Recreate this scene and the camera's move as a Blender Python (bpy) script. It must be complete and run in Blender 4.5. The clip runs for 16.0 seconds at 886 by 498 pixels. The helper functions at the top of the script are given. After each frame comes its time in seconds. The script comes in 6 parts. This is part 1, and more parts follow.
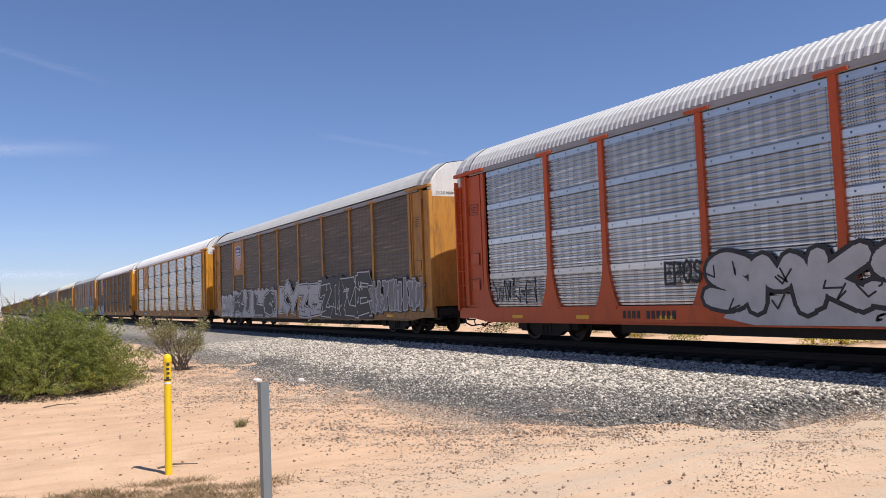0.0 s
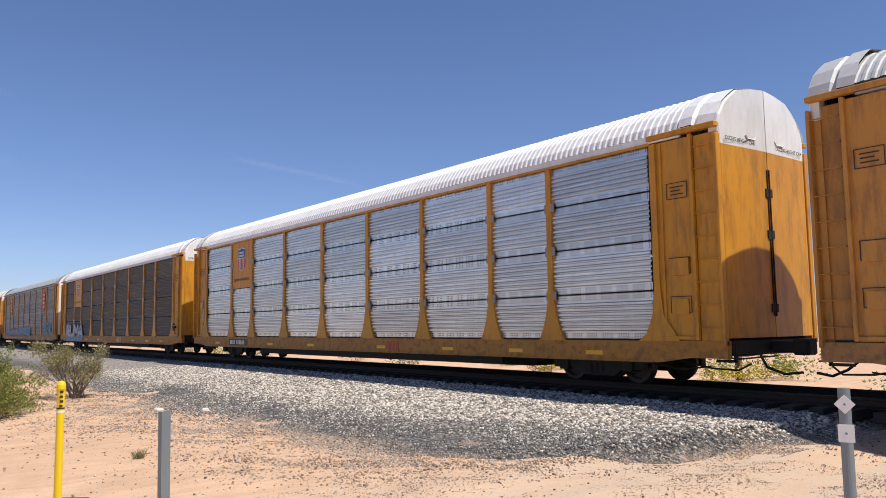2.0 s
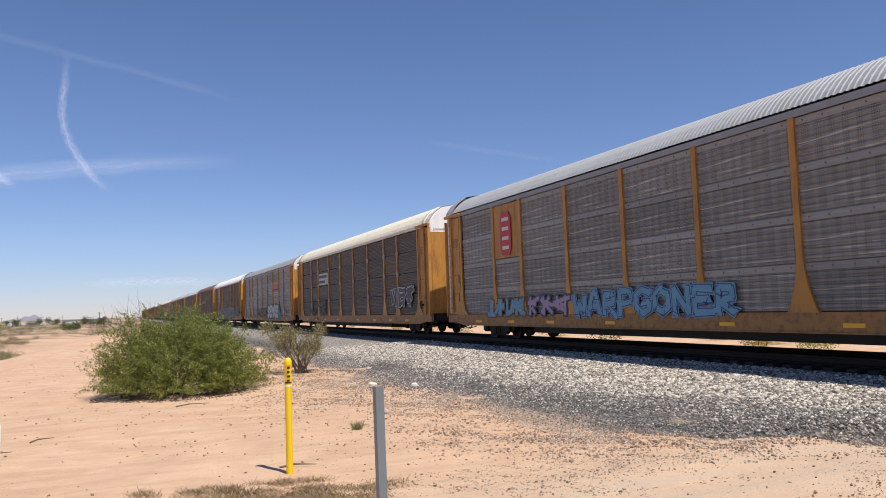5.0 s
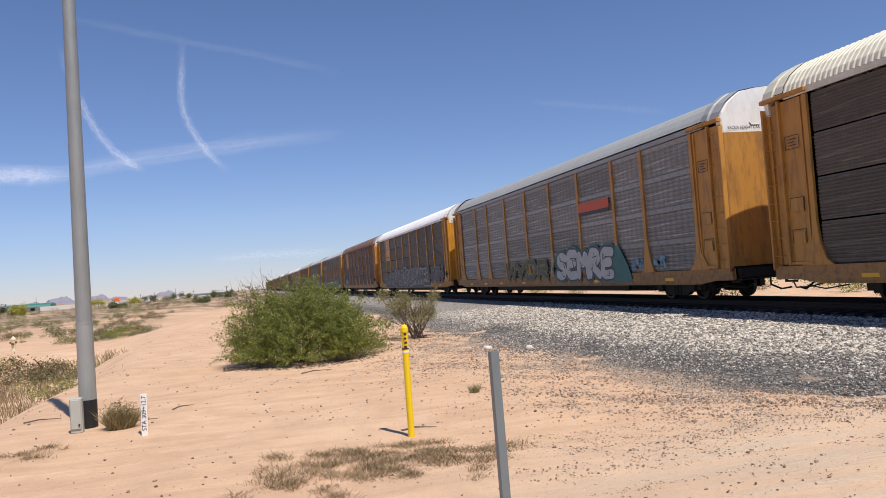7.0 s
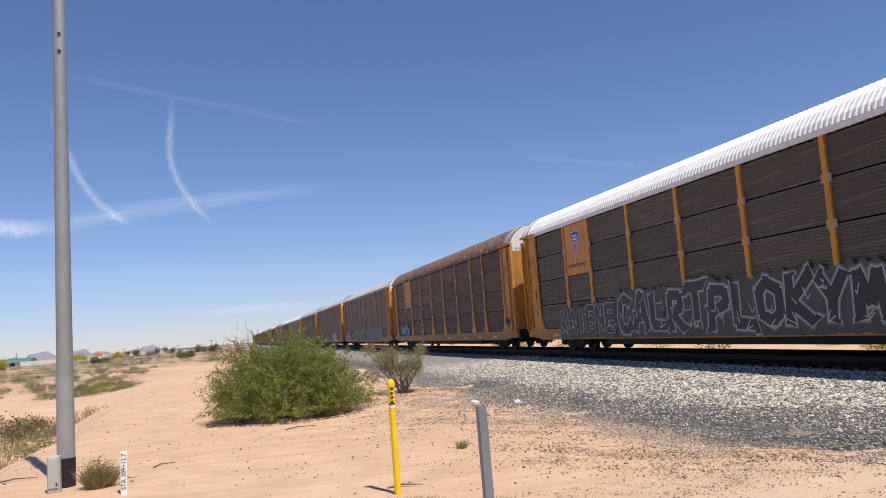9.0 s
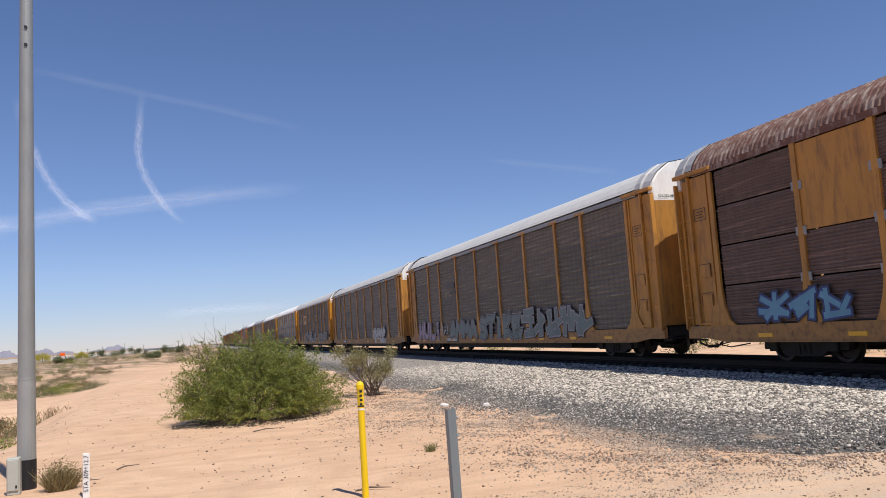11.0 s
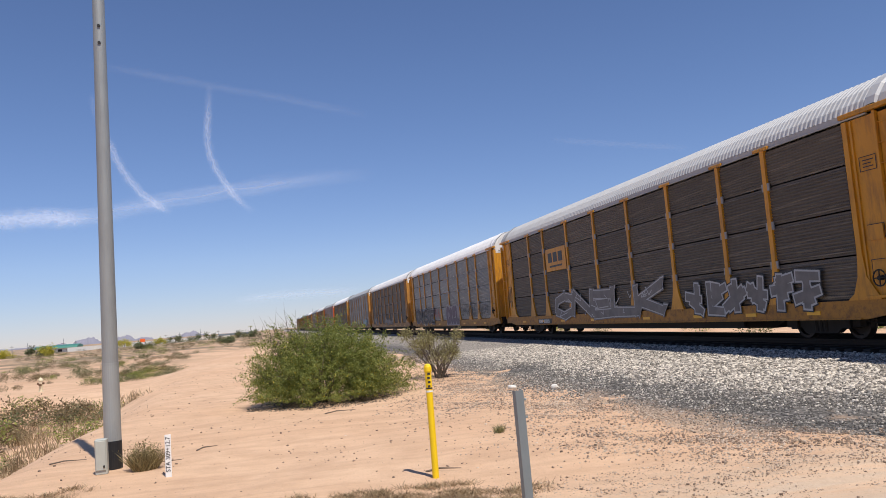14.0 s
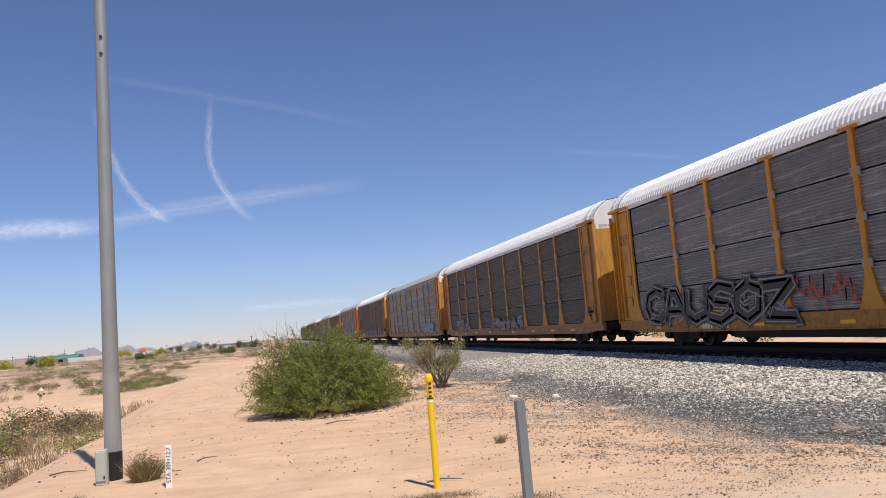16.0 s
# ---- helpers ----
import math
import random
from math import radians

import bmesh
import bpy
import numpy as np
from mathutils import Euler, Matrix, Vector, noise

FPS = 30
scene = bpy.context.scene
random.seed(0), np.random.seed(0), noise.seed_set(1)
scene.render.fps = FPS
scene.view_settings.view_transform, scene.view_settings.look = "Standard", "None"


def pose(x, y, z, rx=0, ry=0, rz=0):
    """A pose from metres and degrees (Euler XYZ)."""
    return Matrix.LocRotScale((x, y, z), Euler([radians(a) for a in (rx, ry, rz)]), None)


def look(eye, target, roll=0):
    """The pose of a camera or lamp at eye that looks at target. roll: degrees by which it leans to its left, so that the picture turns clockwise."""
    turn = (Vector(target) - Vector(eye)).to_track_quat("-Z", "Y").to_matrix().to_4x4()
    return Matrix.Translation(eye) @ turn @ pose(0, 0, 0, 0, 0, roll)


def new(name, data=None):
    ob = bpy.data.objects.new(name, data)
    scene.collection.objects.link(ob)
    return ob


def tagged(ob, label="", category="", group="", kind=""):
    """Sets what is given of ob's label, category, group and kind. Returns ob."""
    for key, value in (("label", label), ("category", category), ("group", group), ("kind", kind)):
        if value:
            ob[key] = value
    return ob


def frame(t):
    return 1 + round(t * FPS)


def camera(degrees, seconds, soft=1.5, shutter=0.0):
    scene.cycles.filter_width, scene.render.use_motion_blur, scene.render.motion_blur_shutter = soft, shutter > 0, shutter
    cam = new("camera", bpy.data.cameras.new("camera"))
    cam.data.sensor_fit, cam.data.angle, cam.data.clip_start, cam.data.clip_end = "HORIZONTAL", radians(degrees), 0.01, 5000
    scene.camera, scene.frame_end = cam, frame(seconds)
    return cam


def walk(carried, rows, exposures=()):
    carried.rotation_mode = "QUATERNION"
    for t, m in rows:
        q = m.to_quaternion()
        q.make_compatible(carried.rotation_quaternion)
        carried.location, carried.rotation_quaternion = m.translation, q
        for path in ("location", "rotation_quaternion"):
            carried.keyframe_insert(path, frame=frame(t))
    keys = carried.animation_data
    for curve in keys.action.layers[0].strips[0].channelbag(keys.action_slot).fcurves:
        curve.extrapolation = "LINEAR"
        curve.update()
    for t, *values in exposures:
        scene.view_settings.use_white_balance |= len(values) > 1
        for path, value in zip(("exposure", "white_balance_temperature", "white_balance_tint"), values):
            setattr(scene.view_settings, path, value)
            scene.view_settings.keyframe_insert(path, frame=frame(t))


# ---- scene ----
cam = camera(59.85, 16.0, soft=0.6)


def aim(yaw, pitch, roll, height):
    """A camera pose at the standing eye: yaw from the track's direction, pitch up, roll, height."""
    return pose(0, 0, height, 0, 0, yaw) @ pose(0, 0, 0, pitch, 0, 0) @ pose(0, 0, 0, 90, roll, 0)


PATH = [
    (0, -30.95, 3.52, 2.06, 1.70),
    (0.5, -31.10, 3.67, 1.61, 1.70),
    (1, -31.82, 3.23, 2.02, 1.70),
    (1.5, -34.20, 3.56, 1.46, 1.70),
    (1.8, -35.97, 5.03, 0.72, 1.70),
    (2, -37.32, 5.64, 0.81, 1.70),
    (2.5, -34.93, 6.48, 1.87, 1.70),
    (3, -29.86, 6.40, 1.86, 1.70),
    (3.5, -28.42, 6.29, 2.34, 1.70),
    (4, -24.81, 6.11, 2.17, 1.70),
    (4.2, -24.03, 5.37, 2.01, 1.70),
    (6.3, -17.12, 2.62, 3.16, 1.72),
    (6.5, -15.22, 1.98, 3.38, 1.72),
    (7, -14.41, 1.93, 4.16, 1.72),
    (7.5, -15.05, 3.18, 6.06, 1.72),
    (8, -15.48, 3.85, 5.16, 1.72),
    (8.5, -15.96, 4.67, 5.09, 1.72),
    (9, -15.67, 5.82, 4.29, 1.72),
    (9.5, -15.15, 5.74, 3.75, 1.72),
    (9.7, -15.71, 5.90, 3.47, 1.72),
    (11.8, -18.21, 5.66, 3.99, 1.72),
    (12, -16.42, 5.29, 3.38, 1.72),
    (12.5, -13.96, 4.70, 3.97, 1.72),
    (13, -13.39, 4.56, 4.50, 1.72),
    (13.5, -12.94, 4.86, 4.36, 1.72),
    (14, -12.93, 4.92, 4.54, 1.72),
    (14.5, -12.75, 5.69, 4.26, 1.72),
    (15, -12.83, 5.93, 4.26, 1.72),
    (15.5, -12.77, 5.59, 4.60, 1.72),
    (16, -12.92, 5.64, 4.63, 1.72),
]
walk(cam, [(t, aim(a, b, c, h)) for t, a, b, c, h in PATH], exposures=[(0.0, 0.14), (1.5, 0.14), (2.5, 0.13), (4.0, 0.09), (6.5, 0.0), (7.5, 0.02), (9.0, 0.06), (12.0, 0.0), (16.0, 0.0)])

# ---------------------------------------------------------------- light
SUN = Vector((0.18, -0.52, 1.0)).normalized()
world = bpy.data.worlds.new("sky")
scene.world = world
world.use_nodes = True
wn = world.node_tree
sky = wn.nodes.new("ShaderNodeTexSky")
sky.sky_type = "NISHITA"
sky.sun_disc = False
sky.sun_elevation = math.asin(SUN.z)
sky.sun_rotation = math.atan2(SUN.x, SUN.y)
sky.air_density, sky.dust_density, sky.ozone_density = 0.9, 0.0, 8.0
wn.nodes["Background"].inputs["Strength"].default_value = 0.109
tint = wn.nodes.new("ShaderNodeMix")
tint.data_type, tint.blend_type = "RGBA", "MULTIPLY"
tint.inputs[0].default_value = 1.0
wn.links.new(sky.outputs[0], tint.inputs[6])
up = wn.nodes.new("ShaderNodeSeparateXYZ")
wn.links.new(wn.nodes.new("ShaderNodeTexCoord").outputs["Generated"], up.inputs[0])
haze = wn.nodes.new("ShaderNodeValToRGB")      # lavender haze of a dry afternoon towards the horizon
haze.color_ramp.elements[0].position, haze.color_ramp.elements[0].color = 0.0, (0.84, 0.765, 0.89, 1)
haze.color_ramp.elements[1].position, haze.color_ramp.elements[1].color = 0.30, (1.07, 0.955, 1.0, 1)
mid_haze = haze.color_ramp.elements.new(0.09)
mid_haze.color = (1.03, 0.90, 0.975, 1)
wn.links.new(up.outputs["Z"], haze.inputs[0])
wn.links.new(haze.outputs[0], tint.inputs[7])
wn.links.new(tint.outputs[2], wn.nodes["Background"].inputs["Color"])
sun = new("sun", bpy.data.lights.new("sun", "SUN"))
sun.data.energy, sun.data.angle, sun.data.color = 4.7, radians(0.53), (1.0, 0.95, 0.88)
sun.matrix_world = look((0, 0, 60), Vector((0, 0, 60)) - SUN)

# ---------------------------------------------------------------- materials


def nodes_of(name):
    m = bpy.data.materials.new(name)
    m.use_nodes = True
    nt = m.node_tree
    return m, nt, nt.nodes["Principled BSDF"]


def math_node(nt, op, a, b=None):
    n = nt.nodes.new("ShaderNodeMath")
    n.operation = op
    for i, v in enumerate((a, b)):
        if v is None:
            continue
        if isinstance(v, (int, float)):
            n.inputs[i].default_value = v
        else:
            nt.links.new(v, n.inputs[i])
    return n.outputs[0]


def noise_node(nt, scale, detail=4.0, rough=0.6, vec=None, stretch=None):
    n = nt.nodes.new("ShaderNodeTexNoise")
    n.inputs["Scale"].default_value, n.inputs["Detail"].default_value, n.inputs["Roughness"].default_value = scale, detail, rough
    if vec is None:
        vec = nt.nodes.new("ShaderNodeTexCoord").outputs["Object"]
    if stretch:
        mp = nt.nodes.new("ShaderNodeMapping")
        mp.inputs["Scale"].default_value = stretch
        nt.links.new(vec, mp.inputs["Vector"])
        vec = mp.outputs[0]
    nt.links.new(vec, n.inputs["Vector"])
    return n.outputs["Fac"]


def ramp_node(nt, fac, stops):
    r = nt.nodes.new("ShaderNodeValToRGB")
    while len(r.color_ramp.elements) < len(stops):
        r.color_ramp.elements.new(0.5)
    for e, (p, c) in zip(r.color_ramp.elements, stops):
        e.position, e.color = p, (c if len(c) == 4 else (*c, 1))
    nt.links.new(fac, r.inputs[0])
    return r.outputs[0]


def mix_node(nt, fac, a, b, mode="MIX"):
    n = nt.nodes.new("ShaderNodeMix")
    n.data_type, n.blend_type = "RGBA", mode
    for sock, v in ((n.inputs[0], fac), (n.inputs[6], a), (n.inputs[7], b)):
        if isinstance(v, (int, float)):
            sock.default_value = v
        elif isinstance(v, tuple):
            sock.default_value = (*v, 1)
        else:
            nt.links.new(v, sock)
    return n.outputs[2]


def bump_node(nt, bsdf, height, strength, dist=0.02):
    b = nt.nodes.new("ShaderNodeBump")
    b.inputs["Strength"].default_value, b.inputs["Distance"].default_value = strength, dist
    nt.links.new(height, b.inputs["Height"])
    nt.links.new(b.outputs[0], bsdf.inputs["Normal"])


def dim(c, k):
    return tuple(min(1.0, v * k) for v in c)


def paint(name, color, rough=0.55, metal=0.0, grime=(0.12, 0.08, 0.05), wear=0.5, streak=True, island=0.0, objrand=0.12):
    """Weathered paint: mottled tone, grime in streaks down the sheet, small chips."""
    m, nt, b = nodes_of(name)
    n1 = noise_node(nt, 1.3, 5)
    n2 = noise_node(nt, 5.0, 7, 0.7, stretch=(1, 1, 0.22) if streak else None)
    base = mix_node(nt, n1, dim(color, 0.82), dim(color, 1.12))
    g = ramp_node(nt, n2, [(0.47, (0, 0, 0)), (0.74, (1, 1, 1))])
    col = mix_node(nt, math_node(nt, "MULTIPLY", g, wear), base, grime)
    n3 = noise_node(nt, 60, 3)
    chips = ramp_node(nt, n3, [(0.66, (0, 0, 0)), (0.72, (1, 1, 1))])
    col = mix_node(nt, math_node(nt, "MULTIPLY", chips, wear * 0.5), col, dim(grime, 1.3))
    rnd = nt.nodes.new("ShaderNodeObjectInfo").outputs["Random"]
    tone = math_node(nt, "ADD", math_node(nt, "MULTIPLY", rnd, 2 * objrand), 1 - objrand)
    hs = nt.nodes.new("ShaderNodeHueSaturation")
    nt.links.new(col, hs.inputs["Color"])
    nt.links.new(tone, hs.inputs["Value"])
    nt.links.new(hs.outputs[0], b.inputs["Base Color"])
    b.inputs["Roughness"].default_value, b.inputs["Metallic"].default_value = rough, metal
    bump_node(nt, b, n3, 0.12, 0.004)
    return m


def panel_paint(name, color, rough, metal, dots, pitch, band, grime=(0.10, 0.075, 0.055), wear=0.45, lap=0.0):
    """Perforated rack panel: rows of punched holes (dark), dirt in horizontal and vertical streaks."""
    m, nt, b = nodes_of(name)
    co = nt.nodes.new("ShaderNodeTexCoord").outputs["Object"]
    sep = nt.nodes.new("ShaderNodeSeparateXYZ")
    nt.links.new(co, sep.inputs[0])
    n1 = noise_node(nt, 0.9, 4, stretch=(1, 0.6, 2.0))
    n2 = noise_node(nt, 9, 5, stretch=(1, 1, 0.15))
    n4 = noise_node(nt, 7, 3, stretch=(1, 0.08, 3.0))
    base = mix_node(nt, n1, dim(color, 0.72), dim(color, 1.2))
    col = mix_node(nt, math_node(nt, "MULTIPLY", ramp_node(nt, n2, [(0.42, (0, 0, 0)), (0.75, (1, 1, 1))]), wear), base, grime)
    col = mix_node(nt, math_node(nt, "MULTIPLY", ramp_node(nt, n4, [(0.58, (0, 0, 0)), (0.66, (1, 1, 1))]), 0.6), col, dim(color, 2.3))
    fy = math_node(nt, "SUBTRACT", math_node(nt, "FRACT", math_node(nt, "DIVIDE", sep.outputs["Y"], pitch[0])), 0.5)
    fz = math_node(nt, "SUBTRACT", math_node(nt, "FRACT", math_node(nt, "DIVIDE", sep.outputs["Z"], pitch[1])), 0.5)
    d2 = math_node(nt, "ADD", math_node(nt, "MULTIPLY", fy, fy), math_node(nt, "MULTIPLY", fz, fz))
    hole = math_node(nt, "LESS_THAN", d2, 0.075)
    if band:   # holes only in rows towards the top and bottom of each sheet
        az = math_node(nt, "ABSOLUTE", sep.outputs["Z"])
        hole = math_node(nt, "MULTIPLY", hole, math_node(nt, "GREATER_THAN", az, band))
        patch = math_node(nt, "FRACT", math_node(nt, "DIVIDE", sep.outputs["Y"], 0.42))
        hole = math_node(nt, "MULTIPLY", hole, math_node(nt, "GREATER_THAN", patch, 0.3))
    else:      # holes in upright columns, close and wide by turns
        cols = math_node(nt, "FRACT", math_node(nt, "DIVIDE", sep.outputs["Y"], 0.31))
        hole = math_node(nt, "MULTIPLY", hole, math_node(nt, "GREATER_THAN", cols, 0.45))
    if lap:    # a plain newer strip laps over the top of each sheet
        strip = math_node(nt, "GREATER_THAN", sep.outputs["Z"], lap)
        hole = math_node(nt, "MULTIPLY", hole, math_node(nt, "SUBTRACT", 1.0, strip))
        col = mix_node(nt, math_node(nt, "MULTIPLY", strip, 0.55), col, dim(color, 1.2))
        bolt = math_node(nt, "LESS_THAN", math_node(nt, "ABSOLUTE", math_node(nt, "SUBTRACT", math_node(nt, "FRACT", math_node(nt, "DIVIDE", sep.outputs["Y"], 0.47)), 0.5)), 0.04)
        hole = math_node(nt, "MAXIMUM", hole, math_node(nt, "MULTIPLY", bolt, math_node(nt, "LESS_THAN", math_node(nt, "ABSOLUTE", math_node(nt, "SUBTRACT", sep.outputs["Z"], 0.385)), 0.02)))
    col = mix_node(nt, math_node(nt, "MULTIPLY", hole, dots), col, (0.02, 0.02, 0.02))
    rnd = nt.nodes.new("ShaderNodeObjectInfo").outputs["Random"]
    hs = nt.nodes.new("ShaderNodeHueSaturation")
    nt.links.new(col, hs.inputs["Color"])
    nt.links.new(math_node(nt, "ADD", math_node(nt, "MULTIPLY", rnd, 0.3), 0.85), hs.inputs["Value"])
    nt.links.new(hs.outputs[0], b.inputs["Base Color"])
    b.inputs["Roughness"].default_value, b.inputs["Metallic"].default_value = rough, metal
    bump_node(nt, b, n2, 0.1, 0.005)
    return m


def stone(name, stops, rough=0.9, bump=0.4, scale=40):
    """Loose stone: one tone for each piece, with a fine grain."""
    m, nt, b = nodes_of(name)
    rnd = nt.nodes.new("ShaderNodeNewGeometry").outputs["Random Per Island"]
    n = noise_node(nt, scale, 4)
    col = mix_node(nt, n, ramp_node(nt, rnd, stops), mix_node(nt, 0.35, ramp_node(nt, rnd, stops), (0.30, 0.26, 0.22)))
    nt.links.new(col, b.inputs["Base Color"])
    b.inputs["Roughness"].default_value = rough
    bump_node(nt, b, n, bump, 0.01)
    return m


def leafy(name, stops, trans=0.35):
    m, nt, b = nodes_of(name)
    rnd = nt.nodes.new("ShaderNodeNewGeometry").outputs["Random Per Island"]
    col = ramp_node(nt, rnd, stops)
    nt.links.new(col, b.inputs["Base Color"])
    b.inputs["Roughness"].default_value = 0.6
    tr = nt.nodes.new("ShaderNodeBsdfTranslucent")
    nt.links.new(col, tr.inputs["Color"])
    mx = nt.nodes.new("ShaderNodeMixShader")
    mx.inputs[0].default_value = trans
    nt.links.new(b.outputs[0], mx.inputs[1])
    nt.links.new(tr.outputs[0], mx.inputs[2])
    nt.links.new(mx.outputs[0], nt.nodes["Material Output"].inputs["Surface"])
    return m


def plain(name, color, rough=0.6, metal=0.0, var=0.15, scale=8.0):
    m, nt, b = nodes_of(name)
    n = noise_node(nt, scale, 5)
    nt.links.new(mix_node(nt, n, dim(color, 1 - var), dim(color, 1 + var)), b.inputs["Base Color"])
    b.inputs["Roughness"].default_value, b.inputs["Metallic"].default_value = rough, metal
    bump_node(nt, b, n, 0.08, 0.004)
    return m


def sand_material():
    m, nt, b = nodes_of("desert_sand")
    pos = nt.nodes.new("ShaderNodeNewGeometry").outputs["Position"]
    big = noise_node(nt, 0.16, 5, vec=pos)
    mid = noise_node(nt, 1.4, 6, 0.65, vec=pos)
    fine = noise_node(nt, 22, 6, 0.7, vec=pos)
    grit = noise_node(nt, 70, 3, 0.6, vec=pos)
    col = mix_node(nt, ramp_node(nt, big, [(0.35, (0, 0, 0)), (0.68, (1, 1, 1))]), (0.655, 0.412, 0.25), (0.725, 0.49, 0.315))
    col = mix_node(nt, ramp_node(nt, mid, [(0.42, (0, 0, 0)), (0.75, (1, 1, 1))]), col, (0.55, 0.345, 0.21))
    col = mix_node(nt, math_node(nt, "MULTIPLY", ramp_node(nt, fine, [(0.56, (0, 0, 0)), (0.74, (1, 1, 1))]), 0.45), col, (0.40, 0.26, 0.17))
    col = mix_node(nt, math_node(nt, "MULTIPLY", ramp_node(nt, grit, [(0.66, (0, 0, 0)), (0.72, (1, 1, 1))]), 0.55), col, (0.24, 0.17, 0.12))
    rut = noise_node(nt, 2.2, 5, 0.6, vec=pos, stretch=(0.12, 1.6, 1.0))
    col = mix_node(nt, math_node(nt, "MULTIPLY", ramp_node(nt, rut, [(0.46, (0, 0, 0)), (0.66, (1, 1, 1))]), 0.4), col, (0.47, 0.288, 0.175))
    speck = noise_node(nt, 34, 4, 0.75, vec=pos)
    col = mix_node(nt, math_node(nt, "MULTIPLY", ramp_node(nt, speck, [(0.60, (0, 0, 0)), (0.68, (1, 1, 1))]), 0.5), col, (0.33, 0.24, 0.17))
    sep = nt.nodes.new("ShaderNodeSeparateXYZ")
    nt.links.new(pos, sep.inputs[0])
    far_y = nt.nodes.new("ShaderNodeMapRange")
    far_y.inputs["From Min"].default_value, far_y.inputs["From Max"].default_value = 45, 110
    nt.links.new(sep.outputs["Y"], far_y.inputs["Value"])
    left_x = nt.nodes.new("ShaderNodeMapRange")
    left_x.inputs["From Min"].default_value, left_x.inputs["From Max"].default_value = -4, -8
    nt.links.new(sep.outputs["X"], left_x.inputs["Value"])
    cover = ramp_node(nt, noise_node(nt, 0.10, 6, 0.72, vec=pos, stretch=(0.55, 1.0, 1.0)), [(0.41, (0, 0, 0)), (0.53, (1, 1, 1))])
    path_end = nt.nodes.new("ShaderNodeMapRange")
    path_end.inputs["From Min"].default_value, path_end.inputs["From Max"].default_value = 78, 120
    nt.links.new(sep.outputs["Y"], path_end.inputs["Value"])
    reach = math_node(nt, "MULTIPLY", far_y.outputs[0], math_node(nt, "MAXIMUM", left_x.outputs[0], path_end.outputs[0]))
    cover = math_node(nt, "MULTIPLY", math_node(nt, "MULTIPLY", cover, reach), 0.85)
    col = mix_node(nt, cover, col, mix_node(nt, fine, (0.10, 0.085, 0.045), (0.22, 0.165, 0.095)))
    wheel_y = nt.nodes.new("ShaderNodeMapRange")     # driven track of pale gravel across the front
    wheel_y.inputs["From Min"].default_value, wheel_y.inputs["From Max"].default_value = 7.4, 5.6
    nt.links.new(math_node(nt, "SUBTRACT", sep.outputs["Y"], math_node(nt, "MULTIPLY", sep.outputs["X"], 0.10)), wheel_y.inputs["Value"])
    right_x = nt.nodes.new("ShaderNodeMapRange")
    right_x.inputs["From Min"].default_value, right_x.inputs["From Max"].default_value = 0.5, 4.0
    nt.links.new(sep.outputs["X"], right_x.inputs["Value"])
    driven = math_node(nt, "MULTIPLY", math_node(nt, "MULTIPLY", wheel_y.outputs[0], right_x.outputs[0]), ramp_node(nt, rut, [(0.35, (0.25, 0.25, 0.25)), (0.6, (1, 1, 1))]))
    col = mix_node(nt, math_node(nt, "MULTIPLY", driven, 0.8), col, mix_node(nt, fine, (0.42, 0.31, 0.215), (0.74, 0.59, 0.44)))
    nt.links.new(col, b.inputs["Base Color"])
    b.inputs["Roughness"].default_value = 0.95
    h = math_node(nt, "ADD", math_node(nt, "ADD", math_node(nt, "MULTIPLY", mid, 0.6), math_node(nt, "MULTIPLY", rut, 0.6)), math_node(nt, "MULTIPLY", fine, 0.4))
    bump_node(nt, b, h, 0.7, 0.07)
    return m


def ballast_material():
    """Crushed stone between the loose pieces: pale near the ties, with the gaps' shade put into its tones, dark
    weathered fines further down.
    """
    m, nt, b = nodes_of("ballast_fines")
    geo = nt.nodes.new("ShaderNodeNewGeometry")
    sep = nt.nodes.new("ShaderNodeSeparateXYZ")
    nt.links.new(geo.outputs["Position"], sep.inputs[0])
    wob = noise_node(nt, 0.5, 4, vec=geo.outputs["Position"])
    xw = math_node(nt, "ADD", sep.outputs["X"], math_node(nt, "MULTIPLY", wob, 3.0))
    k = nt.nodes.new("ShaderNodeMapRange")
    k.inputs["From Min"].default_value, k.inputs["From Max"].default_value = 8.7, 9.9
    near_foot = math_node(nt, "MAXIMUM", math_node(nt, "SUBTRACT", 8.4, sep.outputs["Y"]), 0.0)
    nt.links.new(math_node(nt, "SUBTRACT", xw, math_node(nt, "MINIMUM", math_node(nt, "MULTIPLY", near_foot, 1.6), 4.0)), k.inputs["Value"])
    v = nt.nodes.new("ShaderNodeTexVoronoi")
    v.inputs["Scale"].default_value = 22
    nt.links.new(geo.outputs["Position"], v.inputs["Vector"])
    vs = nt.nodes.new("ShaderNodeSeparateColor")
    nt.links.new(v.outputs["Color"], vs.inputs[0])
    # pale stone toned down to paint the shade in gaps between loose pieces
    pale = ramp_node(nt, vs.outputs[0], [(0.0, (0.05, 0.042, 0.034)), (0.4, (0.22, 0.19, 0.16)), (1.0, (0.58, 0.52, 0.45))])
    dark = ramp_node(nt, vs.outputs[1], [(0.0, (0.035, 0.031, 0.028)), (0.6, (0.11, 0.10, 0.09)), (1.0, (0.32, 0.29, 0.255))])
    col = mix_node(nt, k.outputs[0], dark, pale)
    sandy = ramp_node(nt, noise_node(nt, 0.8, 5, vec=geo.outputs["Position"]), [(0.6, (0, 0, 0)), (0.72, (1, 1, 1))])
    col = mix_node(nt, math_node(nt, "MULTIPLY", sandy, math_node(nt, "SUBTRACT", 0.8, math_node(nt, "MULTIPLY", k.outputs[0], 0.7))), col, (0.52, 0.36, 0.24))
    edge = nt.nodes.new("ShaderNodeMapRange")
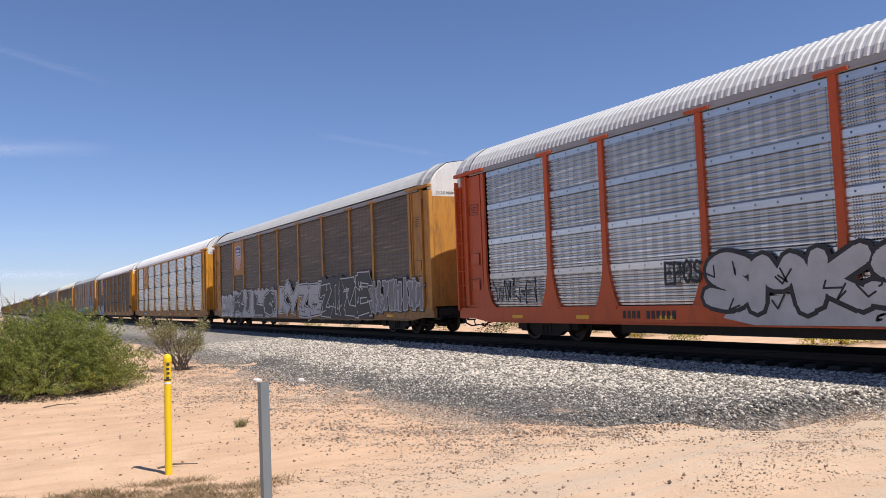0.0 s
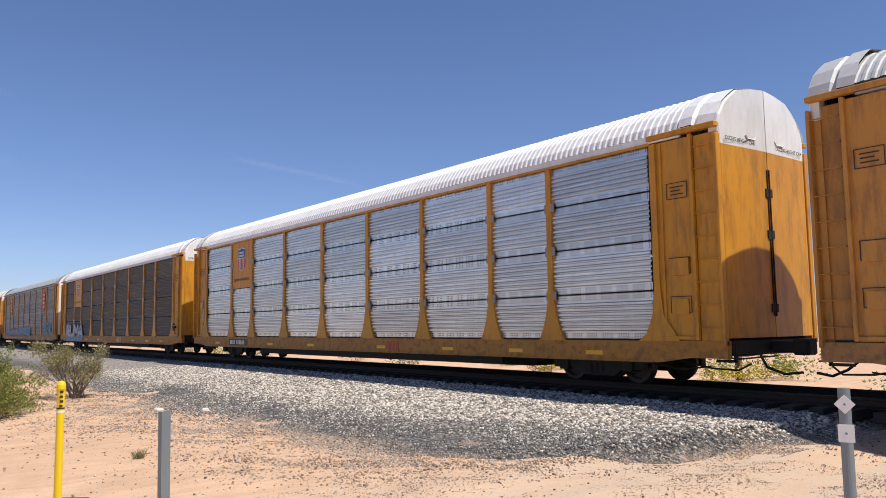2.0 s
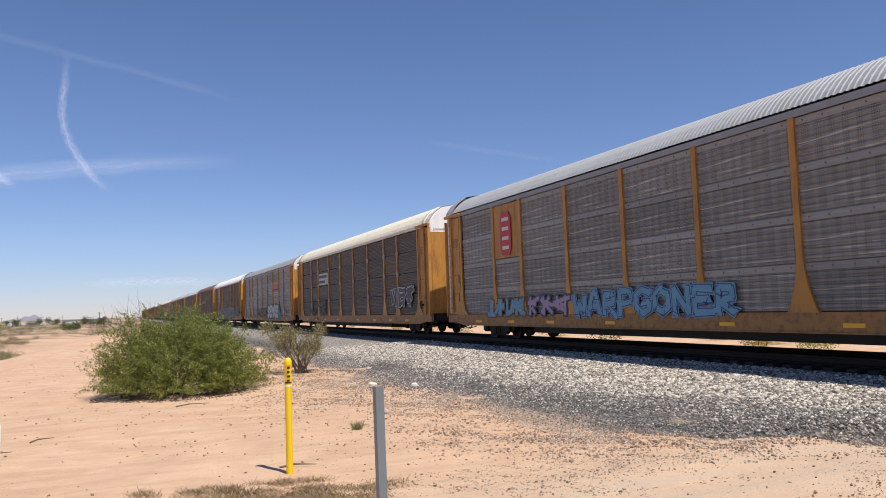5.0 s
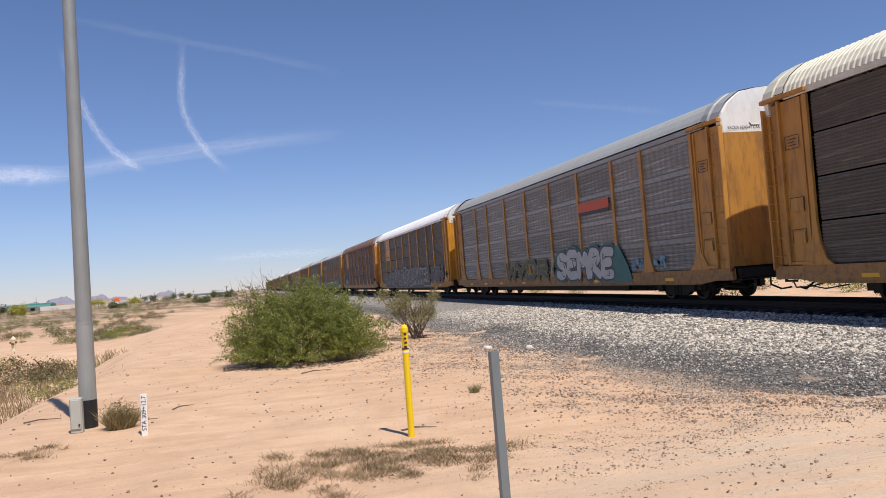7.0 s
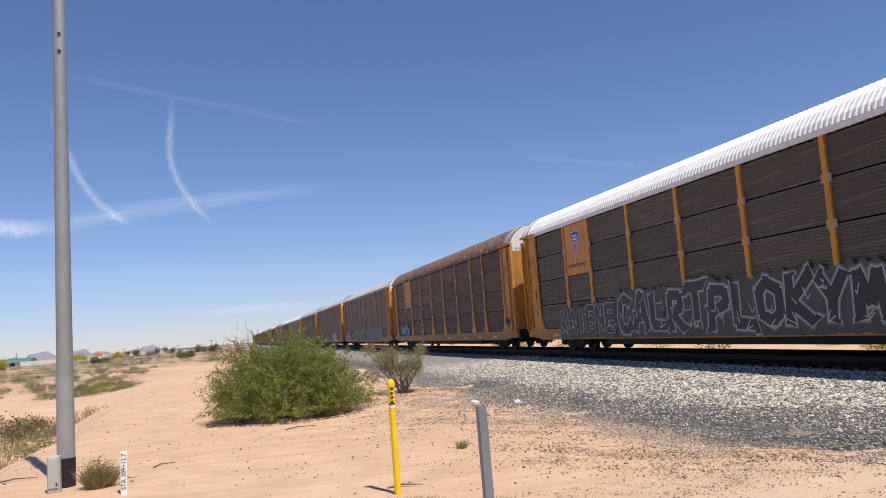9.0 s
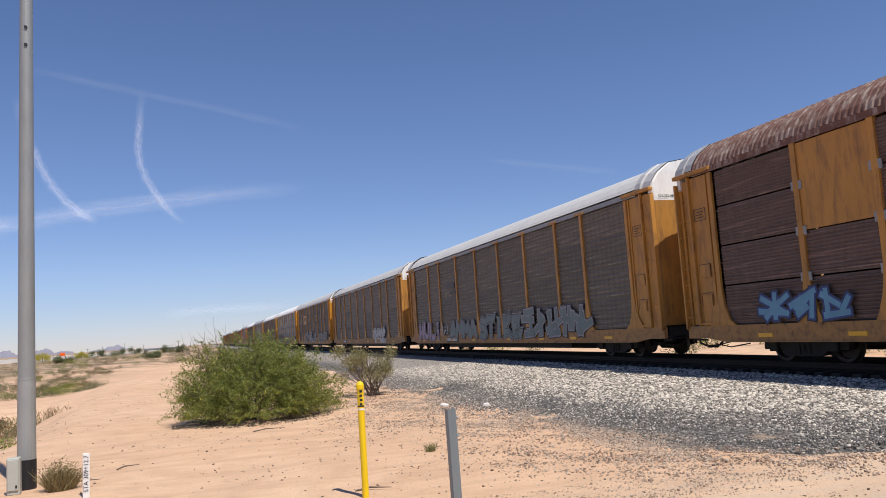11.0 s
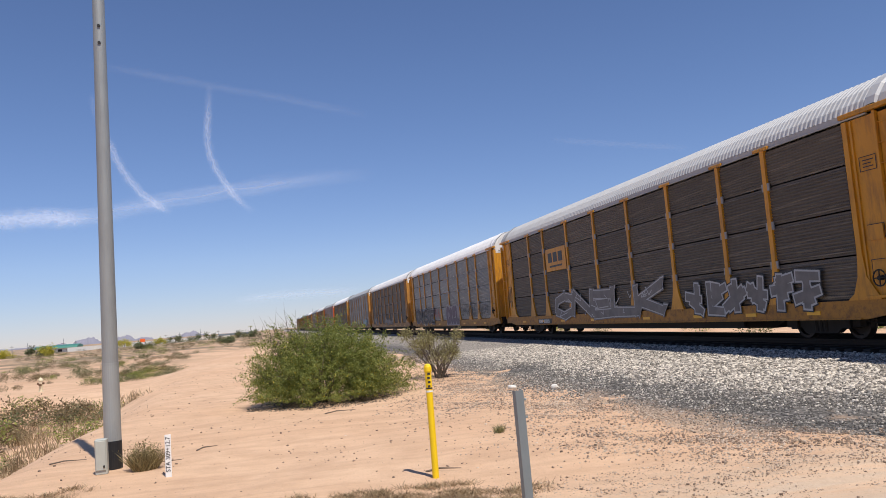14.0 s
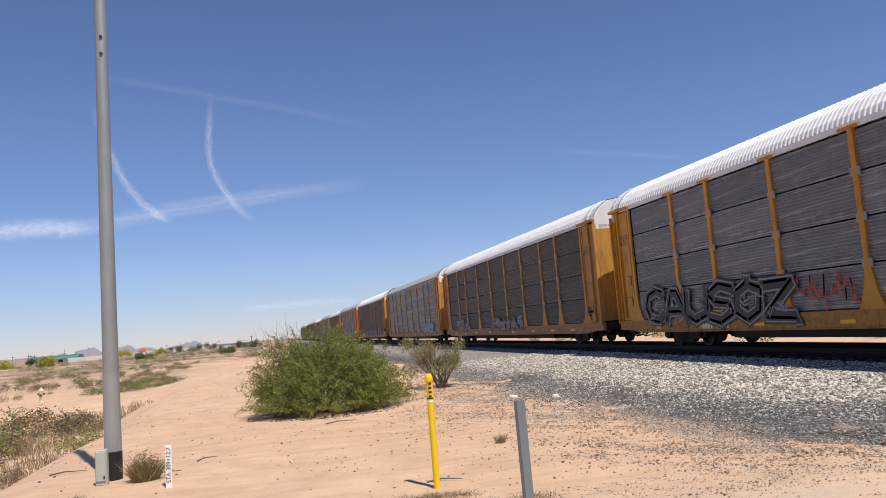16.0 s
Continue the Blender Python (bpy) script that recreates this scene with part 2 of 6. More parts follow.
    edge.inputs["From Min"].default_value, edge.inputs["From Max"].default_value = 7.7, 6.5
    nt.links.new(math_node(nt, "ADD", sep.outputs["X"], math_node(nt, "MULTIPLY", noise_node(nt, 1.1, 6, 0.7, vec=geo.outputs["Position"]), 2.6)), edge.inputs["Value"])
    col = mix_node(nt, edge.outputs[0], col, mix_node(nt, wob, (0.50, 0.34, 0.22), (0.60, 0.42, 0.285)))
    foot = nt.nodes.new("ShaderNodeMapRange")
    foot.inputs["From Min"].default_value, foot.inputs["From Max"].default_value = 6.1, 5.2
    ramped = math_node(nt, "ADD", sep.outputs["Y"], math_node(nt, "MULTIPLY", sep.outputs["X"], 0.214))
    nt.links.new(math_node(nt, "ADD", math_node(nt, "SUBTRACT", ramped, 3.2), math_node(nt, "MULTIPLY", noise_node(nt, 1.6, 6, 0.7, vec=geo.outputs["Position"]), 1.5)), foot.inputs["Value"])
    col = mix_node(nt, foot.outputs[0], col, mix_node(nt, wob, (0.46, 0.30, 0.19), (0.58, 0.39, 0.25)))
    nt.links.new(col, b.inputs["Base Color"])
    b.inputs["Roughness"].default_value = 0.95
    bump_node(nt, b, v.outputs["Distance"], 0.9, 0.04)
    return m


M = {}
M["yellow"] = paint("weathered_yellow_paint", (0.61, 0.27, 0.014), 0.5, 0, (0.20, 0.08, 0.022), 0.8)
M["tan"] = paint("faded_ochre_paint", (0.50, 0.232, 0.040), 0.55, 0, (0.15, 0.07, 0.033), 0.85)
M["red"] = paint("orange_red_paint", (0.54, 0.088, 0.014), 0.5, 0, (0.14, 0.05, 0.03), 0.4)
M["white"] = paint("white_end_paint", (0.80, 0.79, 0.75), 0.5, 0, (0.45, 0.36, 0.25), 0.35)
M["roof_white"] = paint("white_roof_paint", (0.80, 0.79, 0.77), 0.5, 0, (0.50, 0.46, 0.40), 0.4)
M["roof_cream"] = paint("cream_roof_paint", (0.72, 0.68, 0.54), 0.55, 0, (0.45, 0.38, 0.26), 0.4)
M["roof_pale"] = paint("pale_galvanised_roof_sheet", (0.47, 0.47, 0.465), 0.6, 0.05, (0.36, 0.33, 0.29), 0.45)
M["yellow_sill"] = paint("grimy_yellow_sill_paint", (0.45, 0.20, 0.022), 0.6, 0, (0.085, 0.042, 0.024), 0.95, False)
M["tan_sill"] = paint("grimy_ochre_sill_paint", (0.38, 0.19, 0.055), 0.6, 0, (0.09, 0.05, 0.032), 0.95, False)
M["red_sill"] = M["red"]
M["roof_grey"] = paint("galvanised_roof_sheet", (0.35, 0.36, 0.365), 0.6, 0.1, (0.28, 0.25, 0.21), 0.5)
M["roof_rust"] = paint("rusted_roof_sheet", (0.15, 0.07, 0.05), 0.8, 0, (0.50, 0.42, 0.36), 0.8)
M["silver_s"] = panel_paint("silver_ribbed_panel", (0.72, 0.705, 0.67), 0.30, 0.82, 0.9, (0.06, 0.048), 0.345, (0.45, 0.40, 0.33), 0.2)
M["silver_p"] = panel_paint("galvanised_perforated_panel", (0.58, 0.57, 0.55), 0.30, 0.92, 0.85, (0.05, 0.045), 0.0, (0.30, 0.25, 0.19), 0.35, 0.32)
M["grey_p"] = panel_paint("dull_galvanised_panel", (0.26, 0.245, 0.222), 0.5, 0.25, 0.7, (0.05, 0.032), 0.0, (0.15, 0.12, 0.095), 0.55, 0.32)
M["dark_p"] = panel_paint("dark_weathered_panel", (0.148, 0.123, 0.093), 0.6, 0.05, 0.6, (0.05, 0.032), 0.0)
M["dark_d"] = panel_paint("dark_seamed_panel", (0.120, 0.098, 0.074), 0.6, 0.05, 0.5, (0.05, 0.05), 0.26)
M["grey_d"] = panel_paint("grey_seamed_panel", (0.25, 0.243, 0.235), 0.45, 0.3, 0.5, (0.05, 0.05), 0.26, (0.17, 0.15, 0.13), 0.45)
M["brown_d"] = panel_paint("brown_rusty_panel", (0.15, 0.095, 0.075), 0.65, 0.1, 0.5, (0.05, 0.05), 0.26, (0.09, 0.05, 0.035), 0.5)
M["under"] = plain("grimy_black_steel", (0.022, 0.020, 0.019), 0.75, 0.2, 0.4, 6)
M["wheel"] = plain("dark_wheel_steel", (0.05, 0.042, 0.038), 0.6, 0.5, 0.3, 9)
M["tread"] = plain("worn_steel", (0.45, 0.44, 0.43), 0.3, 0.9, 0.1, 9)
M["hinge"] = plain("worn_grey_hinge_steel", (0.30, 0.29, 0.28), 0.5, 0.3, 0.25, 14)
M["deck"] = plain("dusty_deck_steel", (0.06, 0.055, 0.05), 0.8, 0.1, 0.3, 3)
M["reflector"] = plain("yellow_reflective_tape", (0.80, 0.42, 0.02), 0.4, 0, 0.1, 20)
M["ink_black"] = plain("black_spray_paint", (0.022, 0.022, 0.024), 0.5, 0, 0.35, 5)
M["ink_white"] = plain("chalky_white_spray_paint", (0.62, 0.62, 0.60), 0.6, 0, 0.2, 4)
M["ink_grey"] = plain("silver_spray_paint", (0.42, 0.42, 0.42), 0.5, 0, 0.25, 4)
M["ink_blue"] = plain("light_blue_spray_paint", (0.13, 0.30, 0.42), 0.55, 0, 0.3, 3)
M["ink_dblue"] = plain("deep_blue_paint", (0.025, 0.045, 0.20), 0.45, 0, 0.15, 6)
M["ink_red"] = plain("red_paint", (0.48, 0.035, 0.035), 0.5, 0, 0.2, 6)
M["ink_orange"] = plain("orange_red_stripe_paint", (0.55, 0.085, 0.03), 0.55, 0, 0.2, 6)
M["ink_violet"] = plain("mauve_spray_paint", (0.36, 0.25, 0.34), 0.55, 0, 0.3, 3)
M["ink_olive"] = plain("olive_spray_paint", (0.20, 0.19, 0.035), 0.55, 0, 0.3, 3)
M["ink_faint"] = plain("faded_grey_spray_paint", (0.22, 0.205, 0.20), 0.6, 0, 0.4, 3)
M["leaf_brown"] = leafy("brown_dry_leaf", [(0.0, (0.12, 0.085, 0.04)), (0.6, (0.23, 0.17, 0.085)), (1.0, (0.36, 0.28, 0.15))])
M["ink_silver"] = plain("matt_silver_spray_paint", (0.46, 0.46, 0.455), 0.5, 0.1, 0.3, 3)
M["ink_teal"] = plain("faded_grey_green_spray_paint", (0.16, 0.20, 0.19), 0.6, 0, 0.35, 2)
M["ink_green"] = plain("blue_green_spray_paint", (0.045, 0.15, 0.145), 0.6, 0, 0.35, 2)
M["ink_lilac"] = plain("pale_lilac_spray_paint", (0.29, 0.265, 0.285), 0.6, 0, 0.3, 3)
M["ink_plum"] = plain("dark_plum_spray_paint", (0.10, 0.06, 0.10), 0.55, 0, 0.3, 3)
M["ink_haze"] = plain("worn_thin_grey_spray_paint", (0.17, 0.155, 0.145), 0.6, 0, 0.5, 3)
M["dark_mark"] = plain("worn_dark_spray_paint", (0.075, 0.07, 0.065), 0.6, 0, 0.45, 3)
M["mark"] = plain("off_white_stencil_paint", (0.66, 0.65, 0.62), 0.6, 0, 0.15, 20)
M["sand"] = sand_material()
M["ballast"] = ballast_material()
M["stone_pale"] = stone("pale_ballast_stone", [(0.0, (0.05, 0.043, 0.036)), (0.28, (0.17, 0.15, 0.125)), (0.55, (0.47, 0.41, 0.34)), (1.0, (0.88, 0.785, 0.66))])
M["stone_dark"] = stone("dark_ballast_stone", [(0.0, (0.035, 0.032, 0.03)), (0.5, (0.12, 0.11, 0.10)), (0.8, (0.28, 0.255, 0.225)), (1.0, (0.72, 0.66, 0.58))])
M["clod"] = stone("brown_clods", [(0.0, (0.09, 0.055, 0.035)), (0.6, (0.24, 0.15, 0.10)), (1.0, (0.45, 0.31, 0.21))])
M["litter"] = stone("dark_leaf_litter", [(0.0, (0.03, 0.022, 0.016)), (0.7, (0.09, 0.065, 0.045)), (1.0, (0.20, 0.15, 0.10))])
M["grit"] = stone("mixed_grit", [(0.0, (0.20, 0.135, 0.09)), (0.5, (0.43, 0.31, 0.22)), (1.0, (0.74, 0.61, 0.48))])
M["rail"] = plain("rusty_rail_steel", (0.035, 0.024, 0.018), 0.75, 0.3, 0.4, 12)
M["tie"] = plain("creosoted_timber", (0.03, 0.025, 0.021), 0.85, 0, 0.4, 7)
M["leaf"] = leafy("bush_leaf", [(0.0, (0.14, 0.175, 0.04)), (0.5, (0.24, 0.275, 0.065)), (0.9, (0.35, 0.37, 0.10)), (0.97, (0.47, 0.43, 0.08)), (1.0, (0.68, 0.56, 0.07))], 0.5)
M["leaf_dry"] = leafy("dry_leaf", [(0.0, (0.17, 0.15, 0.07)), (0.6, (0.29, 0.27, 0.11)), (1.0, (0.42, 0.38, 0.18))])
M["leaf_yellow"] = leafy("flowering_leaf", [(0.0, (0.22, 0.24, 0.04)), (0.5, (0.50, 0.44, 0.05)), (1.0, (0.70, 0.58, 0.07))])
M["leaf_grey"] = leafy("scrub_leaf", [(0.0, (0.085, 0.095, 0.04)), (0.6, (0.16, 0.17, 0.07)), (1.0, (0.25, 0.24, 0.12))])
M["leaf_far"] = leafy("dark_tree_leaf", [(0.0, (0.07, 0.085, 0.035)), (0.6, (0.13, 0.15, 0.06)), (1.0, (0.20, 0.21, 0.09))], 0.2)
M["straw"] = leafy("dry_grass_blade", [(0.0, (0.18, 0.12, 0.065)), (0.6, (0.34, 0.25, 0.14)), (1.0, (0.52, 0.41, 0.25))], 0.2)
M["weed"] = leafy("brown_dry_weed", [(0.0, (0.15, 0.095, 0.05)), (0.6, (0.32, 0.22, 0.115)), (0.9, (0.46, 0.34, 0.19)), (1.0, (0.56, 0.45, 0.27))], 0.2)
M["weed_olive"] = leafy("olive_dry_weed", [(0.0, (0.13, 0.10, 0.04)), (0.6, (0.28, 0.215, 0.095)), (1.0, (0.44, 0.35, 0.17))], 0.25)
M["bark"] = plain("grey_brown_bark", (0.13, 0.10, 0.075), 0.9, 0, 0.35, 30)
M["pole"] = paint("galvanised_pole", (0.32, 0.335, 0.325), 0.5, 0.35, (0.20, 0.20, 0.19), 0.45)
M["black_band"] = plain("black_tar_coating", (0.012, 0.012, 0.013), 0.6, 0, 0.3, 12)
M["box_grey"] = plain("pale_grey_green_paint", (0.42, 0.43, 0.38), 0.5, 0, 0.08, 9)
M["marker_yellow"] = plain("bright_yellow_plastic", (0.86, 0.58, 0.008), 0.4, 0, 0.06, 9)
M["marker_white"] = plain("white_marker_plastic", (0.80, 0.79, 0.76), 0.5, 0, 0.06, 9)
M["zinc"] = paint("weathered_zinc", (0.23, 0.27, 0.29), 0.5, 0.4, (0.10, 0.10, 0.10), 0.3)
M["concrete"] = plain("pale_concrete", (0.70, 0.67, 0.62), 0.85, 0, 0.1, 0.2)
M["green_roof"] = plain("green_metal_roof", (0.05, 0.20, 0.15), 0.5, 0, 0.15, 0.4)
M["orange"] = plain("orange_sheet", (0.85, 0.13, 0.02), 0.6, 0, 0.1, 1)
# bare rock, the haze of distance mixed into its bluish colour
M["hill"] = plain("haze_tinted_rock", (0.25, 0.24, 0.28), 0.95, 0, 0.18, 0.01)
M["hydrant_cream"] = plain("cream_enamel", (0.72, 0.62, 0.42), 0.5, 0, 0.08, 12)
M["wood"] = plain("weathered_timber", (0.16, 0.09, 0.055), 0.85, 0, 0.3, 14)

# ---------------------------------------------------------------- mesh tools


class Shape:
    """Collects vertices and faces of one mesh."""

    def __init__(self):
        self.v, self.f = [], []

    def add(self, verts, faces):
        n = len(self.v)
        self.v += [tuple(p) for p in verts]
        self.f += [tuple(i + n for i in q) for q in faces]
        return self

    def box(self, c, s, bevel=0.0):
        x, y, z = (k / 2 for k in s)
        if bevel <= 0:
            vs = [(c[0] + a * x, c[1] + b * y, c[2] + d * z) for a in (-1, 1) for b in (-1, 1) for d in (-1, 1)]
            return self.add(vs, [(0, 1, 3, 2), (4, 6, 7, 5), (0, 4, 5, 1), (2, 3, 7, 6), (0, 2, 6, 4), (1, 5, 7, 3)])
        bm = bmesh.new()
        bmesh.ops.create_cube(bm, size=1, matrix=Matrix.Translation(c) @ Matrix.Diagonal((*s, 1)))
        bmesh.ops.bevel(bm, geom=bm.edges[:], offset=bevel, segments=1, affect="EDGES")
        bm.verts.index_update()
        self.add([v.co[:] for v in bm.verts], [[v.index for v in f.verts] for f in bm.faces])
        bm.free()
        return self

    def tube(self, pts, radii, n=8, caps=True):
        """A round bar along a line of points."""
        pts = [Vector(p) for p in pts]
        if isinstance(radii, (int, float)):
            radii = [radii] * len(pts)
        rings, vs = [], []
        for i, p in enumerate(pts):
            d = (pts[min(i + 1, len(pts) - 1)] - pts[max(i - 1, 0)]).normalized()
            a = d.cross(Vector((0, 0, 1)) if abs(d.z) < 0.9 else Vector((1, 0, 0))).normalized()
            b = d.cross(a)
            rings.append([len(vs) + k for k in range(n)])
            vs += [p + (a * math.cos(2 * math.pi * k / n) + b * math.sin(2 * math.pi * k / n)) * radii[i] for k in range(n)]
        fs = [(r[k], r[(k + 1) % n], s[(k + 1) % n], s[k]) for r, s in zip(rings, rings[1:]) for k in range(n)]
        if caps:
            fs += [tuple(rings[0][::-1]), tuple(rings[-1])]
        return self.add(vs, fs)

    def slab(self, outline, axis, lo, hi):
        """A flat outline (list of 2D points) thickened along an axis."""
        n = len(outline)

        def at(p, h):
            return (h, p[0], p[1]) if axis == 0 else (p[0], h, p[1]) if axis == 1 else (p[0], p[1], h)
        vs = [at(p, lo) for p in outline] + [at(p, hi) for p in outline]
        fs = [tuple(range(n))[::-1], tuple(range(n, 2 * n))] + [(i, (i + 1) % n, n + (i + 1) % n, n + i) for i in range(n)]
        return self.add(vs, fs)

    def mesh(self, name, material=None, smooth=False):
        me = bpy.data.meshes.new(name)
        me.from_pydata(self.v, [], self.f)
        if material:
            me.materials.append(material)
        if smooth:
            me.shade_smooth()
        bm = bmesh.new()
        bm.from_mesh(me)
        bmesh.ops.recalc_face_normals(bm, faces=bm.faces)
        bm.to_mesh(me)
        bm.free()
        return me


def part(name, shape, material, parent, label="", at=None):
    """One mesh object under a thing or a part. A Shape makes a mesh of its own; a mesh is shared, with the object's own material."""
    me = shape.mesh(name, material) if isinstance(shape, Shape) else shape
    ob = new(name, me)
    ob.parent = parent
    if at is not None:
        ob.matrix_basis = at
    if not isinstance(shape, Shape):
        if not me.materials:
            me.materials.append(material)
        ob.material_slots[0].link = "OBJECT"
        ob.material_slots[0].material = material
    if label:
        tagged(ob, label)
    return ob


def thing(name, at, label, category, group="", kind=""):
    ob = new(name)
    ob.empty_display_size = 0.3
    ob.matrix_basis = at
    return tagged(ob, label, category, group, kind)


def raw_mesh(name, verts, faces, material, smooth=False):
    me = bpy.data.meshes.new(name)
    me.from_pydata(verts.tolist() if hasattr(verts, "tolist") else verts, [], faces.tolist() if hasattr(faces, "tolist") else faces)
    me.materials.append(material)
    if smooth:
        me.shade_smooth()
    return me


# ---------------------------------------------------------------- ground
TRACK_X = 13.85          # centre line of the track
RAIL_Z = 0.43            # top of the rails


def ease(a, b, v):
    k = np.clip((v - a) / (b - a), 0, 1)
    return k * k * (3 - 2 * k)


def wob(x, y, s, k=0.0):
    """A smooth rolling pattern of about +-1."""
    return (np.sin(x * 1.7 / s + 1.3 + k) * np.cos(y * 1.3 / s + 0.7 * k) + 0.6 * np.sin(x * 3.1 / s - y * 2.3 / s + 2.0 + k) + 0.35 * np.cos(x * 6.3 / s + y * 5.1 / s + k)) / 1.6


def ground_z(x, y):
    """Height of the desert floor: a service path beside the track, a wash to its left, gentle flats."""
    edge = -3.9 + 1.9 * ease(40, 80, y) - 2.2 * ease(12, 2, y) + 0.35 * wob(x * 0, y, 4)
    edge = edge + 0.75 * ease(8, 11, y) * ease(42, 34, y)
    drop = ease(0.0, 3.0, edge - x)
    wash = ease(36, 31, y) * ease(9.0, 5.5, edge - x) + 0.35 * ease(42, 45, y) * ease(60, 55, y) * ease(7.5, 5.0, edge - x)
    z = -0.38 * drop - 0.6 * drop * wash - 0.5 * drop * ease(90, 300, y)
    z += 0.09 * wob(x, y, 11, 2) * drop * ease(36, 44, y)
    z += 0.03 * wob(x, y, 1.5) + 0.012 * wob(x, y, 0.45, 1)
    z += -0.05 * np.exp(-((y - 5.2 - 0.10 * x - 0.06 * np.abs(x)) / 0.35) ** 2) * ease(0, 3, x)
    z += 0.03 * np.exp(-((y - 4.4 - 0.10 * x) / 0.25) ** 2) * ease(0, 3, x) + 0.03 * np.exp(-((y - 5.9 - 0.14 * x) / 0.25) ** 2) * ease(0, 3, x)
    z += -0.05 * np.exp(-((y - 3.6 - 0.10 * x) / 0.35) ** 2) * ease(0, 3, x)
    z += -0.45 * ease(62, 125, y) * ease(7.5, 4.0, x) * ease(-7.0, -3.0, x)
    under = ease(6.5, 9.0, x) * ease(20.5, 18.5, x)
    return z - 0.12 * under


def toe(y):
    """Where the apron of crushed stone ends on the near side."""
    line = np.interp(y, [5.6, 6.3, 6.8, 7.5, 8.2, 9, 11, 13, 14, 20, 40], [12.6, 10.3, 7.0, 6.2, 5.7, 5.3, 5.3, 4.9, 4.5, 4.7, 4.9])
    return line + 0.25 * wob(y * 0, y, 1.3) + 0.15 * wob(y * 0, y, 0.4, 2)


def ballast_z(x, y):
    near = np.interp(x, [4.0, 6.0, 8.6, 10.6, 11.9, 12.4, 15.3, 15.9, 17.6, 18.6], [-0.06, 0.02, 0.06, 0.10, 0.135, 0.17, 0.19, 0.14, -0.03, -0.2])
    cut = np.clip((x - toe(y) - 2.5 * ease(7.8, 6.6, y)) / (0.8 + 4.7 * ease(7.8, 6.6, y)), -1, 0) * 0.4 + np.clip((x - toe(y)) / 1.2, 0, 1) * 0.0
    return near - 0.45 * ease(62, 125, y) * ease(7.5, 5.0, x) + cut + 0.012 * wob(x, y, 0.7) * ease(12.2, 11, x)


def axis(lo, hi, near, n):
    u = np.linspace(math.asinh(lo / near), math.asinh(hi / near), n)
    return np.sinh(u) * near


def sheet(name, xs, ys, fz, material, smooth=True):
    gx, gy = np.meshgrid(xs, ys)
    gz = fz(gx, gy)
    v = np.stack([gx, gy, gz], -1).reshape(-1, 3)
    nx, ny = len(xs), len(ys)
    i = (np.arange(ny - 1)[:, None] * nx + np.arange(nx - 1)[None]).ravel()
    f = np.stack([i, i + 1, i + nx + 1, i + nx], -1)
    return new(name, raw_mesh(name, v, f, material, smooth))


xs = np.concatenate([axis(-3600, 3600, 5.0, 260)])
ys = np.concatenate([axis(-3600, 3600, 6.0, 260) + 10])
tagged(sheet("ground", xs, ys, ground_z, M["sand"]), "pale tan desert sand with clods and faint wheel ruts", "ground", kind="structure")
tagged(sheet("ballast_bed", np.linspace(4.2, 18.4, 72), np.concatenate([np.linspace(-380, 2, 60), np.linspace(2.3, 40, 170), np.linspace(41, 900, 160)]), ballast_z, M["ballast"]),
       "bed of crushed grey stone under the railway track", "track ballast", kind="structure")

# ---------------------------------------------------------------- track
track = thing("railway_track", pose(TRACK_X, 0, RAIL_Z), "rusty steel rails on dark timber ties in ballast", "railway track", kind="structure")
RAIL = [(-0.07, -0.17), (0.07, -0.17), (0.07, -0.155), (0.012, -0.13), (0.012, -0.045), (0.036, -0.035), (0.036, -0.004), (0.03, 0.0), (-0.03, 0.0), (-0.036, -0.004), (-0.036, -0.035), (-0.012, -0.045), (-0.012, -0.13), (-0.07, -0.155)]
rail_mesh = Shape().slab(RAIL, 1, -380, 900).mesh("rail")
for sx in (-0.755, 0.755):
    part("rail", rail_mesh, M["rail"], track, at=pose(sx, 0, 0))
tie_mesh = Shape().box((0, 0, -0.25), (2.6, 0.23, 0.17), 0.012).mesh("tie")
for i in range(200):
    part("tie", tie_mesh, M["tie"], track, at=pose(0.02 * math.sin(i * 3.1), -12 + i * 0.5, 0, 0, 0, 0.6 * math.sin(i * 1.7)))
far = Shape()
for i in range(200):
    far.box((0, 88.2 + i * 0.5, -0.25), (2.6, 0.23, 0.17))
tagged(part("distant_ties", far, M["tie"], track), kind="stuff")

# ---------------------------------------------------------------- the autorack railcar, built once as shared meshes
HALF = 13.5              # half the body's length
PE = 12.02               # end of the panelled stretch
POSTS = [-9.18, -7.14, -4.28, -1.43, 1.43, 4.28, 7.14, 9.18]
SILL0, SILL1 = 0.50, 0.91
TIERS = [0.93, 1.88, 2.86, 3.84, 4.74]
SIDE = 1.55


def words_mesh(text, size, spread=1.0):
    """Block lettering in the upright plane facing -y, centred on its middle."""
    cu = bpy.data.curves.new("lettering", "FONT")
    cu.body, cu.size, cu.extrude, cu.align_x, cu.align_y = text, size, 0.001, "CENTER", "CENTER"
    ob = new("lettering", cu)
    bpy.context.view_layer.update()
    me = bpy.data.meshes.new_from_object(ob.evaluated_get(bpy.context.evaluated_depsgraph_get()))
    bpy.data.objects.remove(ob)
    me.materials.clear()
    me.transform(pose(0, 0, 0, 90, 0, 0) @ Matrix.Diagonal((spread, 1, 1, 1)))
    return me


def roof_arch(low=False):
    half = [(1.57, 4.90), (1.51, 5.07), (1.33, 5.32), (1.12, 5.48), (0.90, 5.62), (0.45, 5.70)]
    top = 5.74
    if low:
        half, top = [(1.57, 4.95), (1.47, 5.09), (1.28, 5.29), (1.04, 5.47), (0.78, 5.59), (0.4, 5.66)], 5.69
    return [(-x, z) for x, z in half] + [(0, top)] + half[::-1]


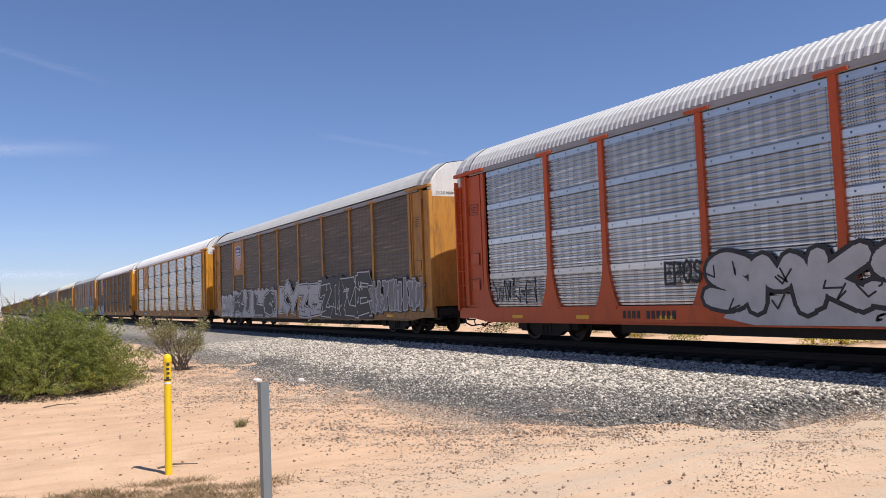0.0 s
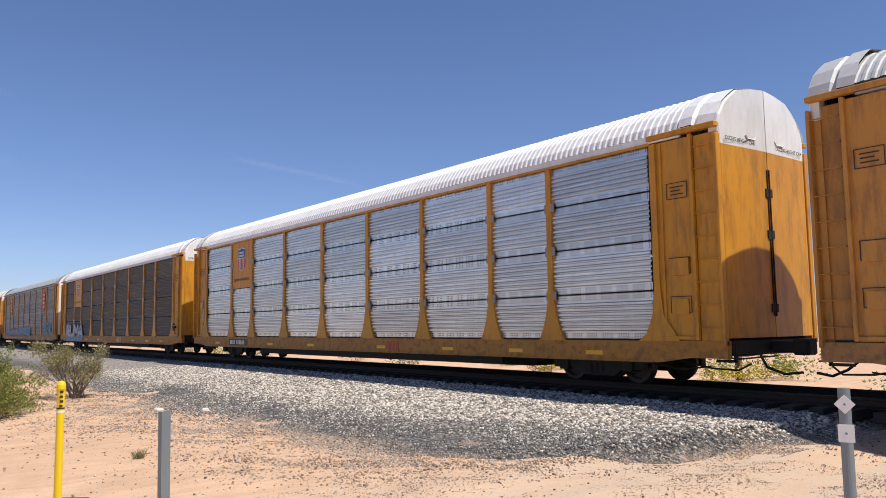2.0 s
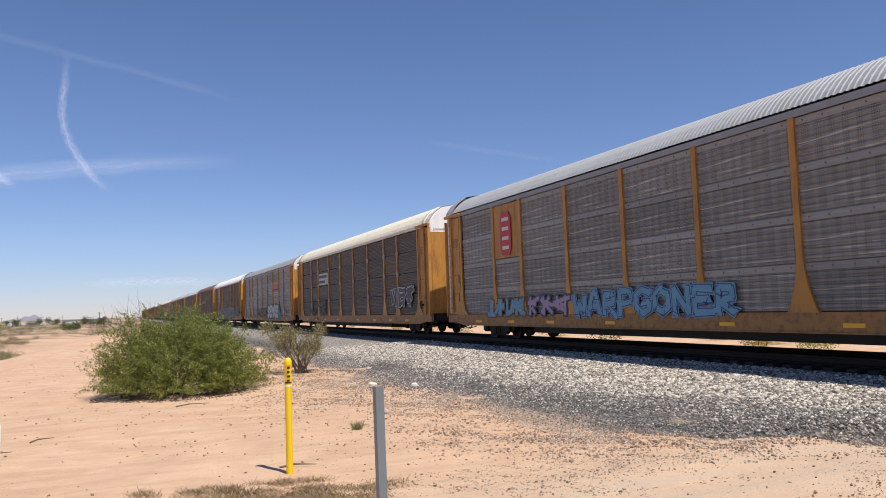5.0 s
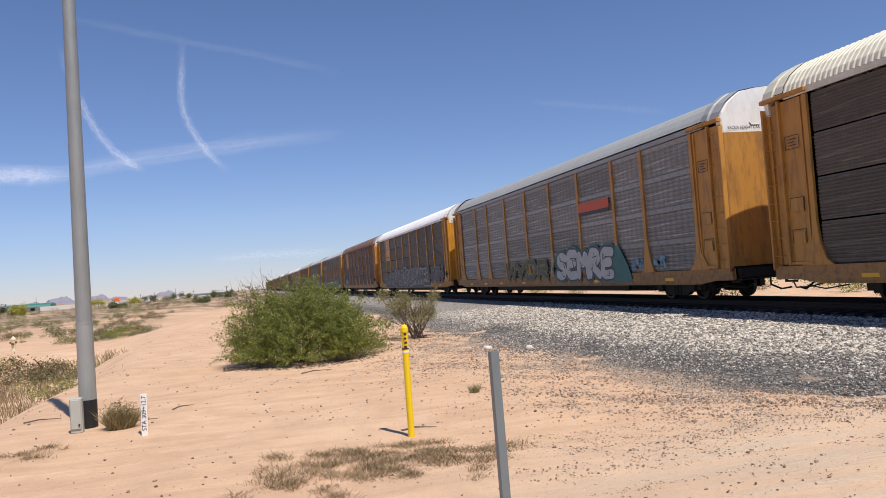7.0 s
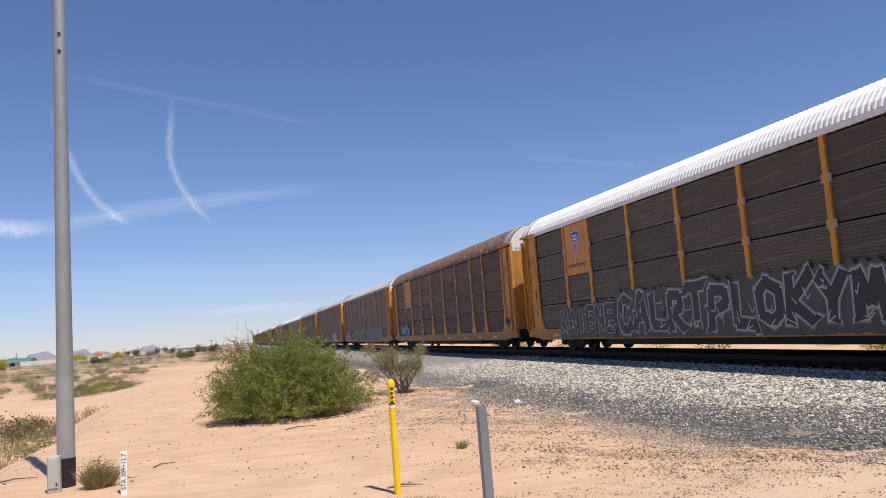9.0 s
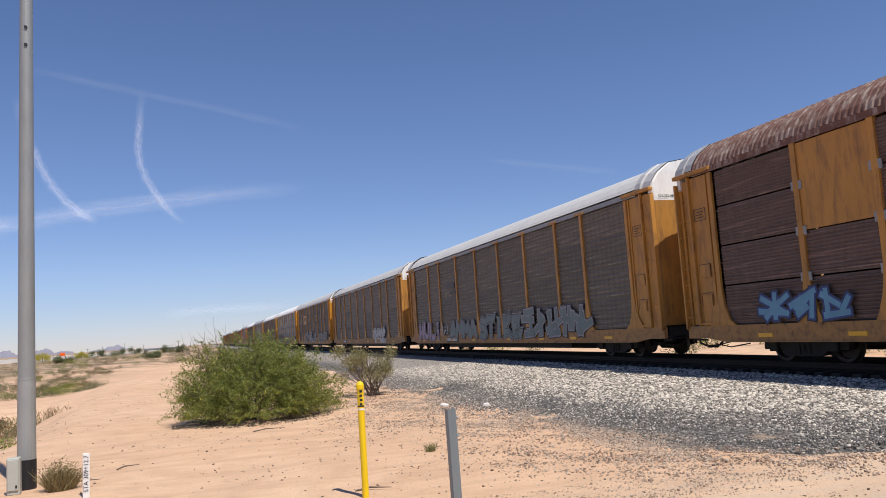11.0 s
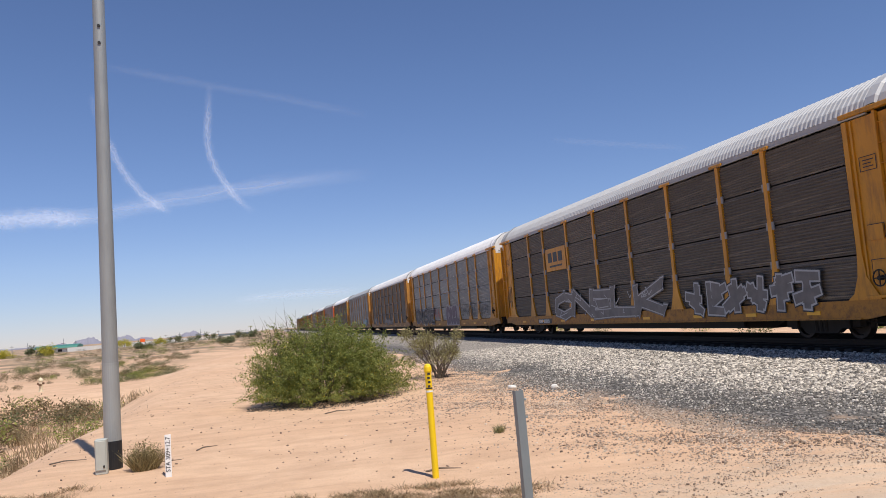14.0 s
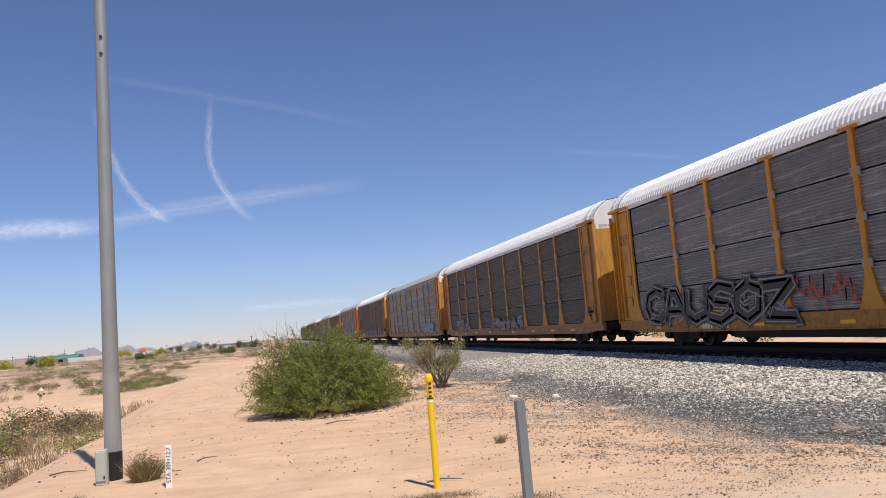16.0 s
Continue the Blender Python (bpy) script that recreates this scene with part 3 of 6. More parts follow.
def roof_mesh(low):
    pitch, half, lift = (0.15, 12.72, 0.018) if low else (0.16, 12.72, 0.02)
    ys, hs = [], []
    y = -half
    while y < half:
        ys += [y, y + pitch * 0.34, y + pitch * 0.5, y + pitch * 0.84]
        hs += [0.0, 0.0, lift, lift]
        y += pitch
    arch = roof_arch(low)
    n = len(arch)
    vs = []
    for yy, h in zip(ys, hs):
        for i, (x, z) in enumerate(arch):
            nx, nz = x / 1.9, max(0.25, (z - 4.6) / 1.1)
            l = math.hypot(nx, nz)
            vs.append((x + h * nx / l, yy, z + h * nz / l))
    fs = [(i * n + k, i * n + k + 1, (i + 1) * n + k + 1, (i + 1) * n + k) for i in range(len(ys) - 1) for k in range(n - 1)]
    return Shape().add(vs, fs).mesh("roof")


def roof_cap_mesh(sign):
    s = Shape()
    rows = [(12.70, 0.03), (12.98, 0.035), (13.02, -0.015), (13.06, -0.015), (13.1, 0.02), (13.47, 0.0)]
    arch = roof_arch()
    n = len(arch)
    vs = [(x * (1 + d / 1.8), sign * y, z + d * 0.9) for y, d in rows for x, z in arch]
    fs = [(i * n + k, i * n + k + 1, (i + 1) * n + k + 1, (i + 1) * n + k) for i in range(len(rows) - 1) for k in range(n - 1)]
    return s.add(vs, fs).mesh("roof_cap")


def panel_mesh(width, height, ribs, depth, kind):
    """One rack panel: ribbed sheet with folded edges, facing -x, centred on its own middle."""
    h = height / 2 - (0.004 if kind in "pqf" else 0.018)
    prof = [(0.0, -h), (0.0, -h + 0.02)]
    margin = 0.15 if kind == "s" else 0.04
    step = (2 * h - 2 * margin) / ribs
    for i in range(ribs):
        z = -h + margin + i * step
        prof += [(0, z), (-depth, z + step * 0.22), (-depth, z + step * 0.62), (0, z + step * 0.84)]
    prof += [(0.0, h - 0.02), (0.0, h)]
    if kind == "q":      # the lapped strip at the top lies flat over the ribs
        prof = [p for p in prof if p[1] < 0.29] + [(0.0, 0.30), (-0.024, 0.305), (-0.024, 0.455), (0.0, h)]
    w = width / 2
    n = len(prof)
    vs = [(x, -w, z) for x, z in prof] + [(x, w, z) for x, z in prof] + [(0.03, -w, -h), (0.03, w, -h), (0.03, w, h), (0.03, -w, h)]
    fs = [(i, i + 1, n + i + 1, n + i) for i in range(n - 1)]
    a = 2 * n
    fs += [(0, n, a + 1, a), (n - 1, a + 3, a + 2, 2 * n - 1)]
    return Shape().add(vs, fs).mesh("panel")


def post_mesh(top):
    s = Shape()
    out = [(-0.075, 4.78), (-0.075, 2.0), (-0.10, 1.75), (-0.17, 1.4), (-0.28, 1.1), (-0.38, 0.90), (0.38, 0.90), (0.28, 1.1), (0.17, 1.4), (0.10, 1.75), (0.075, 2.0), (0.075, 4.78)]
    s.slab(out, 0, -0.03, 0.06)
    if top:
        s.box((-0.045, 0, 4.80), (0.06, 0.62, 0.075), 0.008)
    return s.mesh("post")


def sill_mesh():
    s = Shape().slab([(-HALF, 0.60), (-12.7, 0.60), (-12.0, SILL0), (12.0, SILL0), (12.7, 0.60), (HALF, 0.60), (HALF, SILL1), (-HALF, SILL1)], 0, -0.015, 0.10)
    for y in POSTS:
        s.box((-0.02, y, SILL1 - 0.03), (0.03, 0.62, 0.05))
    s.box((-0.03, 0, SILL0 + 0.015), (0.06, 23.8, 0.03))
    return s.mesh("side_sill")


def corner_mesh():
    """The plain sheet at the end of the side, with its stiffeners, header ledge and curved foot."""
    s = Shape()
    s.slab([(PE, 0.92), (12.95, 0.92), (12.95, 4.74), (PE, 4.74)], 0, 0.01, 0.04)
    foot = [(PE - 0.04, 4.74), (PE - 0.04, 1.9), (PE - 0.10, 1.4), (PE - 0.25, 1.05), (PE - 0.45, 0.91), (PE + 0.5, 0.91), (PE + 0.16, 1.4), (PE + 0.10, 1.9), (PE + 0.10, 4.74)]
    s.slab(foot, 0, -0.035, 0.03)
    s.box((-0.02, 12.92, 2.85), (0.09, 0.07, 3.85), 0.01)
    s.box((-0.03, 12.73, 4.85), (0.14, 1.52, 0.10), 0.012)
    s.box((-0.005, 12.22, 2.85), (0.035, 0.05, 3.75))
    s.box((-0.015, 12.5, 0.97), (0.05, 0.8, 0.07), 0.01)
    s.box((-0.01, 12.56, 2.3), (0.03, 0.42, 0.32))
    s.box((-0.01, 12.56, 1.55), (0.03, 0.36, 0.28))
    return s.mesh("corner_sheet")


def ladder_mesh(depth):
    s = Shape()
    s.box((depth, 13.22, 2.75), (0.05, 0.50, 3.95))
    s.box((-0.01, 13.47, 2.75), (0.13, 0.06, 3.85), 0.01)
    for i in range(9):
        z = 1.15 + i * 0.42
        s.tube([(0.05, 12.98, z), (-0.04, 12.98, z), (-0.04, 13.44, z), (0.03, 13.44, z)], 0.011, 5)
    return s.mesh("ladder")


def end_profile(z0, z1):
    pts = [(x, z) for x, z in roof_arch() if x >= 0]
    w0 = 1.52
    if z1 > 5.5:
        return [(0.012, z0), (w0, z0)] + [(max(0.012, x * 0.985), z - 0.02) for x, z in pts[::-1]]
    return [(0.012, z0), (w0, z0), (w0, z1), (0.012, z1)]


def leaf_shape(z0, z1, sign, side):
    """One leaf of the end door: a sheet with a rounded outer corner, slightly pointed towards the middle."""
    out = end_profile(z0, z1)
    s = Shape()
    rows = [(13.30, 1.0), (13.40, 1.0), (13.46, 0.985), (13.485, 0.955)]
    n = len(out)
    vs = [(side * (0.012 + (x - 0.012) * k), sign * (y + 0.05 * (1 - x / 1.52)), z) for y, k in rows for x, z in out]
    fs = [(i * n + a, i * n + (a + 1) % n, (i + 1) * n + (a + 1) % n, (i + 1) * n + a) for i in range(len(rows) - 1) for a in range(n)]
    fs += [tuple(range(n))[::-1], tuple(range((len(rows) - 1) * n, len(rows) * n))]
    return s.add(vs, fs)


def end_door_mesh(sign, side):
    return leaf_shape(0.96, 4.50, sign, side).mesh("end_door")


def end_hood_mesh(sign, side):
    return leaf_shape(4.503, 9, sign, side).mesh("end_hood")


def underframe_mesh():
    s = Shape().box((0, 0, 0.90), (3.0, 26.6, 0.09))
    s.slab([(-12.9, 0.62), (-8.2, 0.60), (-7.3, 0.23), (7.3, 0.23), (8.2, 0.60), (12.9, 0.62), (12.9, 0.86), (-12.9, 0.86)], 0, -0.38, 0.38)
    for i in range(13):
        s.box((0, -12 + i * 2, 0.74), (2.9, 0.14, 0.26))
    for x in (-1.15, 1.15):
        s.box((x, 0, 0.43), (0.10, 14.2, 0.28))
    s.tube([(-0.9, 2.0, 0.45), (-0.9, 3.1, 0.45)], 0.17, 10)
    s.tube([(-1.2, -11.5, 0.62), (-1.2, 11.5, 0.62)], 0.03, 5)
    return s.mesh("underframe")


def truck_mesh():
    s = Shape()
    side = [(-1.25, 0.30), (-1.25, 0.50), (-0.75, 0.56), (-0.35, 0.66), (0.35, 0.66), (0.75, 0.56), (1.25, 0.50), (1.25, 0.30), (0.72, 0.30), (0.50, 0.16), (-0.50, 0.16), (-0.72, 0.30)]
    for x in (-1.0, 1.0):
        s.slab(side, 0, x - 0.08, x + 0.08)
        for y in (-0.16, 0.0, 0.16):
            s.tube([(x * 1.06, y, 0.2), (x * 1.06, y, 0.5)], 0.06, 8)
        for y in (-0.89, 0.89):
            s.box((x * 1.04, y, 0.38), (0.24, 0.26, 0.24), 0.02)
    s.box((0, 0, 0.52), (2.2, 0.36, 0.22), 0.02)
    for y in (-0.89, 0.89):
        s.tube([(-0.9, y, 0.38), (0.9, y, 0.38)], 0.07, 8)
    return s.mesh("truck")


def wheel_mesh():
    """Lathe: tread, flange, dished plate and hub, axle along x, flange inward (+x)."""
    prof = [(0.10, 0.0), (0.10, 0.09), (0.02, 0.10), (0.0, 0.14), (0.02, 0.28), (-0.05, 0.30), (-0.05, 0.372), (0.06, 0.384), (0.075, 0.41), (0.095, 0.405), (0.10, 0.30), (0.07, 0.29), (0.07, 0.11)]
    n, s = 18, Shape()
    vs = [(x, r * math.cos(2 * math.pi * k / n), r * math.sin(2 * math.pi * k / n)) for x, r in prof for k in range(n)]
    fs = [(i * n + k, i * n + (k + 1) % n, (i + 1) * n + (k + 1) % n, (i + 1) * n + k) for i in range(len(prof) - 1) for k in range(n)]
    return s.add(vs, fs).mesh("wheel")


def coupler_mesh(sign):
    s = Shape()
    s.box((0, sign * 13.55, 0.78), (0.16, 1.0, 0.2), 0.02)
    s.box((0.04, sign * 14.05, 0.78), (0.34, 0.32, 0.30), 0.04)
    s.box((0, sign * 13.4, 0.78), (2.7, 0.16, 0.28), 0.02)
    s.tube([(-1.5, sign * 13.45, 0.62), (-1.4, sign * 13.62, 0.60), (-0.3, sign * 13.7, 0.62)], 0.016, 5)
    s.box((-1.3, sign * 13.3, 0.55), (0.05, 0.4, 0.05))
    s.box((-1.3, sign * 13.48, 0.70), (0.05, 0.05, 0.35))
    return s.mesh("coupler")


def hose_mesh(sign):
    s = Shape()
    s.tube([(-0.35, sign * 13.4, 0.62), (-0.5, sign * 13.6, 0.42), (-0.42, sign * 13.9, 0.30), (-0.35, sign * 14.2, 0.34)], 0.026, 6)
    s.tube([(-1.15, sign * 12.2, 0.52), (-1.15, sign * 12.9, 0.40), (-1.1, sign * 13.4, 0.38), (-1.0, sign * 13.6, 0.5)], 0.018, 5)
    s.tube([(-1.2, sign * 11.6, 0.45), (-1.22, sign * 12.3, 0.36), (-1.2, sign * 12.9, 0.44)], 0.016, 5)
    return s.mesh("air_hose")


def brake_wheel_mesh(sign):
    s = Shape()
    c = Vector((-0.02, 12.62 * sign, 1.35))
    ring = [c + Vector((-0.10, 0.17 * math.cos(a), 0.17 * math.sin(a))) for a in [2 * math.pi * k / 16 for k in range(17)]]
    s.tube(ring, 0.016, 5)
    s.tube([c + Vector((-0.10, 0, -0.17)), c + Vector((-0.10, 0, 0.17))], 0.014, 5)
    s.tube([c + Vector((-0.10, -0.17, 0)), c + Vector((-0.10, 0.17, 0))], 0.014, 5)
    s.tube([c, c + Vector((-0.12, 0, 0))], 0.05, 8)
    return s.mesh("brake_wheel")


EDGES = [-PE + 0.06] + POSTS + [PE - 0.06]
BAYS = [((a + b) / 2, b - a - 0.12) for a, b in zip(EDGES, EDGES[1:])]
CAR = {"roof": roof_mesh(False), "roof_low": roof_mesh(True), "cap+": roof_cap_mesh(1), "cap-": roof_cap_mesh(-1), "sill": sill_mesh(), "corner": corner_mesh(), "ladder+": ladder_mesh(0.10), "ladder-": ladder_mesh(0.035),
       **{"door" + k + h: end_door_mesh(a, b) for k, a in (("+", 1), ("-", -1)) for h, b in (("l", -1), ("r", 1))},
       **{"hood" + k + h: end_hood_mesh(a, b) for k, a in (("+", 1), ("-", -1)) for h, b in (("l", -1), ("r", 1))}, "under": underframe_mesh(), "truck": truck_mesh(),
       "wheel": wheel_mesh(), "cpl+": coupler_mesh(1), "cpl-": coupler_mesh(-1), "hose+": hose_mesh(1), "hose-": hose_mesh(-1), "post": post_mesh(False), "post_t": post_mesh(True),
       "brake": brake_wheel_mesh(-1), "deck": Shape().box((0, 0, 0), (2.9, 26.2, 0.05)).mesh("deck"), "refl": Shape().box((0, 0, 0), (0.012, 0.46, 0.085)).mesh("reflector"),
       "rib": Shape().box((0, 0, 0), (2.8, 0.03, 0.04)).mesh("stiffener"),
       "hatch": Shape().box((0, 0, 0), (0.42, 0.06, 0.6), 0.01).mesh("hatch"), "lock": Shape().tube([(0, 0, -1.4), (0, 0, 1.4)], 0.016, 6).mesh("lock_bar"),
       "slot": Shape().box((0, 0, 0), (0.10, 0.03, 0.16)).mesh("bracket"), "endwall": Shape().box((0, 0, 3.0), (2.7, 0.04, 4.2)).mesh("end_frame"), "slogan": words_mesh("BUILDING AMERICA", 0.155, 1.08), "excess": words_mesh("EXCESS HEIGHT CAR", 0.105),
       "grab": Shape().tube([(-0.18, 0, 0), (-0.12, 0.0, -0.07), (0.12, 0.0, -0.07), (0.18, 0, 0)], 0.013, 5).mesh("grab_iron"),
       "stencil": Shape().box((0, 0, 0.07), (0.005, 0.30, 0.02)).box((0, 0.03, 0), (0.005, 0.22, 0.02)).box((0, 0, -0.07), (0.005, 0.28, 0.02)).box((0, 0, 0.15), (0.005, 0.46, 0.014)).box((0, 0, -0.15), (0.005, 0.46, 0.014)).box((0, 0.225, 0), (0.005, 0.014, 0.30)).box((0, -0.225, 0), (0.005, 0.014, 0.30)).mesh("stencil"),
       "fascia": Shape().box((0, 0, 4.845), (0.05, 25.4, 0.13), 0.006).box((-0.02, 0, 4.775), (0.05, 25.4, 0.03)).mesh("fascia"),
       "header": Shape().box((-0.03, 0, 4.745), (0.05, 24.0, 0.06), 0.008).mesh("header"),
       "hinge": Shape().box((-0.003, 0, 0), (0.05, 0.30, 0.20), 0.012).mesh("hinge")}
STYLE = {"s": (6, 0.034), "p": (6, 0.02), "q": (7, 0.022), "d": (11, 0.02), "f": (1, 0.0)}
PANELS = {}
PLAIN_H = round(TIERS[4] - TIERS[2], 2)
for st, (ribs, depth) in STYLE.items():
    for w in sorted({round(b[1], 2) for b in BAYS}):
        PANELS["f", w, PLAIN_H] = PANELS.get(("f", w, PLAIN_H)) or panel_mesh(w, PLAIN_H, 1, 0.0, "p")
        for k in range(4):
            h = round(TIERS[k + 1] - TIERS[k], 2)
            if (st, w, h) not in PANELS:
                PANELS[st, w, h] = panel_mesh(w, h, ribs, depth, st)


def stroke_shape(s, pts, width, x):
    """A flat brush stroke on the side of a car: quads along the line, with round joints. pts are (y, z)."""
    for (a, b), (c, d) in zip(pts, pts[1:]):
        l = math.hypot(c - a, d - b) or 1
        nx, nz = -(d - b) / l * width / 2, (c - a) / l * width / 2
        s.add([(x, a + nx, b + nz), (x, c + nx, d + nz), (x, c - nx, d - nz), (x, a - nx, b - nz)], [(0, 1, 2, 3)])
    for i, (a, b) in enumerate(pts):
        s.add([(x - 0.00006 * (i % 3 + 1), a + width / 2 * math.cos(k * math.pi / 4), b + width / 2 * math.sin(k * math.pi / 4)) for k in range(8)], [tuple(range(8))])


def layered(name, layers, parent):
    """One painted figure: flat layers of colour over one another, as one mesh."""
    me = bpy.data.meshes.new(name)
    vs, fs, idx = [], [], []
    for k, (shape, material) in enumerate(layers):
        n = len(vs)
        vs += shape.v
        fs += [tuple(i + n for i in f) for f in shape.f]
        idx += [k] * len(shape.f)
        me.materials.append(material)
    me.from_pydata(vs, [], fs)
    me.polygons.foreach_set("material_index", idx)
    ob = new(name, me)
    ob.parent = parent
    return ob


def bar_shape(s, a, b, width, grow, x):
    """A thick painted bar from a to b (y, z), grown all round for its outline."""
    (y0, z0), (y1, z1) = a, b
    l = math.hypot(y1 - y0, z1 - z0) or 1
    ty, tz = (y1 - y0) / l, (z1 - z0) / l
    e, w = grow + width * 0.12, width / 2 + grow
    s.add([(x, y0 - ty * e - tz * w, z0 - tz * e + ty * w), (x, y1 + ty * e - tz * w * 0.85, z1 + tz * e + ty * w * 0.85), (x, y1 + ty * e + tz * w * 0.85, z1 + tz * e - ty * w * 0.85), (x, y0 - ty * e + tz * w, z0 - tz * e - ty * w)], [(0, 1, 2, 3)])


def spray_piece(parent, y0, y1, z0, z1, n, fill, line, seed, weight=0.22, back=None, slant=0.1):
    """A spray-painted piece on the near side of a car: crossing bars of colour with outlines, not readable. y runs from y0 down to y1."""
    rng = random.Random(seed)
    x = -SIDE - 0.042
    h = z1 - z0
    if back:
        s = Shape()
        pts = [(y0 + 0.25 + (y1 - y0 - 0.5) * i / 24, z1 - 0.12 * h + rng.uniform(-0.16, 0.12) * h) for i in range(25)]
        low = [(p[0], z0 - 0.03 + rng.uniform(-0.03, 0.05)) for p in pts]
        s.add([(x + 0.004, *p) for p in pts] + [(x + 0.004, *p) for p in low], [(i, i + 1, 26 + i, 25 + i) for i in range(24)])
        part("spray_paint", s, back, parent)
    w = (y1 - y0) / n
    for i in range(n):
        ends = []
        cy = y0 + w * (i + 0.5)
        base = rng.uniform(-0.3, 0.3)
        ends.append(((base, -0.42), (base + rng.uniform(-0.1, 0.1), 0.42)))
        for _ in range(rng.choice((3, 4, 4))):
            kind = rng.random()
            if kind < 0.2:
                zz = rng.choice((-0.38, 0.38, 0.05))
                ends.append(((-0.36, zz), (0.40, zz + rng.uniform(-0.12, 0.12))))
            elif kind < 0.5:
                ends.append(((-base + rng.uniform(-0.12, 0.12), rng.uniform(-0.45, -0.1)), (-base + rng.uniform(-0.2, 0.2), rng.uniform(0.15, 0.46))))
            else:
                ends.append(((rng.uniform(-0.6, -0.1), rng.uniform(-0.4, 0.4)), (rng.uniform(0.1, 0.6), rng.uniform(-0.45, 0.45))))
        wd = min(abs(w) * 0.34, h * weight * 1.15)
        layers = [Shape(), Shape(), Shape()]
        for j, (p, q) in enumerate(ends):
            a = (cy + w * (p[0] + slant * p[1] * 0.5), z0 + h * (0.5 + p[1] * 0.86))
            b = (cy + w * (q[0] + slant * q[1] * 0.5), z0 + h * (0.5 + q[1] * 0.86))
            for k, g in enumerate((0.085, 0.05, 0.0)):
                bar_shape(layers[k], a, b, wd, g * (0.5 + h * 0.4), x - 0.002 - 0.003 * k - 0.0005 * j)
        tagged(layered("spray_paint", list(zip(layers, (M["ink_black"], line, fill))), parent), kind="stuff")


# letters as strokes in a unit square, left to right and bottom to top
LETTERS = {
    "A": [[(0, 0), (0.42, 1), (0.6, 1), (1, 0)], [(0.2, 0.35), (0.8, 0.35)]],
    "B": [[(0.1, 0), (0.1, 1), (0.75, 0.95), (0.8, 0.6), (0.2, 0.52), (0.95, 0.4), (0.85, 0.03), (0.1, 0)]],
    "C": [[(0.95, 0.85), (0.6, 1), (0.15, 0.85), (0.0, 0.45), (0.2, 0.05), (0.7, 0), (1, 0.2)]],
    "D": [[(0.1, 0), (0.1, 1), (0.7, 0.9), (0.95, 0.5), (0.7, 0.08), (0.1, 0)]],
    "E": [[(0.95, 0.95), (0.1, 1), (0.1, 0.5), (0.1, 0), (1, 0.04)], [(0.1, 0.52), (0.8, 0.55)]],
    "F": [[(0.95, 0.98), (0.1, 1), (0.1, 0)], [(0.1, 0.52), (0.75, 0.55)]],
    "G": [[(0.95, 0.85), (0.5, 1), (0.05, 0.75), (0.05, 0.25), (0.5, 0), (0.95, 0.15), (0.95, 0.45), (0.55, 0.45)]],
    "H": [[(0.08, 0), (0.08, 1)], [(0.92, 0), (0.92, 1)], [(0.08, 0.5), (0.92, 0.55)]],
    "I": [[(0.5, 0), (0.5, 1)]],
    "K": [[(0.1, 0), (0.1, 1)], [(0.95, 1), (0.18, 0.45), (1, 0)]],
    "L": [[(0.15, 1), (0.1, 0.03), (1, 0)]],
    "M": [[(0, 0), (0.12, 1), (0.5, 0.35), (0.88, 1), (1, 0)]],
    "N": [[(0.05, 0), (0.1, 1), (0.9, 0.05), (0.95, 1)]],
    "O": [[(0.5, 1), (0.08, 0.8), (0.05, 0.25), (0.5, 0), (0.93, 0.25), (0.95, 0.8), (0.5, 1)]],
    "P": [[(0.1, 0), (0.1, 1), (0.8, 0.95), (0.9, 0.6), (0.1, 0.42)]],
    "R": [[(0.1, 0), (0.1, 1), (0.8, 0.95), (0.85, 0.6), (0.15, 0.48), (0.95, 0)]],
    "S": [[(0.95, 0.85), (0.45, 1), (0.08, 0.78), (0.3, 0.55), (0.8, 0.45), (0.92, 0.2), (0.5, 0), (0.02, 0.12)]],
    "T": [[(0, 0.97), (1, 1)], [(0.5, 1), (0.48, 0)]],
    "U": [[(0.05, 1), (0.08, 0.25), (0.45, 0), (0.88, 0.2), (0.95, 1)]],
    "W": [[(0, 1), (0.2, 0), (0.5, 0.65), (0.8, 0), (1, 1)]],
    "Y": [[(0.0, 1), (0.5, 0.48), (1, 1)], [(0.5, 0.5), (0.45, 0)]],
    "Z": [[(0.02, 0.95), (0.95, 1), (0.08, 0.06), (1, 0)]],
}


def lettered_piece(parent, y0, y1, z0, z1, word, fill, line, seed, weight=0.2, back=None, halo=None, rounded=False, overlap=1.08, edge=1.0):
    """Spray-painted letters on the near side of a car: fat strokes with an outline, uneven in size and lean."""
    rng = random.Random(seed)
    x, h, w = -SIDE - 0.046, z1 - z0, (y1 - y0) / len(word)
    if back:
        s = Shape()
        n = 6 * len(word)
        pts = [(y0 - 0.1 * w + (y1 - y0 + 0.2 * w) * i / n, z1 + h * (0.03 + rng.uniform(-0.09, 0.07))) for i in range(n + 1)]
        low = [(p[0], z0 - 0.05 * h + rng.uniform(-0.05, 0.04)) for p in pts]
        s.add([(x + 0.003, *p) for p in pts] + [(x + 0.003, *p) for p in low], [(i, i + 1, n + 2 + i, n + 1 + i) for i in range(n)])
        tagged(part("spray_paint", s, back, parent), kind="stuff")
    for i, ch in enumerate(word):
        if ch == " ":
            continue
        wd = min(h * weight, abs(w) * 0.33)
        g = 0.003 if line is fill else (0.07 * wd + 0.016) * edge
        kw, kh, lean = overlap * rng.uniform(0.9, 1.08), rng.uniform(0.9, 1.06), rng.uniform(-0.10, 0.14)
        drop = rng.uniform(-0.03, 0.05) * h
        inset = wd / 2 + g
        layers = [Shape(), Shape(), Shape()]
        j = 0
        for run in LETTERS[ch]:
            pts = []
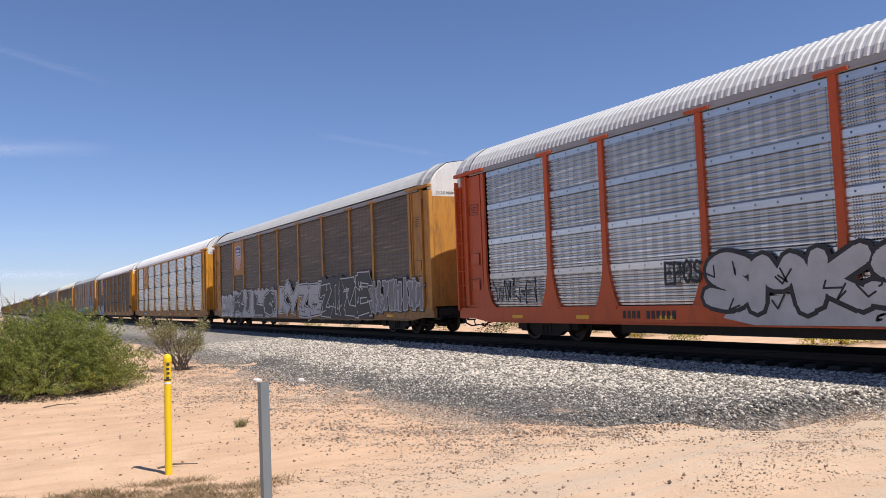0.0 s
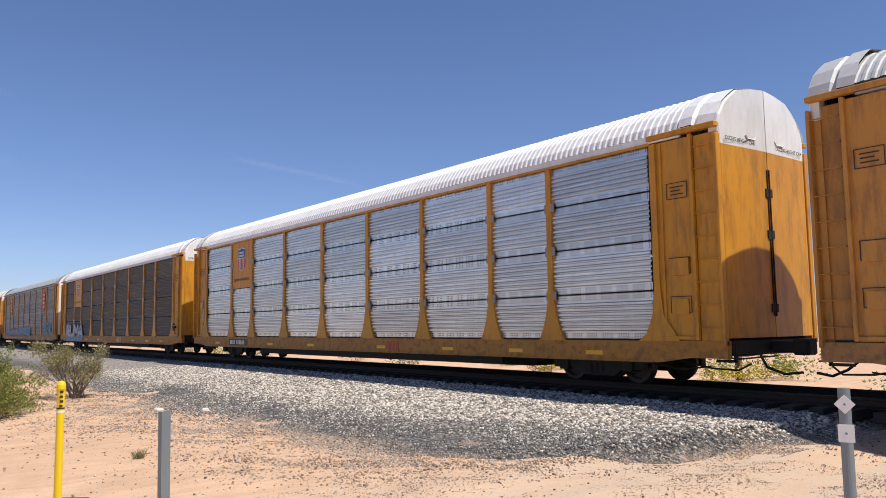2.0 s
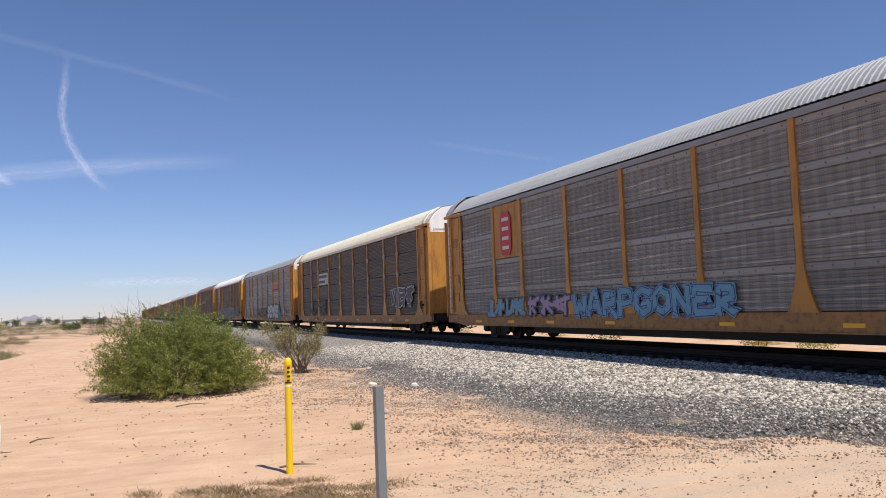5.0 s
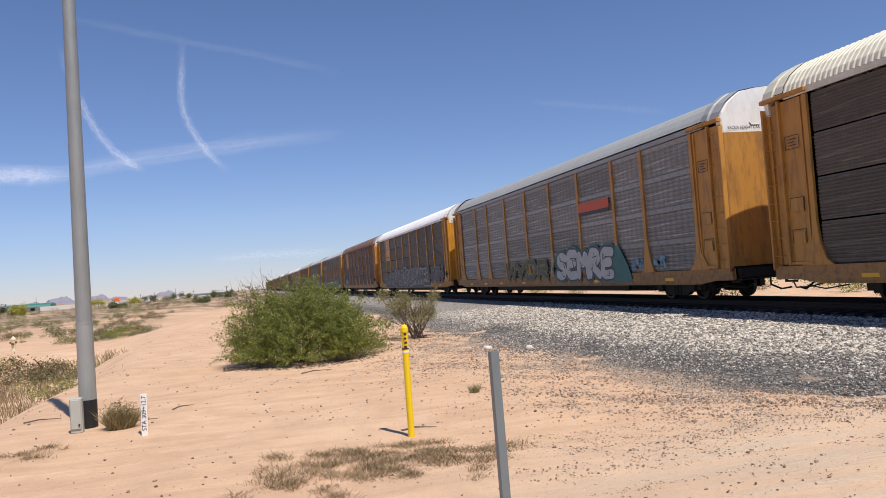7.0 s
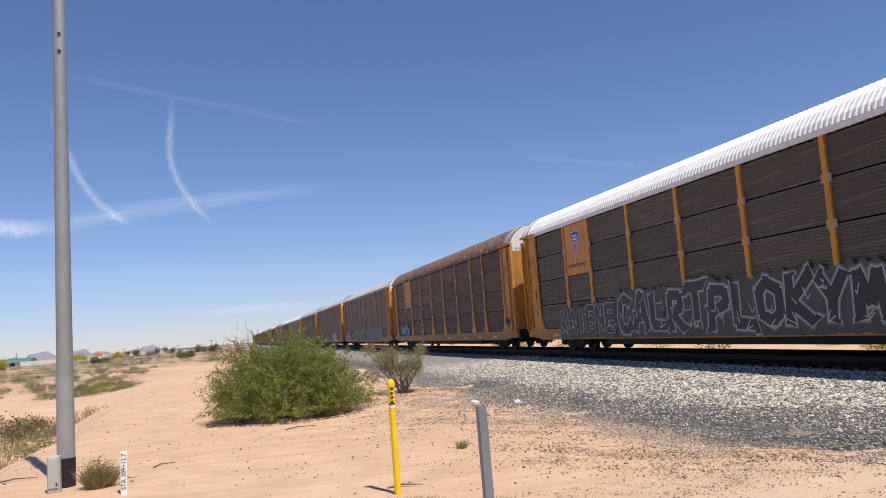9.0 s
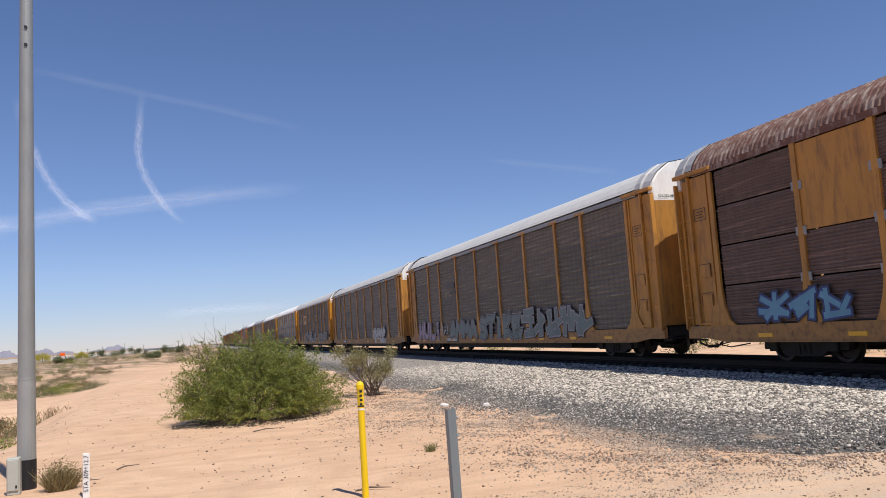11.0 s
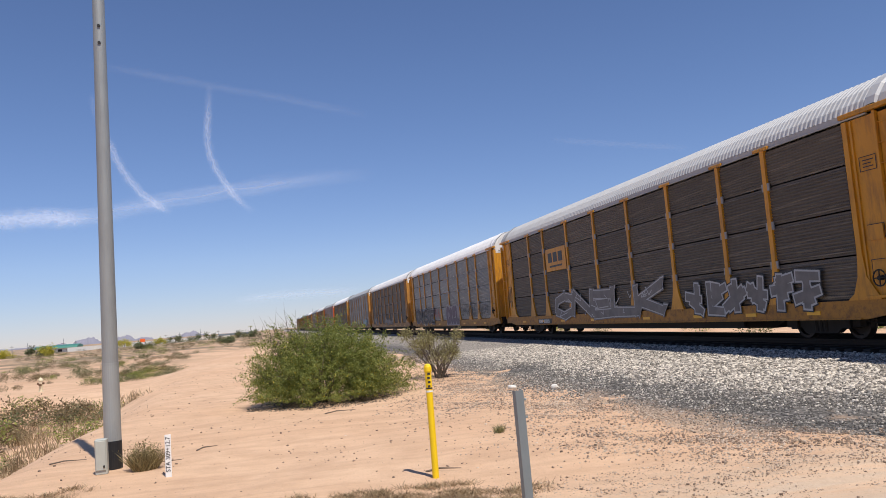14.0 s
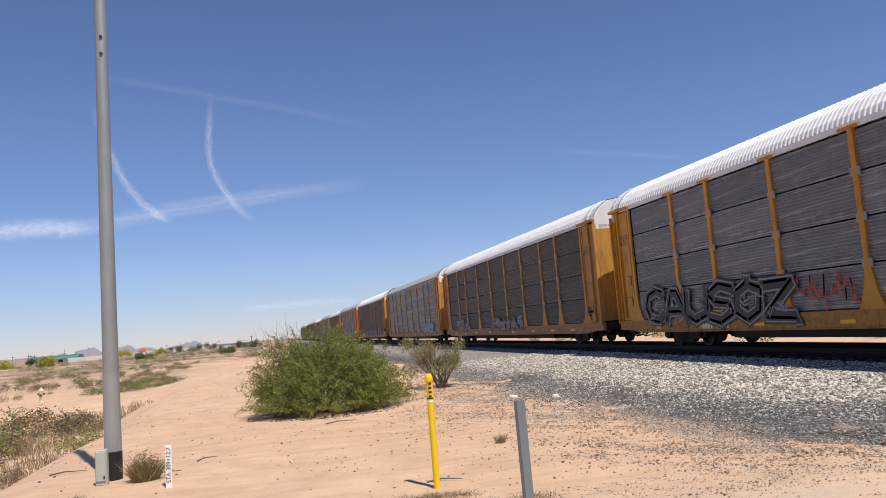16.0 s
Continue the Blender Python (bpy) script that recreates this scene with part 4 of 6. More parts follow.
            for u, v in run:
                uu = 0.5 + (u - 0.5) * kw + lean * (v - 0.5) + rng.uniform(-0.03, 0.03)
                pts.append((y0 + w * i + math.copysign(inset * 0.8, w) + (w - math.copysign(1.6 * inset, w)) * uu, z0 + drop + inset + (h * kh - 2 * inset) * (v + rng.uniform(-0.025, 0.025))))
            if rounded:      # one pass of corner cutting
                soft_run = [pts[0]]
                for p, q in zip(pts, pts[1:]):
                    soft_run += [(p[0] * 0.75 + q[0] * 0.25, p[1] * 0.75 + q[1] * 0.25), (p[0] * 0.25 + q[0] * 0.75, p[1] * 0.25 + q[1] * 0.75)]
                pts = soft_run + [pts[-1]]
            for p, q in zip(pts, pts[1:]):
                for k, grow in enumerate((2.1 * g, g, 0.0)):
                    depth = x - 0.0012 * (i % 2) - 0.003 - 0.003 * k - 0.00012 * j
                    if rounded:
                        stroke_shape(layers[k], [p, q], wd + 2 * grow, depth)
                    else:
                        bar_shape(layers[k], p, q, wd, grow, depth)
                j += 1
            if not rounded:      # spikes at the free ends, as such lettering has
                for p, q in ((pts[0], pts[1]), (pts[-1], pts[-2])):
                    l = math.hypot(p[0] - q[0], p[1] - q[1]) or 1
                    ty, tz = (p[0] - q[0]) / l, (p[1] - q[1]) / l
                    sp, ln, tw = wd * rng.uniform(0.5, 0.75), wd * rng.uniform(0.5, 1.0), rng.choice((-1, 1))
                    for k, grow in enumerate((2.1 * g, g, 0.0)):
                        depth = x - 0.0012 * (i % 2) - 0.003 - 0.003 * k - 0.00012 * j
                        r = sp + grow
                        layers[k].add([(depth, p[0] - tz * r, p[1] + ty * r), (depth, p[0] + tz * r, p[1] - ty * r), (depth, p[0] + ty * (ln + grow) + tz * tw * r, max(z0 - 0.06, p[1] + tz * (ln + grow) * 0.5 - ty * tw * r))], [(0, 1, 2)])
                    j += 1
        cuts = Shape()           # thin inner lines and shine
        for _ in range(3):
            cy, cz = y0 + w * (i + rng.uniform(0.2, 0.8)), z0 + h * rng.uniform(0.2, 0.85)
            stroke_shape(cuts, [(cy, cz), (cy + rng.uniform(-0.2, 0.2) * abs(w), cz - h * rng.uniform(0.08, 0.22)), (cy + rng.uniform(-0.3, 0.3) * abs(w), cz - h * 0.1)], 0.018 + 0.05 * wd, x - 0.0135 - 0.0012 * (i % 2))
        layers.append(cuts)
        tagged(layered("spray_paint", list(zip(layers, (halo or line, line, fill, line))), parent), kind="stuff")


def scribble(parent, y0, y1, z0, z1, material, seed, width=0.03):
    rng = random.Random(seed)
    s = Shape()
    n = max(3, int(abs(y1 - y0) / 0.22))
    for i in range(n):
        y = y0 + (y1 - y0) * i / n
        pts = [(y + rng.uniform(-0.12, 0.12), z0 + (z1 - z0) * rng.random()) for _ in range(4)]
        stroke_shape(s, pts, width, -SIDE - 0.046)
    tagged(part("spray_paint", s, material, parent), kind="stuff")


def marks(parent, y, z, n, size, material, plate=None):
    """Reporting marks that stay unread: a row of small bars, on a dark plate where the car has one."""
    s = Shape()
    x = -SIDE - 0.022
    for i in range(n):
        yy = y - i * size * 0.85 - (size * 0.8 if i >= 4 else 0)
        s.box((x - 0.004, yy, z), (0.004, size * 0.5, size))
    if plate:
        part("number_plate", Shape().box((x + 0.002, y - n * size * 0.48, z), (0.008, size * (n + 1.6), size * 1.5)), plate, parent)
    tagged(part("reporting_mark", s, material, parent), kind="stuff")


def shield(parent, y, z, size, field):
    """A plain shield emblem: blue chief with pale bars over red and white stripes."""
    x = -SIDE - 0.018
    out = [(-0.36, 0.38), (-0.40, 0.46), (-0.26, 0.44), (-0.12, 0.46), (0.0, 0.52), (0.12, 0.46), (0.26, 0.44), (0.40, 0.46), (0.36, 0.38), (0.40, 0.1), (0.38, -0.25), (0.25, -0.43), (0.0, -0.52), (-0.25, -0.43), (-0.38, -0.25), (-0.40, 0.1)]
    base = part("emblem", Shape().slab([(y + a * size, z + b * size) for a, b in out], 0, x, x + 0.01), M["ink_white"], parent, "blue, red and white painted shield")
    chief = [(-0.34, 0.05), (-0.34, 0.34), (-0.36, 0.41), (-0.25, 0.39), (-0.1, 0.42), (0, 0.47), (0.1, 0.42), (0.25, 0.39), (0.36, 0.41), (0.34, 0.34), (0.34, 0.05)]
    part("chief", Shape().slab([(y + a * size, z + b * size) for a, b in chief], 0, x - 0.004, x), M["ink_dblue"], base)
    for b, w in ((0.27, 0.44), (0.14, 0.5)):
        part("bar", Shape().box((x - 0.006, y, z + b * size), (0.004, w * size, 0.08 * size)), M["ink_white"], base)
    for i in range(5):
        a = -0.30 + i * 0.15
        lo = -0.48 + 1.0 * a * a * 1.4
        part("stripe", Shape().box((x - 0.004, y + a * size, z + (lo + 0.02) * size / 2), (0.006, 0.075 * size, (0.02 - lo) * size)), M["ink_red"], base)


def railcar(index, y, style, panel, frame_mat, roof, label, emblem=None, plain_bays=(), t_posts=False, detail=True):
    car = thing("autorack_railcar", pose(TRACK_X, y, RAIL_Z), label, "railcar", "cars of the freight train")
    low = style == "p" or panel == "grey_p"
    part("roof", CAR["roof_low" if low else "roof"], M[roof], car)
    door_paint = M["white"] if index == 4 else M[frame_mat]
    white = M["white"] if frame_mat != "red" else M["red"]
    for sg, k in ((1, "+"), (-1, "-")):
        part("roof_cap", CAR["cap" + k], M["roof_grey"] if roof == "roof_rust" else M[roof], car)
        part("end_frame", CAR["endwall"], M["under"], car, at=pose(0, sg * 13.27, 0))
        for h, sx in (("l", -1), ("r", 1)):
            door = part("end_door", CAR["door" + k + h], door_paint, car)
            part("lock_bar", CAR["lock"], M["under"], door, at=pose(sx * 0.035, sg * 13.545, 2.75))
            for zz in (1.5, 2.9, 3.7):
                part("bracket", CAR["slot"], M["under"], door, at=pose(sx * 0.06, sg * 13.54, zz))
            part("hatch", CAR["hatch"], door_paint, door, at=pose(sx * 0.95, sg * 13.47, 1.45))
            hood = part("end_hood", CAR["hood" + k + h], M["white"], car)
            tagged(part("lettering", CAR["excess"], M["ink_black"], hood, at=pose(sx * 0.86, sg * 13.522, 4.62) if sg < 0 else pose(sx * 0.86, sg * 13.522, 4.62, 0, 0, 180)), kind="stuff")
            part("grab_iron", CAR["grab"], M["mark"], hood, at=pose(sx * 0.5, sg * 13.525, 4.76))
        part("coupler", CAR["cpl" + k], M["under"], car)
        part("air_hose", CAR["hose" + k], M["under"], car)
    part("underframe", CAR["under"], M["under"], car)
    for z in (1.02, 2.45, 3.75):
        part("deck", CAR["deck"], M["deck"], car, at=pose(0, 0, z))
    for yy in (-10.0, 10.0):
        truck = part("truck", CAR["truck"], M["under"], car, at=pose(0, yy, 0))
        for sx, rz in ((-0.755, 0), (0.755, 180)):
            for wy in (-0.89, 0.89):
                part("wheel", CAR["wheel"], M["wheel"], truck, at=pose(sx, wy, 0.384, 0, 0, rz))
    for sx, turn in ((-SIDE, 0), (SIDE, 180)):
        base = pose(sx, 0, 0, 0, 0, turn)
        part("side_sill", CAR["sill"], M[frame_mat + "_sill"], car, at=base)
        if style == "s":
            part("header", CAR["header"], M[frame_mat], car, at=base)
        part("fascia", CAR["fascia"], M["roof_grey" if low or style == "q" else roof], car, at=base)
        for yy in POSTS:
            post = part("post", CAR["post_t" if t_posts else "post"], M[frame_mat], car, at=base @ pose(0, yy, 0))
            if turn == 0 and detail and style in "ds":
                for zz in TIERS[1:4]:
                    part("hinge", CAR["hinge"], M["hinge"], post, at=pose(0, 0, zz))
        for b, (yy, w) in enumerate(BAYS):
            for k in range(4):
                h = round(TIERS[k + 1] - TIERS[k], 2)
                if b in plain_bays and k >= 2:
                    continue
                part("panel", PANELS[style, round(w, 2), h], M[panel], car, at=base @ pose(0.042, yy, (TIERS[k] + TIERS[k + 1]) / 2))
            if b in plain_bays:
                part("plain_sheet", PANELS["f", round(w, 2), PLAIN_H], M[frame_mat], car, at=base @ pose(0.0, yy, (TIERS[2] + TIERS[4]) / 2))
        for flip in (1, -1):
            m = base @ Matrix.Diagonal((1, flip, 1, 1))
            part("corner_sheet", CAR["corner"], M[frame_mat], car, at=m)
            part("ladder", CAR["ladder+" if flip == 1 else "ladder-"], M[frame_mat], car, at=m)
        if detail:
            for yy in (-10.4, -8.0, -5.4, -2.2, 2.2, 5.4, 8.0, 10.6):
                part("reflector", CAR["refl"], M["reflector"], car, at=base @ pose(-0.022, yy, 0.66))
    for yy in (12.57, -12.57):
        for k, zz in enumerate((3.75, 2.3, 1.55)):
            tagged(part("stencil", CAR["stencil"], M["ink_black"], car, at=pose(-SIDE - 0.008, yy, zz + 0.02 * k)), kind="stuff")
    if style == "d":
        part("brake_wheel", CAR["brake"], M["under"], car, at=pose(-SIDE, 0, 0))
    if emblem == "shield":
        big = index == 1
        shield(car, 8.16, 3.85 if big else 4.03, 1.35 if big else 0.95, None)
        if not big:
            tagged(part("slogan", CAR["slogan"], M["ink_black"], car, at=pose(-SIDE - 0.018, 8.16, 3.2, 0, 0, -90)), kind="stuff")
    return car


# cars in order of passing: style, panel, frame, roof, label, emblem, bays with plain sheet, T-topped posts
TRAIN = [
    ("q", "silver_p", "red", "roof_pale", "orange-red autorack railcar with galvanised perforated panels and spray paint", None, (), True),
    ("p", "dark_p", "tan", "roof_pale", "ochre autorack railcar with dark weathered panels and large spray-painted pieces", "shield", (7,), True),
    ("s", "silver_s", "yellow", "roof_white", "yellow autorack railcar with bright silver ribbed panels and white roof", "shield", (7,), False),
    ("d", "dark_d", "yellow", "roof_white", "yellow autorack railcar with dark seamed panels and white roof", "shield", (7,), False),
    ("q", "grey_p", "tan", "roof_grey", "ochre autorack railcar with dull galvanised panels and red painted signs", None, (1, 7), False),
    ("d", "dark_d", "tan", "roof_cream", "ochre autorack railcar with dark seamed panels and cream roof", None, (), False),
    ("q", "grey_p", "tan", "roof_grey", "ochre autorack railcar with grey perforated panels and a red stripe", None, (), False),
    ("d", "dark_d", "yellow", "roof_white", "yellow autorack railcar with dark panels, white roof and long spray-painted pieces", "shield", (7,), False),
    ("d", "brown_d", "tan", "roof_rust", "ochre autorack railcar with brown panels and rusted roof", None, (7,), False),
    ("p", "dark_p", "tan", "roof_pale", "ochre autorack railcar with dark panels and faded grey-green spray paint", None, (), True),
    ("p", "dark_p", "tan", "roof_pale", "ochre autorack railcar with dark perforated panels and grey roof", None, (), True),
    ("d", "dark_d", "yellow", "roof_pale", "yellow autorack railcar with dark panels and a yellow sign plate", None, (), True),
    ("d", "grey_d", "yellow", "roof_white", "yellow autorack railcar with grey seamed panels and outlined spray paint", None, (), True),
    ("d", "dark_d", "tan", "roof_white", "ochre autorack railcar with dark seamed panels and white roof", None, (), False),
    ("q", "grey_p", "tan", "roof_grey", "ochre autorack railcar with grey perforated panels and grey roof", None, (), False),
    ("d", "dark_d", "tan", "roof_white", "ochre autorack railcar with dark panels and white roof", None, (), False),
    ("q", "grey_p", "red", "roof_grey", "orange-red autorack railcar with grey perforated panels", None, (), True),
    ("d", "dark_d", "yellow", "roof_white", "yellow autorack railcar with dark panels and white roof", None, (), False),
    ("d", "grey_d", "tan", "roof_grey", "ochre autorack railcar with grey panels and grey roof", None, (), False),
    ("d", "dark_d", "yellow", "roof_white", "yellow autorack railcar with dark panels and white roof", None, (), False),
    ("p", "dark_p", "tan", "roof_grey", "ochre autorack railcar with dark perforated panels and grey roof", None, (), False),
    ("d", "brown_d", "tan", "roof_grey", "ochre autorack railcar with brown panels and grey roof", None, (), False),
    ("d", "dark_d", "yellow", "roof_white", "yellow autorack railcar with dark panels and white roof", None, (), False),
    ("q", "grey_p", "tan", "roof_grey", "ochre autorack railcar with grey perforated panels and grey roof", None, (), False),
]
SPACING, SPEED = 28.55, 20.98
SHIFT = {0: -0.1, 1: -0.1, 3: 0.06, 5: 0.34, 6: 0.5, 7: 0.38, 8: 0.2, 9: -0.22, 10: -0.25, 11: -0.5, 12: -0.74, 13: -0.8, 14: -0.8, 15: -0.8}
CARS, START = [], []
for i, (style, panel, fr, roof, label, emblem, bays, tp) in enumerate(TRAIN):
    START.append(19.72 - HALF + SPACING * i + SHIFT.get(i, 0.0))
    CARS.append(railcar(i, START[-1], style, panel, fr, roof, label, emblem, bays, tp, i < 17))

# painted marks on the cars, by car in order of passing
K, W, G, F, V, B, D, O = (M["ink_" + k] for k in ("black", "white", "grey", "faint", "violet", "blue", "dblue", "olive"))
TEAL, LILAC = M["ink_teal"], M["ink_lilac"]
c = CARS[0]
lettered_piece(c, 4.3, -0.1, 0.72, 1.98, "SMKS", M["ink_silver"], K, 3, 0.30, None, K, True, 1.25)
part("spray_paint", Shape().slab([(3.9, 0.66), (3.2, 0.53), (-0.4, 0.55), (-0.5, 1.0), (0.5, 1.12), (3.6, 1.05)], 0, -SIDE - 0.046, -SIDE - 0.0455), M["ink_silver"], c)
spray_piece(c, -1.2, -5.6, 0.62, 1.9, 5, M["ink_silver"], K, 4, 0.2)
scribble(c, 11.6, 9.6, 1.0, 1.7, K, 5, 0.05)
lettered_piece(c, 5.35, 4.35, 1.32, 1.82, "EPOS", K, K, 6, 0.12)
scribble(c, 0.9, 0.1, 0.62, 0.86, K, 7, 0.04)
marks(c, 6.6, 0.72, 10, 0.17, K)
c = CARS[1]
lettered_piece(c, 11.6, 9.0, 0.62, 1.72, "CHAG", G, K, 11, 0.16, W, W, True)
lettered_piece(c, 9.0, 1.8, 0.60, 1.95, "KILO", K, W, 12, 0.40, G, K, False, 1.1)
lettered_piece(c, 1.2, -4.0, 0.56, 2.1, "KYZE", G, K, 13, 0.36, None, W, False, 1.2)
lettered_piece(c, -4.0, -8.9, 0.56, 2.2, "ZIZE", K, W, 14, 0.37, K, K, False, 1.2)
spray_piece(c, -8.9, -12.9, 0.7, 2.05, 8, F, G, 15, 0.09)
marks(c, 9.6, 0.66, 10, 0.17, M["mark"], K)
c = CARS[2]
marks(c, 9.2, 0.70, 10, 0.16, M["mark"], K)
marks(c, -2.6, 0.70, 3, 0.26, M["ink_red"])
scribble(c, 12.5, 12.2, 1.5, 2.8, W, 21, 0.03)
c = CARS[3]
lettered_piece(c, 11.4, 6.4, 0.66, 1.75, "RUMA", G, K, 31, 0.26, None, B, False, 1.3)
part("spray_paint", Shape().slab([(11.5, 0.52), (6.6, 0.52), (6.8, 0.88), (8.2, 0.84), (9.6, 0.92), (11.4, 0.86)], 0, -SIDE - 0.03, -SIDE - 0.026), B, c)
scribble(c, 6.2, 4.6, 1.0, 1.9, K, 32, 0.05)
marks(c, 8.6, 0.70, 9, 0.16, M["mark"], K)
marks(c, -2.4, 0.70, 3, 0.28, M["mark"])
c = CARS[4]
for yy, zz, w, h in ((-8.16, 3.7, 0.95, 1.6), (8.16, 3.7, 0.8, 1.5)):
    sign = part("sign", Shape().slab([(yy + a * w / 2, zz + b * h / 2) for a, b in ((-1, -0.7), (-0.6, -1), (0.6, -1), (1, -0.7), (1, 0.7), (0.6, 1), (-0.6, 1), (-1, 0.7))], 0, -SIDE - 0.045, -SIDE - 0.03), M["ink_red"], c, "red eight-sided painted sign")
    for k in range(4):
        part("bar", Shape().box((-SIDE - 0.048, yy, zz + 0.5 - k * 0.33), (0.004, w * 0.6, 0.12)), W, sign)
lettered_piece(c, -9.0, -11.9, 0.95, 2.0, "KENL", B, B, 41, 0.17, None, D)
lettered_piece(c, 4.0, -2.6, 0.78, 1.6, "WARPGONER", B, D, 42, 0.2, None, B)
spray_piece(c, 6.8, 4.2, 0.8, 1.55, 3, V, D, 43, 0.15)
spray_piece(c, 9.8, 7.0, 0.8, 1.5, 4, B, F, 44, 0.15)
c = CARS[5]
part("sign", Shape().box((-SIDE - 0.042, 5.6, 3.3), (0.006, 2.5, 0.75)), G, c, "faded grey painted name board")
for k in range(2):
    part("name_bar", Shape().box((-SIDE - 0.048, 5.7 + 0.25 * k, 3.47 - 0.34 * k), (0.005, 2.1 - 0.5 * k, 0.17)), K, c)
scribble(c, 9.4, 6.6, 1.7, 1.95, K, 51, 0.05)
scribble(c, 6.2, 4.4, 1.8, 2.05, K, 53, 0.05)
lettered_piece(c, 9.8, 5.0, 0.95, 1.75, "WUTER", M["dark_mark"], K, 52, 0.12)
spray_piece(c, -8.2, -11.4, 1.2, 2.3, 3, M["dark_mark"], G, 54, 0.15)
marks(c, 8.4, 0.7, 9, 0.16, K)
c = CARS[6]
part("stripe", Shape().box((-SIDE - 0.04, -5.6, 3.40), (0.006, 2.5, 0.34)), M["ink_orange"], c)
part("stripe", Shape().box((-SIDE - 0.04, -5.6, 3.17), (0.006, 2.5, 0.10)), K, c)
lettered_piece(c, -1.9, -6.9, 0.66, 1.95, "SEMRE", G, K, 61, 0.32, None, M["ink_green"], True, 1.3, 1.5)
lettered_piece(c, 4.4, -1.0, 0.72, 1.75, "WYDR", M["dark_mark"], O, 62, 0.2, None, O)
scribble(c, -1.5, -1.9, 0.7, 1.7, M["ink_green"], 63, 0.12)
part("spray_paint", Shape().slab([(-6.7, 0.6), (-8.2, 0.6), (-7.9, 1.2), (-7.3, 1.9), (-6.8, 1.75)], 0, -SIDE - 0.045, -SIDE - 0.0445), M["ink_green"], c)
for yy in (-8.6, -10.0):
    scribble(c, yy + 0.3, yy - 0.4, 1.0, 1.35, B, int(-yy * 10), 0.1)
c = CARS[7]
lettered_piece(c, 10.0, 5.6, 0.62, 1.7, "KAIFNE", K, G, 71, 0.2, M["dark_mark"], K)
lettered_piece(c, 5.4, -7.6, 0.60, 1.98, "CALRTPLOKYMEL", K, G, 72, 0.22, M["dark_mark"], F)
spray_piece(c, -8.0, -11.6, 0.75, 1.95, 4, M["dark_mark"], F, 73, 0.15)
part("sill_board", Shape().box((-SIDE - 0.03, -4.2, 0.70), (0.01, 1.9, 0.34)), M["yellow"], c, "yellow painted board on the sill")
marks(c, 8.8, 0.68, 10, 0.16, M["mark"])
c = CARS[8]
spray_piece(c, 10.6, 8.0, 0.9, 1.7, 3, B, D, 81, 0.15)
c = CARS[9]
lettered_piece(c, 11.5, 7.2, 0.62, 1.75, "MULI", V, K, 91, 0.24, None, LILAC)
scribble(c, 7.2, 5.9, 0.9, 1.6, G, 94, 0.06)
lettered_piece(c, 5.6, 1.6, 0.66, 1.6, "AMMA", TEAL, F, 92, 0.26)
lettered_piece(c, 1.2, -3.6, 0.62, 1.75, "STIKE", TEAL, M["dark_mark"], 93, 0.26, None, LILAC)
spray_piece(c, -3.8, -9.4, 0.62, 1.9, 5, TEAL, LILAC, 95, 0.15)
marks(c, 6.2, 0.70, 10, 0.17, M["mark"], K)
part("name_bar", Shape().box((-SIDE - 0.042, 5.2, 3.42), (0.006, 1.3, 0.26)), M["dark_mark"], c)
part("name_bar", Shape().box((-SIDE - 0.042, 4.8, 3.05), (0.006, 0.9, 0.2)), M["dark_mark"], c)
c = CARS[10]
lettered_piece(c, -4.5, -8.3, 0.84, 1.62, "SWAMP", G, K, 101, 0.33, None, W, True, 1.3, 1.3)
part("spray_paint", Shape().slab([(-4.8, 0.54), (-8.2, 0.54), (-8.2, 0.9), (-4.7, 0.9)], 0, -SIDE - 0.028, -SIDE - 0.024), G, c)
part("sill_board", Shape().box((-SIDE - 0.034, -5.9, 0.70), (0.008, 1.1, 0.26)), M["tan"], c, "ochre painted board on the sill")
marks(c, 8.2, 0.70, 9, 0.15, M["mark"], K)
part("name_bar", Shape().box((-SIDE - 0.042, 5.7, 3.05), (0.006, 2.1, 0.28)), M["dark_mark"], c)
c = CARS[11]
plate = part("sign_plate", Shape().box((-SIDE - 0.045, 5.6, 3.35), (0.012, 2.4, 1.0), 0.004), M["yellow"], c, "yellow painted sign plate")
for k in range(3):
    part("bar", Shape().box((-SIDE - 0.056, 6.25 - 0.62 * k, 3.45), (0.006, 0.46, 0.42)), K, plate)
part("bar", Shape().box((-SIDE - 0.056, 5.6, 3.06), (0.006, 1.5, 0.08)), K, plate)
lettered_piece(c, 5.9, -3.4, 0.66, 1.95, "ONELK", M["ink_haze"], G, 111, 0.24, None, M["ink_haze"], False, 1.35)
spray_piece(c, -5.0, -10.8, 0.65, 1.75, 6, M["ink_haze"], G, 112, 0.18)
marks(c, 8.4, 0.66, 10, 0.15, M["mark"], K)
scribble(c, 12.8, 12.2, 1.4, 2.4, K, 113, 0.05)
c = CARS[12]
lettered_piece(c, 11.4, 3.8, 0.66, 1.98, "CAUSOZ", K, LILAC, 121, 0.21, None, K, False, 1.25, 1.25)
lettered_piece(c, 11.3, 3.9, 0.74, 1.9, "CAUSOZ", M["ink_plum"], V, 121, 0.07, None, V, False, 1.25, 0.4)
scribble(c, 3.7, 1.6, 0.9, 1.8, M["ink_red"], 122, 0.05)
lettered_piece(c, -0.5, -4.2, 0.62, 1.9, "CREL", M["ink_plum"], K, 123, 0.34, LILAC, LILAC, True, 1.15)
scribble(c, -4.9, -8.6, 1.0, 1.9, M["dark_mark"], 124, 0.05)
scribble(c, -9.2, -11.4, 1.0, 1.9, M["dark_mark"], 125, 0.05)
marks(c, 8.0, 0.66, 9, 0.16, M["mark"])
c = CARS[13]
